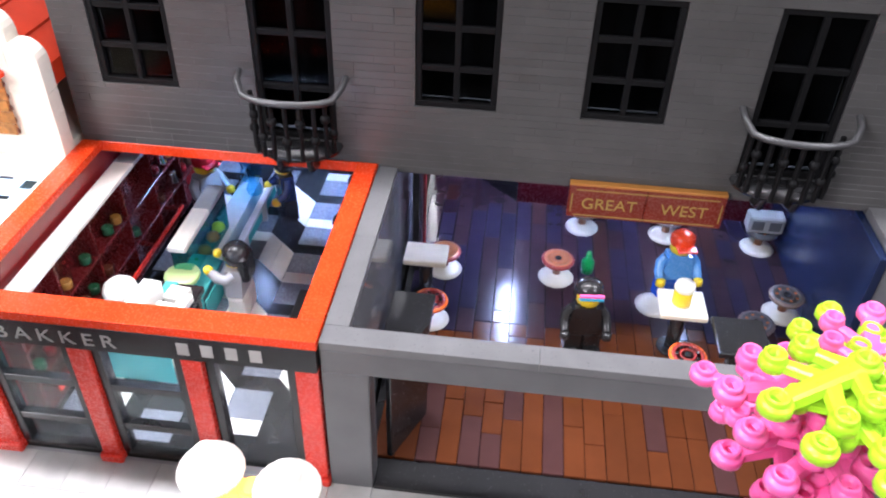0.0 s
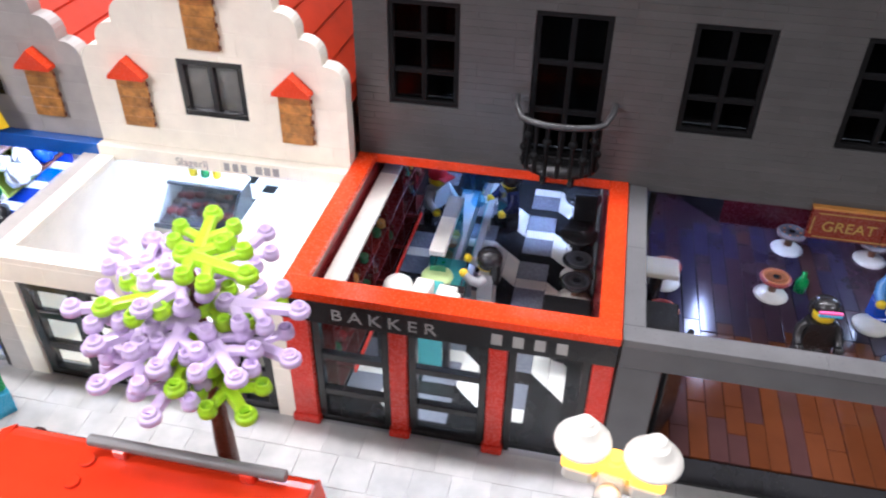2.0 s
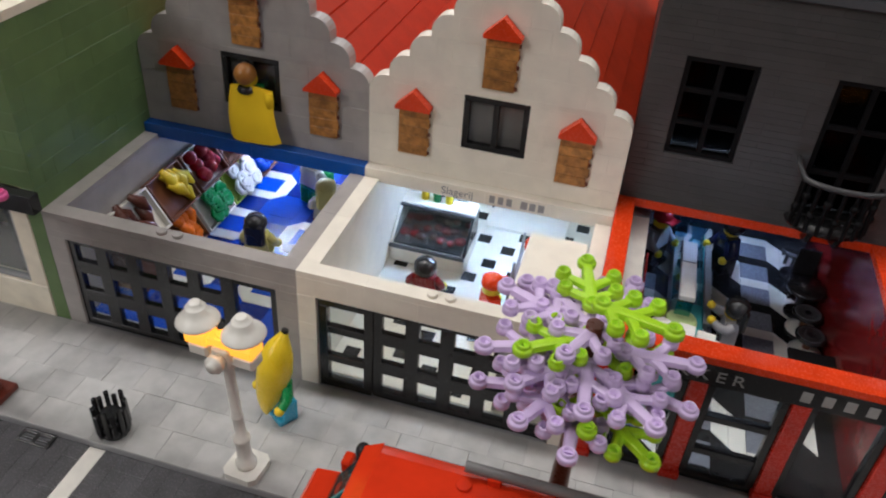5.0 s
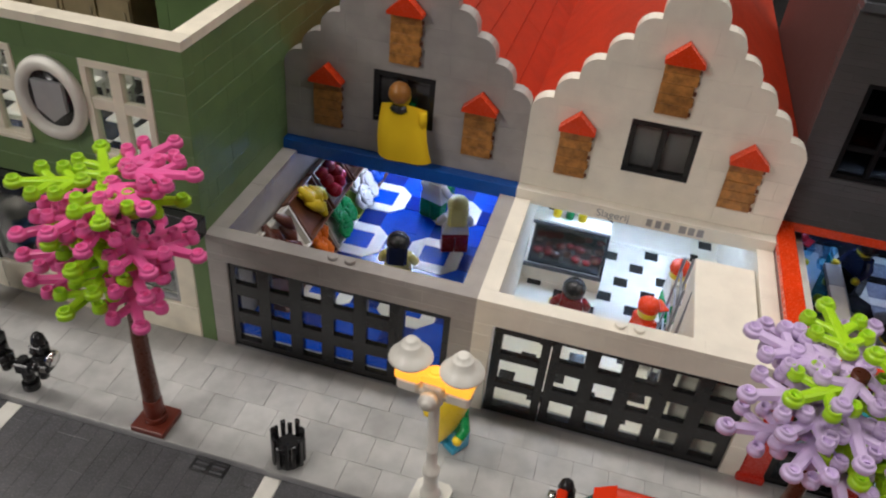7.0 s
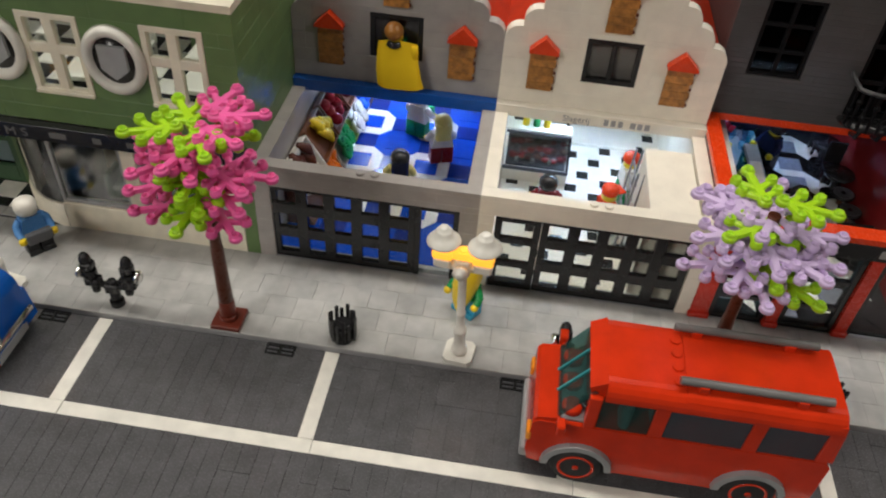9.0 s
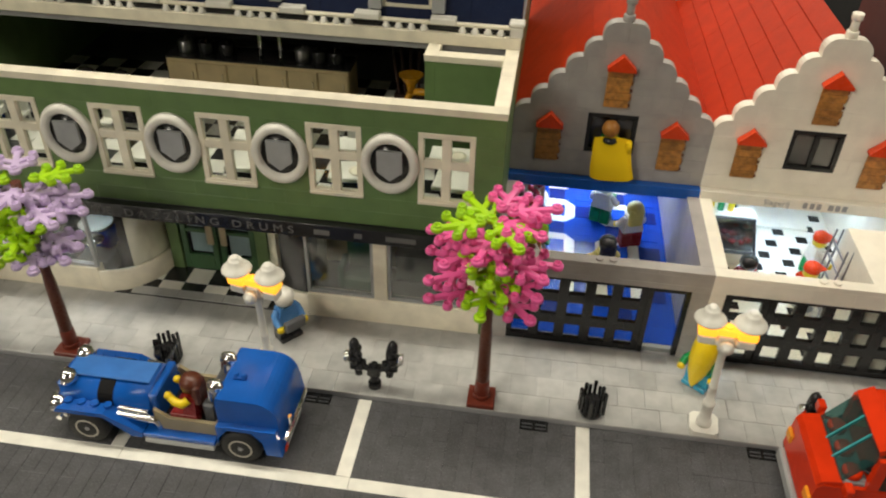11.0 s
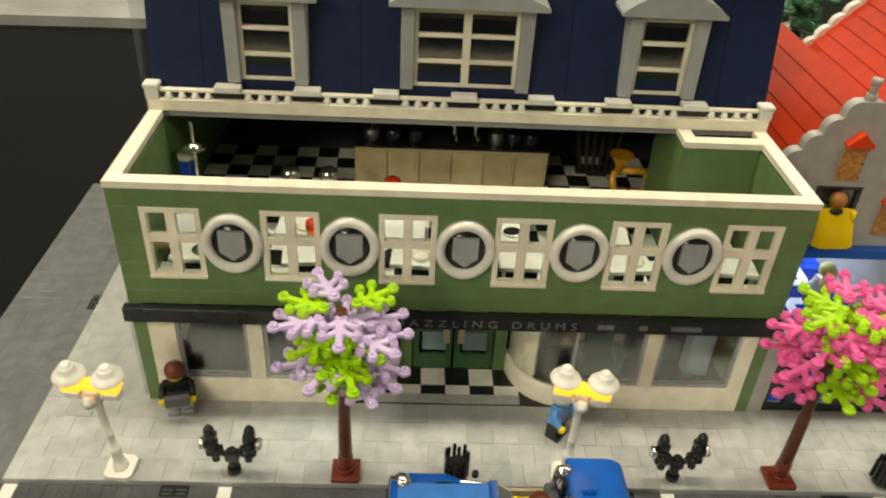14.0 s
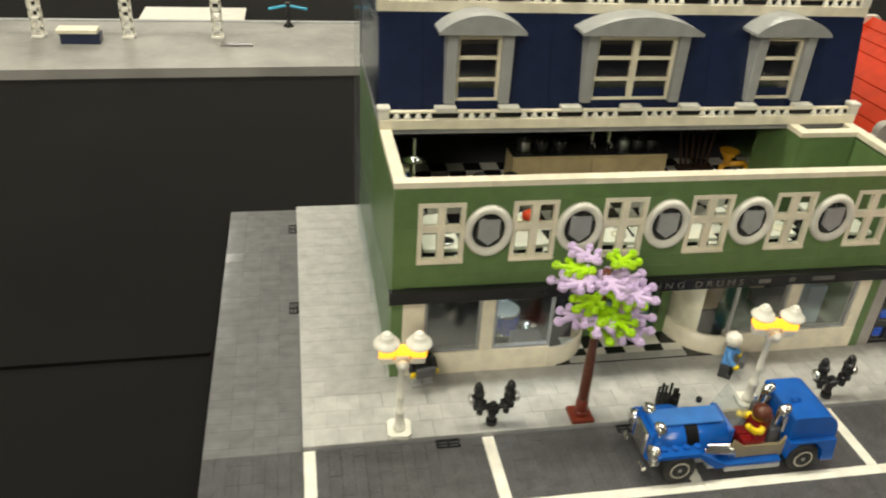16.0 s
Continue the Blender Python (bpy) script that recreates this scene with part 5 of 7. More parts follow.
for x in (-16, 16, 48):
    copy_thing(lamp, at(x, 1, PZ, {-16: 2.6, 16: 0.5, 48: 3.4}[x], {16: -2.2}.get(x, 0.0), {-16: -10, 16: -6, 48: -8}[x]) @ Matrix.Diagonal((1, 1, 1.05 if x == 48 else 1.0, 1)))


def twin_stand():
    ob = thing("twin_stand", "black twin-armed street stand with silver end discs", "street stand", group="black street stands")
    part("foot", Geo().cyl(0, 0, 0, 0.5, 0.5, 12).cyl(0, 0, 0.5, 1.3, 0.36, 12), BLACK, ob)
    part("hub", Geo().box(-0.5, 0.5, -0.4, 0.4, 1.3, 2.1, 0.1).cyl(0, 0, 2.1, 2.35, 0.3, 10), BLACK, ob)
    for s in (-1, 1):
        part("arm", Geo().tube([(s * 0.4, 0, 1.8), (s * 0.85, 0, 1.95), (s * 1.1, 0, 2.2)], 0.24, 8), BLACK, ob)
        g = Geo().box(s * 1.35 - 0.42, s * 1.35 + 0.42, -0.42, 0.42, 1.85, 2.5, 0.12).cyl(s * 1.15, -0.1, 1.3, 1.9, 0.3, 10).cyl(s * 1.35, 0, 2.5, 3.2, 0.5, 12).cyl(s * 1.35, 0, 3.2, 3.35, 0.3, 10)
        g.box(s * 1.33 - 0.42, s * 1.33 + 0.42, -0.4, 0.4, 3.3, 3.9, 0.12).lathe([(0.36, 3.85), (0.42, 4.05), (0.34, 4.4), (0.14, 4.66)], 10, (s * 1.4, 0, 0)).ball(s * 1.0, -0.32, 2.2, 0.3, 8).ball(s * 1.2, -0.35, 3.5, 0.22, 8).cyl(s * 0.8, 0, 2.1, 2.6, 0.24, 8)
        part("upright", g, BLACK, ob)
        part("disc", Geo().lathe([(0.3, 0.0), (0.48, s * 0.05), (0.48, s * 0.3), (0.4, s * 0.4), (0.02, s * 0.42)], 14, (s * 1.76, 0, 2.9), axis="x"), SILVER, ob, "silver disc")
    return ob


stand = twin_stand()
stand.matrix_world = at(-40, 1, PZ)
for x in (-8, 24):
    copy_thing(stand, at(x, 1, PZ, 0, 0, 3))


def litter_bin():
    ob = thing("litter_bin", "small round black slatted litter bin", "litter bin", group="black litter bins")
    part("base", Geo().cyl(0, 0, 0, 0.35, 0.75, 14).cyl(0, 0, 0.35, 0.6, 0.82, 14), BLACK, ob)
    for k in range(14):
        a = 2 * math.pi * (k + 0.5) / 14
        out = 0.8 / max(abs(math.sin(a)), abs(math.cos(a))) ** 0.6
        part("slat", Geo().box(-0.13, 0.13, -0.1, 0.1, 0.3, 2.05 + 0.3 * (k % 2), 0.04).move(Matrix.Translation((out * math.sin(a), out * math.cos(a), 0)) @ Matrix.Rotation(-a, 4, "Z")), BLACK, ob)
    part("hoop", Geo().lathe([(0.74, 0.95), (0.8, 1.0), (0.8, 1.15), (0.74, 1.2)], 18), BLACK, ob)
    part("core", Geo().cyl(0, 0, 0.6, 1.5, 0.6, 14), BLACK, ob)
    return ob


b0 = litter_bin()
b0.matrix_world = at(-24, 1, PZ)
for x in (8, 40):
    copy_thing(b0, at(x, 1, PZ, 0, 0, 30))


# ---- dolls: one plain mesh each ----
SKIN = YELLOW


def doll(x, y, z, rz, shirt, legs, hair, label, hat="hair", sit=False, hold=None, skin=None, reach=False, short=False, glove=None, sleeve=None):
    g = Geo()
    mats = [legs, shirt, skin or SKIN, hair, hold or BLACK, glove or skin or SKIN, sleeve or shirt]
    if sit:
        g.box(-0.98, -0.04, -1.4, 0.5, 0.0, 0.9, 0.06, 0).box(0.04, 0.98, -1.4, 0.5, 0.0, 0.9, 0.06, 0)
        z0 = 0.75
    elif short:
        g.box(-0.97, 0.97, -0.6, 0.5, 0.0, 0.9, 0.05, 0)
        z0 = 0.9
    else:
        for s in (-1, 1):
            g.box(min(s * 0.03, s * 0.97), max(s * 0.03, s * 0.97), -0.42, 0.5, 0.35, 1.35, 0.06, 0)
            g.box(min(s * 0.03, s * 0.97), max(s * 0.03, s * 0.97), -0.72, 0.5, 0.0, 0.4, 0.05, 0)
        g.box(-0.97, 0.97, -0.42, 0.45, 1.3, 1.6, 0.05, 0)
        z0 = 1.6
    g.add([(-0.97, -0.46, z0), (0.97, -0.46, z0), (0.97, 0.46, z0), (-0.97, 0.46, z0), (-0.66, -0.44, z0 + 1.6), (0.66, -0.44, z0 + 1.6), (0.66, 0.44, z0 + 1.6), (-0.66, 0.44, z0 + 1.6)],
          [[0, 1, 2, 3], [4, 5, 6, 7], [0, 1, 5, 4], [1, 2, 6, 5], [2, 3, 7, 6], [3, 0, 4, 7]], False, 1)
    for s in (-1, 1):
        if reach:
            g.tube([(s * 0.72, 0, z0 + 1.38), (s * 1.0, -0.3, z0 + 1.22), (s * 0.95, -0.8, z0 + 1.3), (s * 0.8, -1.2, z0 + 1.55)], [0.3, 0.32, 0.3, 0.26], 8, 6)
            g.ball(s * 0.76, -1.32, z0 + 1.66, 0.28, 8, 5)
            continue
        g.tube([(s * 0.72, 0, z0 + 1.38), (s * 1.02, -0.05, z0 + 1.0), (s * 1.12, -0.35, z0 + 0.55), (s * 1.1, -0.75, z0 + 0.3)], [0.28, 0.3, 0.28, 0.24], 8, 6)
        g.lathe([(0.16, -0.28), (0.28, -0.2), (0.28, 0.12), (0.16, 0.2)], 8, (s * 1.1, -0.92, z0 + 0.22), 5)
    g.cyl(0, 0, z0 + 1.6, z0 + 1.75, 0.32, 10, 2)
    g.lathe([(0.42, z0 + 1.75), (0.6, z0 + 1.85), (0.62, z0 + 2.5), (0.52, z0 + 2.66), (0.3, z0 + 2.7)], 14, (0, 0, 0), 2)
    t = z0 + 2.7
    if hat == "hair":
        g.lathe([(0.68, t - 0.75), (0.76, t - 0.45), (0.74, t - 0.05), (0.55, t + 0.22), (0.02, t + 0.32)], 14, (0, 0.1, 0), 3)
    elif hat == "long":
        g.lathe([(0.68, t - 0.75), (0.78, t - 0.4), (0.76, t - 0.05), (0.55, t + 0.24), (0.02, t + 0.34)], 14, (0, 0.1, 0), 3)
        g.box(-0.7, 0.7, 0.2, 0.85, t - 1.9, t - 0.1, 0.2, 3)
    elif hat == "cap":
        g.lathe([(0.66, t - 0.4), (0.7, t - 0.2), (0.66, t + 0.15), (0.4, t + 0.36), (0.02, t + 0.4)], 14, (0, 0, 0), 3)
        g.box(-0.55, 0.55, -1.15, -0.45, t - 0.32, t - 0.2, 0.05, 3)
    elif hat == "swept":
        g.lathe([(0.68, t - 0.3), (0.76, t - 0.1), (0.7, t + 0.15), (0.45, t + 0.36), (0.02, t + 0.42)], 14, (0, 0.08, 0), 3)
        g.box(-0.72, 0.72, 0.1, 0.8, t - 1.0, t, 0.2, 3)
    elif hat == "helmet":
        g.lathe([(0.72, t - 0.8), (0.82, t - 0.3), (0.75, t + 0.1), (0.5, t + 0.3), (0.02, t + 0.38)], 14, (0, 0.02, 0), 3)
    elif hat == "toque":
        g.lathe([(0.6, t - 0.3), (0.62, t + 0.2), (0.85, t + 0.45), (0.85, t + 0.75), (0.5, t + 0.95), (0.02, t + 0.98)], 14, (0, 0, 0), 3)
    if hold:
        g.box(-0.9, 0.9, -1.5, -1.0, z0 + 0.0, z0 + 0.9, 0.08, 4)
    return solo("toy_figure", g, mats, label, "toy figure", x, y, z, rz)


def banana_doll():
    """A doll in a banana suit."""
    g = Geo()
    for s in (-1, 1):
        g.box(min(s * 0.03, s * 0.95), max(s * 0.03, s * 0.95), -0.35, 0.55, 0.0, 1.5, 0.06, 0)
        g.box(min(s * 0.03, s * 0.95), max(s * 0.03, s * 0.95), -0.65, 0.55, 0.0, 0.4, 0.06, 0)
    g.box(-0.8, 0.8, -0.4, 0.5, 1.5, 3.0, 0.15, 2)
    pts = [(0, -0.95, 0.55), (0, -0.88, 1.0), (0, -0.7, 1.8), (0, -0.42, 2.8), (0, -0.18, 3.7), (0, 0.0, 4.5), (0, 0.22, 5.2), (0, 0.45, 5.7), (0, 0.55, 5.9)]
    g.tube(pts, [0.1, 0.36, 0.68, 0.92, 1.0, 0.92, 0.66, 0.34, 0.24], 12, 1)
    g.tube([(0, 0.55, 5.88), (0, 0.62, 6.1)], 0.2, 8, 3)
    for s in (-1, 1):
        g.tube([(s * 0.8, 0, 2.75), (s * 1.2, -0.2, 2.2), (s * 1.25, -0.6, 1.8)], 0.28, 8, 2)
        g.ball(s * 1.25, -0.75, 1.7, 0.3, 8, 1)
    return solo("toy_figure", g, [AZURE, YELLOW, BGREEN, BLACK], "toy figure in a yellow banana suit with blue legs", "toy figure", 16.0, 5.2, PZ, -35)


banana_doll()
doll(-45.3, 7.0, PZ, 12, BLACK, LGREY, BROWN_F, "black-clad toy figure with dark red hair on the pavement", "hair", hold=DGREY)
doll(-16.0, 5.3, PZ, 50, MBLUE, BLACK, WHITE, "blue-clad toy figure with white hat carrying a grey board", "helmet", hold=DGREY)


HAIRBROWN = plastic("hair_brown_plastic", (0.36, 0.15, 0.028), 0.28)


def caped_doll():
    """A doll leaning out of the loft window under a spread felt cape."""
    g = Geo()
    g.ball(7.9, 18.9, 14.32, 0.72, 14, 1)
    g.ball(7.98, 19.1, 13.95, 0.6, 14, 4)
    g.lathe([(0.5, 13.1), (0.66, 13.3), (0.5, 13.6)], 12, (7.95, 18.9, 0), 2)
    n, m = 15, 11
    verts = []
    for i in range(n):
        u = i / (n - 1)
        for j in range(m):
            v = j / (m - 1)
            a = (u - 0.5) * 2.1
            verts.append((8.2 + 1.7 * math.sin(a) * (1.0 + 0.22 * v) + 0.35 * v * v, 19.25 - 0.8 * math.cos(a) * (0.65 + 0.75 * v) - 0.3 * math.sin(2.6 * v) - 0.12 * v * math.sin(9 * u), 13.5 - 3.55 * v + 0.2 * math.cos(2 * a) * (1 - v) + 0.35 * v * max(0.0, u - 0.6)))
    g.add(verts, [[i * m + j, i * m + j + 1, (i + 1) * m + j + 1, (i + 1) * m + j] for i in range(n - 1) for j in range(m - 1)], True, 0)
    g.lathe([(0.26, 12.2), (0.3, 12.8), (0.26, 13.35)], 10, (9.5, 18.75, 0), 0)
    g.box(7.3, 8.7, 19.0, 20.6, 12.3, 13.4, 0.1, 3)
    return solo("toy_figure", g, [CAPE, HAIRBROWN, BLACK, BGREEN, YELLOW], "brown-haired toy figure with yellow felt cape leaning from a window", "toy figure", 0, 0, 0)


caped_doll()


# ---- vehicles ----
def wheel(car, x, y, z, r, w, rim_mat, side, spokes=0):
    t = part("tyre", Geo().lathe([(r * 0.56, -w / 2), (r * 0.9, -w / 2), (r, -w * 0.32), (r, w * 0.32), (r * 0.9, w / 2), (r * 0.56, w / 2)], 26, (x, y, z), axis="y"), RUBBER, car)
    o = side * w / 2
    if not spokes:
        part("rim", Geo().lathe([(r * 0.72, o * 0.9), (r * 0.7, o * 1.06), (r * 0.6, o * 1.06), (r * 0.56, o * 0.8), (r * 0.44, o * 0.75), (r * 0.4, o * 0.95), (r * 0.28, o * 0.95), (r * 0.24, o * 0.7), (r * 0.14, o * 0.7), (r * 0.12, o * 1.1), (0.02, o * 1.1)], 22, (x, y, z), axis="y"), rim_mat, t)
        return t
    part("rim", Geo().lathe([(r * 0.6, o * 0.9), (r * 0.58, o * 1.06), (r * 0.5, o * 1.06), (r * 0.46, o * 0.75)], 26, (x, y, z), axis="y"), rim_mat, t)
    part("hub", Geo().lathe([(r * 0.5, o * 0.6), (r * 0.28, o * 0.66), (r * 0.26, o * 0.95), (r * 0.13, o * 0.98), (r * 0.1, o * 1.1), (0.02, o * 1.1)], 18, (x, y, z), axis="y"), MGREY, t, "grey hub")
    for k in range(spokes):
        a = 2 * math.pi * k / spokes
        part("spoke", Geo().tube([(x + r * 0.2 * math.cos(a), y + o * 0.85, z + r * 0.2 * math.sin(a)), (x + r * 0.5 * math.cos(a), y + o * 0.9, z + r * 0.5 * math.sin(a))], 0.06, 5), rim_mat, t)
    return t


def roadster():
    c = thing("toy_roadster", "blue vintage open toy car with chrome lamps parked by the kerb", "toy car")
    Y0, Y1 = -6.6, -1.4
    part("chassis", Geo().box(-28.2, -12.6, Y0 + 0.9, Y1 - 0.9, 0.7, 1.3, 0.05).box(-23.6, -17.2, Y0 + 0.1, Y1 - 0.1, 0.75, 1.15, 0.05), LGREY, c)
    prof = []
    for k in range(19):
        a = math.pi * k / 18
        prof.append((-4.0 - 1.95 * math.cos(a), 2.75 + 1.65 * math.sin(a) ** 0.8))
    part("bonnet", Geo().prism([(-5.95, 1.5)] + prof + [(-2.05, 1.5)], -28.4, -22.0, "x", smooth=True), CBLUE, c)
    part("bonnet_top", Geo().box(-28.2, -22.2, -4.95, -3.05, 4.36, 4.52, 0.05), MBLUE_B, c)
    part("strap", Geo().prism([(y * 1.02 + 0.08, z * 1.012) for y, z in prof] + [(-2.0, 2.3), (-6.0, 2.3)], -25.7, -24.6, "x"), FBLACK, c, "black bonnet strap")
    part("grille", Geo().box(-28.85, -28.4, -5.1, -2.9, 1.5, 3.9, 0.2), SILVER, c, "chrome radiator grille")
    part("radiator_shell", Geo().box(-28.7, -28.2, -5.6, -2.4, 1.3, 4.1, 0.2), CBLUE, c)
    for y in (-6.1, -1.9):
        h = part("headlight", Geo().lathe([(0.2, 0.85), (0.6, 0.6), (0.74, 0.0), (0.6, -0.14), (0.02, -0.22)], 18, (-28.7, y, 2.75), axis="x"), SILVER, c, "chrome headlight")
        part("mount", Geo().tube([(-28.3, y, 2.2), (-28.3, y, 1.5)], 0.2, 8), SILVER, h)
        part("headlight", Geo().lathe([(0.2, 0.8), (0.58, 0.5), (0.68, 0.0), (0.54, -0.12), (0.02, -0.18)], 18, (-28.1, y * 0.55 - 1.8, 4.3), axis="x"), SILVER, c, "chrome headlight")
        part("bumper_bar", Geo().tube([(-29.0, y, 1.0), (-29.0, y * 0.6 - 1.6, 0.9)], 0.2, 8), SILVER, c)
    for y0, y1, wy, sd in ((Y0 - 0.35, Y0 + 1.2, Y0 + 0.15, -1), (Y1 - 1.2, Y1 + 0.35, Y1 - 0.15, 1)):
        part("front_wing", Geo().prism([(-28.4, 2.85), (-28.2, 3.05), (-24.9, 3.05), (-22.4, 1.6), (-22.4, 1.2), (-23.2, 1.2), (-25.0, 2.7), (-28.4, 2.7)], y0, y1), CBLUE, c)
        st = Geo()
        for k in range(4):
            st.stud(-27.7 + 0.95 * k, (y0 + y1) / 2, 3.05, n=8)
        part("studs", st, CBLUE, c)
        part("sill", Geo().box(-22.3, -17.4, y0 + 0.02 if sd < 0 else y1 - 0.4, y0 + 0.4 if sd < 0 else y1 - 0.02, 0.72, 1.13, 0.04), LGREY, c, "light grey sill")
        part("running_board", Geo().box(-22.4, -17.3, y0 + 0.1, y1 - 0.1, 1.15, 1.5, 0.05), CBLUE, c)
        part("exhaust", Geo().tube([(-24.2, (y0 + y1) / 2, 2.5), (-21.6, (y0 + y1) / 2, 2.35)], 0.34, 10).tube([(-24.0, (y0 + y1) / 2, 3.1), (-22.0, (y0 + y1) / 2, 2.9)], 0.22, 8).tube([(-21.6, (y0 + y1) / 2, 2.35), (-21.4, (y0 + y1) / 2, 1.6)], 0.24, 8), SILVER, c, "chrome exhaust pipe")
        for x in (-26.35, -15.45):
            wheel(c, x, wy, 1.42, 1.42, 1.1, TANRIM, sd, 12)
        part("side_panel", Geo().prism([(-21.6, 3.3), (-20.6, 2.6), (-17.4, 2.6), (-17.0, 3.3), (-17.0, 1.5), (-21.6, 1.5)], y0 + 0.75 if sd < 0 else y1 - 1.0, y0 + 1.0 if sd < 0 else y1 - 0.75), TAN_D, c, "tan door side")
        part("rear_arch", Geo().prism([(-17.0, 1.5), (-17.0, 3.2), (-16.2, 3.3), (-12.9, 3.3), (-12.6, 1.0), (-13.7, 1.0), (-13.9, 2.2), (-14.6, 3.0), (-16.2, 3.0), (-16.9, 2.2)], y0 + 0.05, y1 - 0.05), CBLUE, c)
    part("cockpit_floor", Geo().box(-22.0, -16.8, Y0 + 0.9, Y1 - 0.9, 1.3, 1.7, 0.04), BLACK, c, "black cockpit floor")
    part("seat", Geo().box(-18.3, -17.4, -5.75, -2.25, 1.7, 3.9, 0.15).box(-20.0, -18.4, -5.75, -2.25, 1.7, 2.0, 0.1), DGREY, c, "dark grey seat")
    part("windscreen", Geo().prism([(-22.0, 4.1), (-21.0, 6.1), (-20.9, 6.1), (-21.85, 4.1)], -5.7, -2.3), ACRYLIC, c, "clear windscreen").visible_shadow = False
    part("dashboard", Geo().box(-22.1, -21.5, -5.7, -2.3, 1.6, 4.1, 0.1), CBLUE, c)
    for y in (-5.3, -2.7):
        part("roll_hoop", Geo().tube([(-16.9, y, 3.3), (-16.9, y, 5.2), (-17.1, y + 0.0, 5.7), (-17.5, y, 5.6), (-17.6, y, 5.2)], 0.34, 12).ball(-17.3, y, 5.35, 0.52, 14).tube([(-17.0, y, 3.2), (-17.9, y, 3.6), (-17.7, y, 5.2)], 0.22, 10), SILVER, c, "chrome horn behind the seats")
    body = [(-16.95, 2.9), (-16.95, 5.3), (-16.8, 5.45), (-14.3, 5.45)] + [(-14.3 + 1.5 * math.sin(a), 3.85 + 1.6 * math.cos(a)) for a in [math.pi / 2 * q / 8 for q in range(1, 9)]] + [(-12.75, 1.3), (-13.6, 1.2), (-13.9, 2.9)]
    part("boot", Geo().prism(body, Y0 + 0.15, Y1 - 0.15), CBLUE, c)
    part("boot_handle", Geo().box(-16.3, -15.4, -4.6, -4.2, 5.45, 5.7, 0.06).cyl(-16.1, -4.4, 5.45, 5.9, 0.18, 8).cyl(-15.6, -4.4, 5.45, 5.9, 0.18, 8), CBLUE, c)
    part("rear_bumper", Geo().tube([(-12.55, Y0 + 0.3, 2.0), (-12.45, Y0 + 0.8, 2.2), (-12.45, Y1 - 0.8, 2.2), (-12.55, Y1 - 0.3, 2.0)], 0.24, 10).tube([(-12.5, -5.2, 2.0), (-12.5, -5.2, 3.3)], 0.2, 8), SILVER, c, "chrome rear bumper")
    part("tail_light", Geo().box(-12.5, -12.55, Y0 + 0.2, Y0 + 0.7, 1.0, 1.4, 0.05), RED, c, "red tail light")
    part("mirror", Geo().cyl(-23.0, -2.0, 4.0, 4.4, 0.25, 8), BLACK, c)
    doll(-19.2, -5.0, 2.0, -90, DRED, DRED, BROWN, "brown-haired toy driver seated in the blue car", "long", sit=True, reach=True, sleeve=YELLOW)
    return c


CBLUE = plastic("car_blue_plastic", (0.007, 0.098, 0.44), 0.2)
# lighter blue panel, brightened further by the light put into its colour
MBLUE_B = plastic("lit_bonnet_blue_plastic", (0.045, 0.17, 0.50), 0.12)
TANRIM = plastic("wheel_grey_plastic", (0.50, 0.47, 0.40), 0.3)
TAN_D = plastic("dark_tan_plastic", (0.35, 0.29, 0.17), 0.35)
roadster()


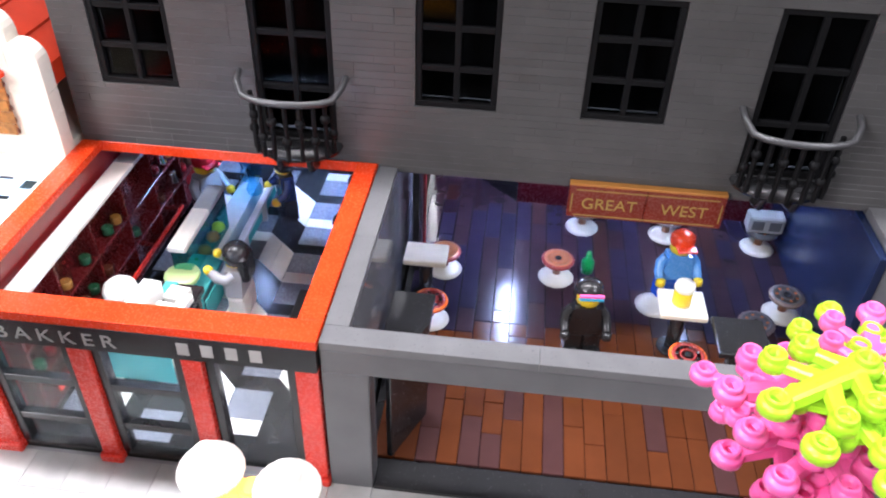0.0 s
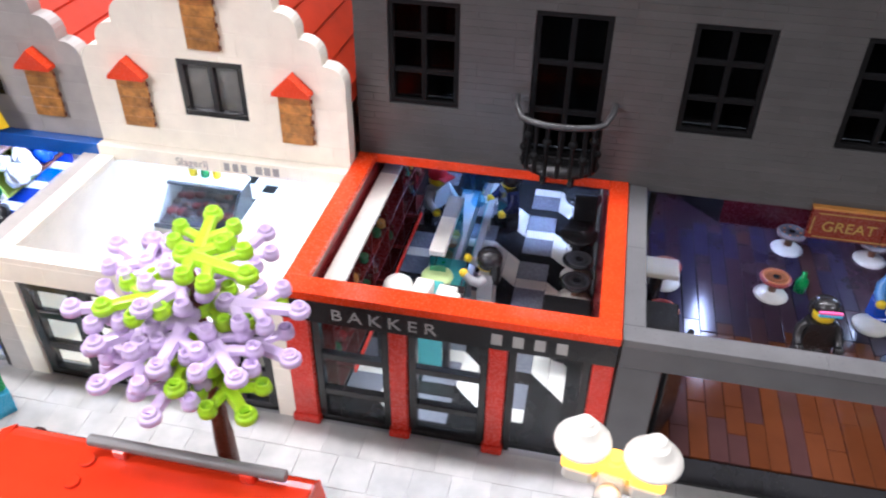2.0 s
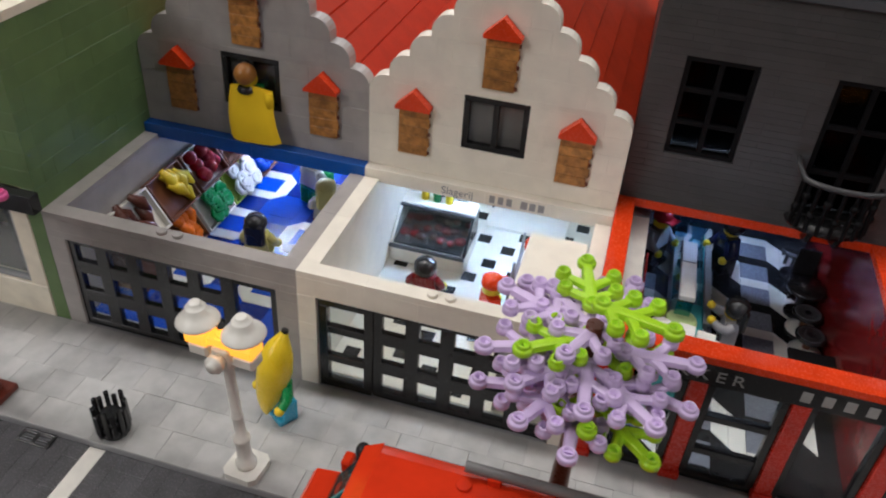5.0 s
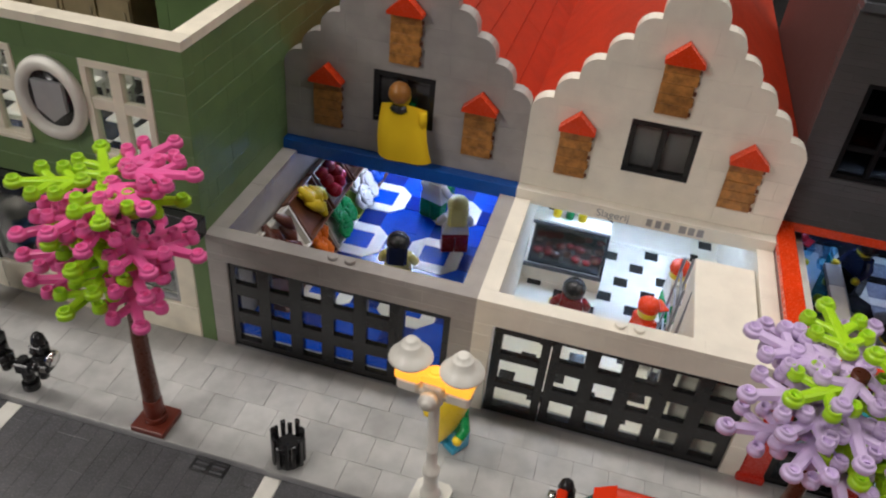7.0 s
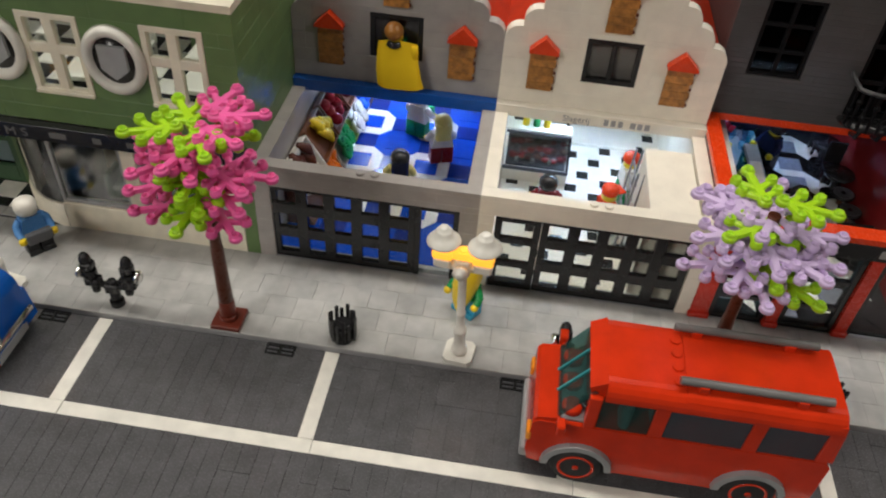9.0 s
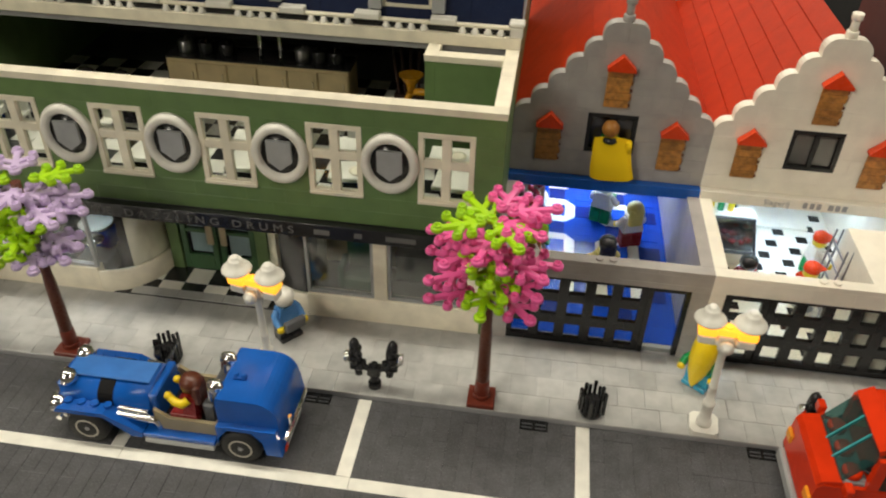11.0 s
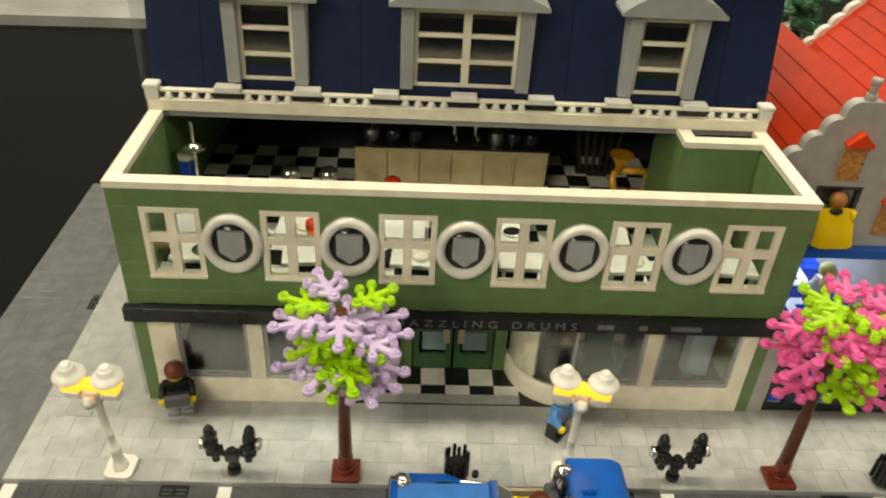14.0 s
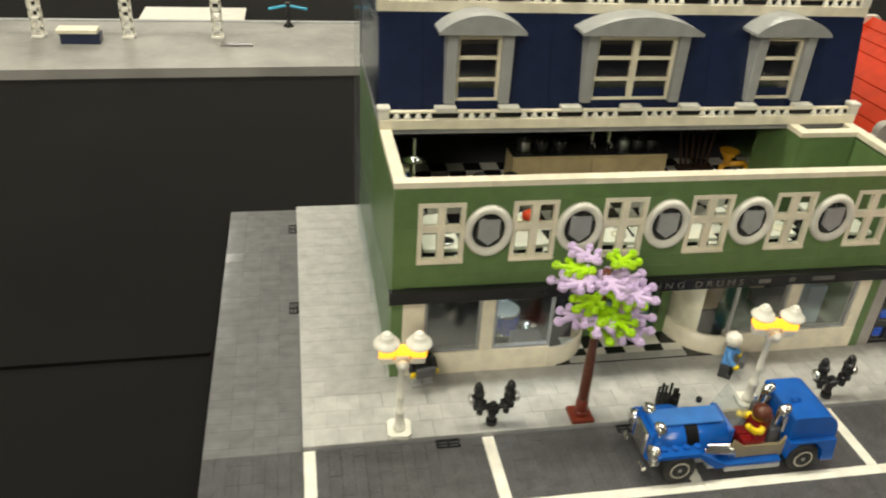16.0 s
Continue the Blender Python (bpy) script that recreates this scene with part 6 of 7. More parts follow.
def van():
    v = thing("toy_van", "red toy van with grey roof rails and tinted panes", "toy van", 0.25, 0.1)
    Y0, Y1, R = -6.8, -1.1, 8.6
    part("lower_body", Geo().prism([(20.75, 1.2), (20.5, 2.2), (20.65, 4.7), (21.0, 5.0), (36.9, 5.0), (37.2, 4.6), (37.2, 1.4), (36.9, 1.0), (25.5, 1.0), (25.3, 2.2), (24.6, 2.9), (22.8, 2.9), (22.0, 2.2), (21.8, 1.0)], Y0, Y1), VRED, v)
    part("bonnet", Geo().prism([(20.65, 4.9), (20.85, 5.2), (22.0, 5.35), (22.0, 4.9)], Y0 + 0.1, Y1 - 0.1), VRED, v)
    arc = [(0.0, 0.95), (0.05, 0.7), (0.17, 0.42), (0.38, 0.2), (0.65, 0.06), (0.95, 0.0)]
    roof = [(Y0 + u, R - w) for u, w in arc] + [(Y1 - u, R - w) for u, w in arc[::-1]] + [(Y1, R - 1.1), (Y0, R - 1.1)]
    part("roof", Geo().prism(roof, 24.2, 36.85, "x"), VRED, v)
    part("roof_panel", Geo().prism([(y * 0.995 - 0.02, z + 0.08) for y, z in roof[2:10]] + [(Y1 - 0.3, R - 0.6), (Y0 + 0.3, R - 0.6)], 28.4, 36.8, "x"), VRED, v)
    part("brow", Geo().prism([(23.3, R - 0.55), (24.2, R), (24.2, R - 1.1), (23.5, R - 1.1)], Y0 + 0.4, Y1 - 0.4), VRED, v)
    st = Geo()
    for k in range(4):
        st.stud(28.0, -5.6 + k * 1.0, R, n=10, r=0.32, h=0.16)
    part("roof_studs", st, VRED, v)
    for y in (Y0 + 0.05, Y1 - 0.05):
        for x0, x1 in ((23.4, 24.1), (27.0, 27.8), (32.2, 33.0), (36.2, 36.9)):
            part("pillar", Geo().box(x0, x1, y - 0.05 if y < -4 else y - 0.45, y + 0.45 if y < -4 else y + 0.05, 5.0, R - 1.0, 0.05), VRED, v)
    part("rear_wall", Geo().prism([(36.86, R - 0.4), (37.0, R - 1.2), (37.18, 5.01), (36.7, 5.01), (36.4, R - 1.2), (36.3, R - 0.6)], Y0 + 0.1, Y1 - 0.1), VRED, v)
    part("windscreen", Geo().prism([(21.9, 5.3), (23.6, R - 0.75), (23.8, R - 0.8), (22.1, 5.3)], Y0 + 0.3, Y1 - 0.3), SCREEN, v, "tinted teal windscreen").visible_shadow = False
    for y in (Y0 + 2.1, Y1 - 2.1):
        part("screen_rib", Geo().prism([(21.85, 5.35), (23.5, R - 0.8), (23.7, R - 0.8), (22.05, 5.35)], y - 0.06, y + 0.06), TEAL_S, v, "teal screen rib")
    for sy in (Y0 + 0.12, Y1 - 0.16):
        for x0, x1, mt in ((24.1, 27.0, SCREEN), (27.8, 32.2, GREYPANE), (33.0, 36.2, GREYPANE)):
            part("side_window", Geo().box(x0, x1, sy, sy + 0.04, 5.0, R - 1.0, 0.005), mt, v, "tinted side window").visible_shadow = False
    for y in (Y0 + 0.9, Y1 - 0.9):
        r = part("roof_rail", Geo().tube([(27.9, y, R + 0.55), (35.9, y, R + 0.55)], 0.24, 10), RAILGREY, v, "grey roof rail")
        for x in (29.2, 34.4):
            part("clip", Geo().box(x - 0.3, x + 0.3, y - 0.3, y + 0.3, R - 0.1, R + 0.5, 0.08), VRED, r, "red rail clip")
    for y, sd in ((Y0 + 0.25, -1), (Y1 - 0.25, 1)):
        for x in (23.6, 33.6):
            wheel(v, x, y, 1.55, 1.55, 1.3, VRED, sd)
            a = Geo()
            poly = [(x + 2.1 * math.cos(math.pi * k / 10), 1.4 + 2.0 * math.sin(math.pi * k / 10)) for k in range(11)] + [(x + 1.7 * math.cos(math.pi * k / 10), 1.4 + 1.6 * math.sin(math.pi * k / 10)) for k in range(10, -1, -1)]
            ya, yb = (Y0 - 0.35, Y0 + 0.4) if sd < 0 else (Y1 - 0.4, Y1 + 0.35)
            part("wheel_arch", a.prism(poly, ya, yb), LGREY, v, "light grey wheel arch")
        part("sill", Geo().box(25.6, 31.6, min(y, y - sd * 0.2), max(y, y - sd * 0.2) + 0.02, 0.8, 1.15, 0.03), LGREY, v)
        part("mirror", Geo().box(21.9, 22.4, (Y0 - 0.9) if sd < 0 else (Y1 + 0.1), (Y0 - 0.1) if sd < 0 else (Y1 + 0.9), 5.0, 5.8, 0.1).tube([(22.2, (Y0 + 0.1) if sd < 0 else (Y1 - 0.1), 5.2), (22.2, (Y0 - 0.5) if sd < 0 else (Y1 + 0.5), 5.3)], 0.15, 8), VRED, v)
        part("headlight", Geo().box(20.42, 20.75, y - 0.3 if sd < 0 else y - 0.7, y + 0.7 if sd < 0 else y + 0.3, 3.0, 3.8, 0.1), BORANGE_C, v, "orange front lamp")
    part("bumper", Geo().box(20.25, 20.85, Y0 + 0.2, Y1 - 0.2, 1.0, 1.9, 0.1), LGREY, v)
    part("dashboard", Geo().box(22.2, 23.6, Y0 + 0.3, Y1 - 0.3, 4.6, 5.25, 0.1), MGREY, v)
    for y in (-5.8, -4.0, -2.2):
        part("dash_block", Geo().lathe([(0.6, 0), (0.6, 0.35), (0.5, 0.45), (0.02, 0.45)], 14, (22.75, y, 5.25)), VRED, v)
        part("seat", Geo().box(24.3, 25.8, y - 0.72, y + 0.72, 4.1, 4.9, 0.15).box(25.4, 26.0, y - 0.72, y + 0.72, 4.8, 7.0, 0.2), MGREY, v)
    part("wheel_rim", Geo().lathe([(0.45, 0), (0.6, 0.06), (0.45, 0.12)], 12, (23.7, -5.6, 5.7)), BLACK, v, "black steering wheel")
    part("door_card", Geo().box(24.1, 27.0, Y1 - 0.5, Y1 - 0.25, 4.4, 5.6, 0.05), TAN, v, "tan inner door lining")
    part("partition", Geo().box(27.2, 27.5, Y0 + 0.5, Y1 - 0.5, 4.4, 7.3, 0.05), LGREY, v)
    part("cabin_floor", Geo().box(25.2, 36.2, Y0 + 0.3, Y1 - 0.3, 4.0, 4.4, 0.05), BLACK, v)
    return v


SCREEN = tinted("pale_teal_pane", (0.38, 0.52, 0.50), (0.10, 0.28, 0.27), 0.10)
RAILGREY = plastic("rail_grey_plastic", (0.17, 0.165, 0.16), 0.3)
TEAL_S = plastic("teal_rib_plastic", (0.06, 0.34, 0.36), 0.15)
VRED = plastic("van_red_plastic", (0.63, 0.034, 0.005), 0.16)
BORANGE_C = plastic("lamp_orange_plastic", (0.85, 0.30, 0.02), 0.2)
van()


# ---- grocer's stock ----
def crate(x, y, z, w, d, mat, stuff, kind_label, rz=0, tilt=0, kind="ball"):
    ob = thing("produce_crate", kind_label, "crate", group="crates in the grocer's shop")
    ob.matrix_world = at(x, y, z, 0, tilt, rz)
    part("tray", Geo().box(-w / 2, w / 2, -d / 2, d / 2, 0, 0.15, 0.03), mat, ob)
    part("rim", Geo().box(-w / 2, w / 2, -d / 2, -d / 2 + 0.15, 0.15, 0.7, 0.03).box(-w / 2, w / 2, d / 2 - 0.15, d / 2, 0.15, 0.7, 0.03).box(-w / 2, -w / 2 + 0.15, -d / 2 + 0.15, d / 2 - 0.15, 0.15, 0.7, 0.03).box(w / 2 - 0.15, w / 2, -d / 2 + 0.15, d / 2 - 0.15, 0.15, 0.7, 0.03), mat, ob)
    rnd = random.Random(int(10 * x + y))
    for k in range(8 if kind == "long" else 14):
        px, py, pz = rnd.uniform(-w / 2 + 0.55, w / 2 - 0.55), rnd.uniform(-d / 2 + 0.6, d / 2 - 0.6), rnd.uniform(0.4, 0.8)
        if kind == "ball":
            part("fruit", Geo().ball(px, py, pz, rnd.uniform(0.42, 0.55), 10), stuff, ob)
        elif kind == "long":
            a = rnd.uniform(-0.5, 0.7)
            dx, dy = 0.9 * math.cos(a), 0.9 * math.sin(a)
            part("fruit", Geo().tube([(px - dx, py - dy, pz), (px, py, pz + 0.22), (px + dx, py + dy, pz)], [0.2, 0.46, 0.16], 8), stuff, ob)
        else:
            part("leaf", Geo().lathe([(0.05, 0.0), (0.4, 0.3), (0.75, 0.7), (0.55, 0.85), (0.1, 0.3)], 7, (px, py, pz - 0.3)), stuff, ob)
    return ob


CRIMSON = plastic("crimson_plastic", (0.36, 0.012, 0.02), 0.2)
NOUGAT_D = plastic("crate_brown_plastic", (0.16, 0.06, 0.022), 0.3)
LIME_C = plastic("pale_lime_crate_plastic", (0.55, 0.72, 0.12), 0.3)
r = thing("produce_rack", "brown stepped rack sloping under the crates", "rack")
part("step", Geo().prism([(1.02, 0.8), (1.02, 6.1), (2.7, 3.55), (1.8, 3.2), (3.2, 0.8)], 11.6, 32.0), BROWN, r)
UP, LOW = (1.95, 5.0), (2.62, 2.05)
crate(UP[0], 13.4, UP[1], 3.1, 3.8, WHITE, BROWN, "white-rimmed crate of brown produce", -3, 57, "long")
crate(UP[0], 17.4, UP[1], 3.1, 3.8, NOUGAT_D, YELLOW, "brown crate heaped with yellow bananas", 0, 57, "long")
crate(UP[0], 21.5, UP[1], 3.1, 3.8, NOUGAT_D, CRIMSON, "brown crate of red apples", 0, 57, "ball")
crate(UP[0], 25.5, UP[1], 3.1, 3.8, NOUGAT_D, DRED, "brown crate of dark red plums", 0, 57, "ball")
crate(LOW[0], 16.9, LOW[1], 2.9, 3.6, NOUGAT_D, BORANGE, "brown crate of orange carrots", 0, 60, "long")
crate(LOW[0], 20.9, LOW[1], 2.9, 3.8, WHITE, BGREEN, "white crate of green lettuce", 0, 60, "leafy")
crate(LOW[0], 24.9, LOW[1], 2.9, 3.8, LIME_C, WHITE, "lime crate of white cauliflower", 0, 60, "leafy")
crate(LOW[0], 28.7, LOW[1], 2.9, 3.2, NOUGAT_D, BLUE, "brown crate of blue berries", 0, 60, "ball")
doll(9.0, 25.9, 0.8, 160, WHITE, BGREEN, WHITE, "toy grocer in white with a green apron", "hair", hold=BGREEN)
doll(11.6, 22.4, 0.8, 200, WHITE, DRED, BLOND, "blonde toy shopper in white", "long")
doll(9.0, 16.6, 0.8, 190, BLOND, BLACK, BLACK, "black-haired toy shopper in a pale top", "long")

# ---- butcher's fittings ----
CASEGLASS = clear("display_case_pane", (0.75, 0.78, 0.80), 0.03, 0.06)
c = thing("display_counter", "white butcher's counter with a glazed meat display", "counter", 0, 0, 0.8)
part("body", Geo().box(17.05, 22.6, 20.9, 25.0, 0, 1.35, 0.06), BWHITE, c)
part("top", Geo().box(17.05, 22.6, 23.5, 25.0, 3.26, 3.5, 0.04), BWHITE, c)
part("top_bar", Geo().box(17.05, 22.6, 23.25, 23.49, 3.2, 3.4, 0.03), DGREY, c)
part("back_board", Geo().box(17.25, 22.35, 24.8, 24.98, 1.5, 3.25, 0.02), MGREY, c)
part("glass_front", Geo().prism([(20.98, 1.5), (23.2, 3.24), (23.27, 3.18), (21.08, 1.45)], 17.26, 22.34, "x"), CASEGLASS, c, "sloping clear pane").visible_shadow = False
for x in (17.05, 22.4):
    part("case_end", Geo().prism([(20.95, 1.36), (23.25, 3.25), (24.79, 3.25), (24.79, 1.36)], x, x + 0.2, "x"), BLACK if x > 20 else BWHITE, c)
part("tray", Geo().prism([(21.2, 1.36), (21.2, 1.47), (24.7, 2.0), (24.7, 1.36)], 17.3, 22.3, "x"), DGREY, c)
part("front_bar", Geo().box(17.05, 22.6, 20.75, 20.9, 1.2, 1.55, 0.04), DGREY, c)
rnd = random.Random(5)
for k in range(21):
    x, y = 17.8 + 0.7 * (k % 7) + rnd.uniform(-0.15, 0.15), 22.0 + 0.95 * (k // 7) + rnd.uniform(-0.2, 0.2)
    part("meat", Geo().ball(x, y, 1.75 + 0.15 * (y - 21.2), rnd.uniform(0.32, 0.5), 8, 0, 0.6), (DRED, BROWN_R, DRED, DRED, BROWN)[(3 * k) % 5], c, "red meat joint")
for k in range(6):
    part("price_card", Geo().box(18 + 0.7 * k, 18.3 + 0.7 * k, 21.6 + 0.9 * (k % 2), 21.65 + 0.9 * (k % 2), 1.5, 1.95 + 0.15 * (k % 2), 0.01), LGREY, c)
doll(20.9, 16.9, 0.8, 185, DRED, BLACK, BLACK, "small black-haired toy customer in red at the meat counter", "hair", short=True)
doll(25.6, 15.7, 0.8, 120, RED, LGREY, RED, "toy customer with a red cap", "cap")
doll(27.4, 20.4, 0.8, 100, WHITE, BGREEN, RED, "toy butcher in white with a red cap", "cap")
r = thing("folded_steps", "grey metal folding steps leaning by the white block", "steps", 27.0, 15.6, 0.8)
for dx in (-0.35, 0.15):
    part("stile", Geo().tube([(dx, -1.6, 0), (dx + 0.35, -1.6, 7.2)], 0.09, 6).tube([(dx, 1.6, 0), (dx + 0.35, 1.6, 7.2)], 0.09, 6), STEEL, r)
for k in range(5):
    part("rung", Geo().tube([(-0.2 + 0.06 * k, -1.6, 0.9 + 1.3 * k), (-0.2 + 0.06 * k, 1.6, 0.9 + 1.3 * k)], 0.09, 6), STEEL, r)
for k in range(3):
    solo("jar", Geo().cyl(0, 0, 0, 0.9, 0.3, 10), BGREEN if k % 2 else YELLOW, "small coloured jar on the white counter top", "jar", 18.6 + 0.9 * k, 24.4, 4.3, group="jars on the counter")

# ---- bakery fittings ----
TEAL_T = tinted("bright_teal_clear_plastic", (0.45, 0.88, 0.86), (0.16, 0.66, 0.64), 0.6)
AZURE_T = clear("pale_blue_clear_plastic", (0.45, 0.75, 0.9))
LIME_P = plastic("pale_lime_plastic", (0.55, 0.7, 0.3), 0.3)
SHELFRED = plastic("dark_shelf_red_plastic", (0.085, 0.008, 0.008), 0.25)
s = thing("bread_shelf", "tall dark red shelf with full compartments under a white top board", "shelf", 0, 0, 0.7)
part("back", Geo().box(32.92, 33.0, 9.6, 30, 0, 7.1, 0.02), SHELFRED, s)
part("top", Geo().box(33.12, 34.25, 9.6, 21.7, 7.1, 7.35, 0.03), WHITE, s, "white top board")
# same white board under the overhang, its shade given as grey
part("top", Geo().box(33.12, 34.25, 21.72, 30, 7.1, 7.35, 0.03), LGREY, s, "shaded rear of the white top board, coloured light grey")
for z in (0.4, 2.4, 4.4):
    part("board", Geo().box(33.02, 34.0, 9.6, 30, z, z + 0.2, 0.03), SHELFRED, s)
part("lip", Geo().box(34.85, 35.0, 9.6, 25, 2.2, 2.5, 0.03), DRED_R, s, "red front rail")
for k in range(5):
    part("bracket", Geo().box(33.9, 34.85, 9.8 + 3.7 * k, 10.0 + 3.7 * k, 2.2, 2.45, 0.03), SHELFRED, s)
for k in range(6):
    part("divider", Geo().box(33.02, 33.9, 9.6 + 3.6 * k, 9.8 + 3.6 * k, 0.6, 7.1, 0.03), SHELFRED, s)
rnd = random.Random(4)
for k in range(6):
    for z in (2.6, 4.6):
        for d in (0.7, 1.7, 2.7):
            y = 9.8 + 3.6 * k + d
            kind = rnd.choice((0, 0, 0, 1, 2, 3, 3))
            if kind == 3:
                continue
            if kind == 0:
                j = thing("glass_jar", "small clear jar with gold sweets on the red shelf", "jar", 33.6, y, 0.7 + z, group="jars on the bakery shelf")
                part("jar", Geo().lathe([(0.35, 0), (0.4, 0.1), (0.4, 0.9), (0.25, 1.1), (0.25, 1.3), (0.02, 1.32)], 10), GLASS, j)
                part("sweets", Geo().cyl(0, 0, 0.06, 0.5, 0.3, 8), rnd.choice((BROWN, NOUGAT, DGREEN, DRED)), j)
            elif kind == 1:
                solo("bread_loaf", Geo().lathe([(0.05, 0), (0.4, 0.08), (0.5, 0.35), (0.3, 0.6), (0.02, 0.66)], 10, sx=0.9, sy=1.1), BROWN, "brown bread loaf on the red shelf", "bread", 33.6, y, 0.7 + z, group="loaves on the bakery shelf")
            else:
                solo("jug", Geo().lathe([(0.3, 0), (0.42, 0.3), (0.3, 0.8), (0.36, 1.0), (0.02, 1.0)], 10), SILVER, "small silver jug on the red shelf", "jug", 33.6, y, 0.7 + z, group="jugs on the bakery shelf")
c = thing("bakery_counter", "long bakery counter with teal clear panels and white blocks on top", "counter", 0, 0, 0.7)
part("body", Geo().box(36.9, 38.2, 17.4, 30.5, 0, 1.3, 0.05), LGREY, c)
part("teal_panel", Geo().box(38.95, 39.05, 17.4, 30.5, 0.1, 1.55, 0.02), TEAL_T, c, "teal clear front panel")
part("teal_top", Geo().box(37.0, 38.9, 17.4, 20.9, 1.75, 2.0, 0.04), TEAL_T, c, "teal clear ledge")
part("teal_end", Geo().box(37.0, 38.9, 17.3, 17.4, 0.1, 1.74, 0.02), TEAL_T, c, "teal clear end panel")
part("glass_case", Geo().box(36.95, 37.95, 18.6, 24.5, 1.4, 4.0, 0.03), TEAL, c, "clear display case").visible_shadow = False
part("block", Geo().box(36.95, 37.95, 18.3, 22.1, 4.02, 4.4, 0.05), WHITE, c, "long white block")
part("block", Geo().box(36.95, 37.95, 22.12, 24.6, 4.02, 4.4, 0.05), LGREY, c, "grey end block")
part("rail", Geo().box(39.06, 39.5, 19.4, 31, 1.55, 1.8, 0.04), LGREY, c, "pale counter rail")
for y in (19.6, 23.4, 27.2, 30.6):
    part("rail_post", Geo().box(39.1, 39.4, y, y + 0.3, 0, 1.55, 0.03), LGREY, c)
for y, m in ((23.0, BORANGE), (20.4, BGREEN), (21.6, NOUGAT), (24.0, YELLOW)):
    solo("pastry", Geo().lathe([(0.25, 0), (0.42, 0.2), (0.35, 0.5), (0.02, 0.62)], 10), m, "small coloured pastry in the clear case", "pastry", 37.45, y, 2.12, group="pastries in the case")
solo("cake", Geo().lathe([(0.3, 0), (0.9, 0.25), (1.0, 0.45), (0.95, 0.6), (0.7, 0.62), (0.02, 0.66)], 18), LIME_P, "pale green round cake on the teal ledge", "cake", 37.5, 18.3, 2.72)
for x, y, z in ((38.3, 28.6, 2.0), (37.3, 30.2, 2.0)):
    solo("crystal_vase", Geo().lathe([(0.45, 0), (0.55, 0.4), (0.35, 0.9), (0.6, 1.7), (0.75, 2.6), (0.5, 3.2), (0.02, 3.4)], 7, smooth=False), AZURE_T, "clear pale blue faceted vase on the counter", "vase", x, y, z, group="vases on the bakery counter")
solo("flour_bag", Geo().lathe([(0.5, 0), (0.8, 0.2), (0.9, 0.6), (0.8, 1.0), (0.45, 1.3), (0.02, 1.42)], 14), WHITE, "bulging white flour bag", "bag", 36.0, 14.7, 4.3)
t = thing("work_table", "dark work table with white boxes", "table", 0, 0, 0.7)
part("tabletop", Geo().box(35.0, 39.6, 12.6, 16.4, 3.2, 3.6, 0.05), BLACK, t)
for x in (35.2, 39.0):
    for y in (12.8, 15.8):
        part("leg", Geo().box(x, x + 0.4, y, y + 0.4, 0, 3.2, 0.04), BLACK, t)
part("teal_panel", Geo().box(35.5, 39.0, 12.62, 12.72, 0.1, 3.2, 0.02), TEAL_T, t, "teal clear front panel")
part("teal_edge", Geo().box(37.6, 38.3, 15.2, 16.3, 3.6, 3.8, 0.04), TEAL_T, t, "teal clear block")
for x, y, w, d, h in ((37.4, 14.3, 0.5, 1.0, 1.1), (38.7, 15.2, 0.55, 0.5, 0.5), (38.6, 13.6, 0.5, 0.6, 0.7), (39.2, 14.6, 0.3, 0.6, 0.45)):
    solo("bread_box", Geo().box(-w, w, -d, d, 0, h, 0.06), WHITE, "small white bread box on the table", "box", x, y, 4.3, -6, group="boxes on the bakery table")
doll(35.5, 27.6, 0.7, 60, LGREY, BLACK, CRIMSON, "toy baker in grey with a dark red cap", "cap")
doll(40.5, 28.4, 0.7, 300, NAVY, BLACK, BLACK, "dark-haired toy customer in dark blue with pale sleeves", "hair")
doll(40.5, 18.8, 0.7, 270, MGREY, WHITE, BLACK, "black-haired toy customer in grey with both arms stretched out", "long", reach=True)
t = thing("side_table", "black square table in the bakery", "table", 45.6, 15.8, 0.75)
part("tabletop", Geo().box(-1.5, 1.3, -1.6, 2.6, 1.9, 2.2, 0.06), FBLACK, t)
part("stem", Geo().cyl(0, 0, 0.2, 1.9, 0.4, 12), BLACK, t)
part("foot", Geo().cyl(0, 0, 0, 0.2, 0.9, 14), BLACK, t)
for y in (25.0, 29.6):
    t = thing("round_table", "black round table in the dark corner of the bakery", "table", 45.7, y, 0.75, group="round tables in the bakery")
    part("tabletop", Geo().lathe([(0.3, 2.0), (1.25, 2.1), (1.3, 2.3), (1.2, 2.4), (0.02, 2.4)], 20), BLACK, t)
    part("stem", Geo().cyl(0, 0, 0.2, 2.05, 0.35, 12), BLACK, t)
    part("foot", Geo().cyl(0, 0, 0, 0.2, 0.9, 14), BLACK, t)
for y in (27.2, 31.6):
    ch = thing("cafe_chair", "black chair in the dark corner of the bakery", "chair", 45.9, y, 0.75, group="chairs in the bakery")
    part("seat", Geo().box(-0.8, 0.8, -0.8, 0.8, 1.2, 1.5, 0.08), BLACK, ch)
    part("backrest", Geo().box(-0.8, 0.8, 0.55, 0.8, 1.5, 3.6, 0.1), BLACK, ch)
    for sx in (-0.6, 0.6):
        for sy in (-0.6, 0.6):
            part("leg", Geo().box(sx - 0.12, sx + 0.12, sy - 0.12, sy + 0.12, 0, 1.2, 0.03), BLACK, ch)


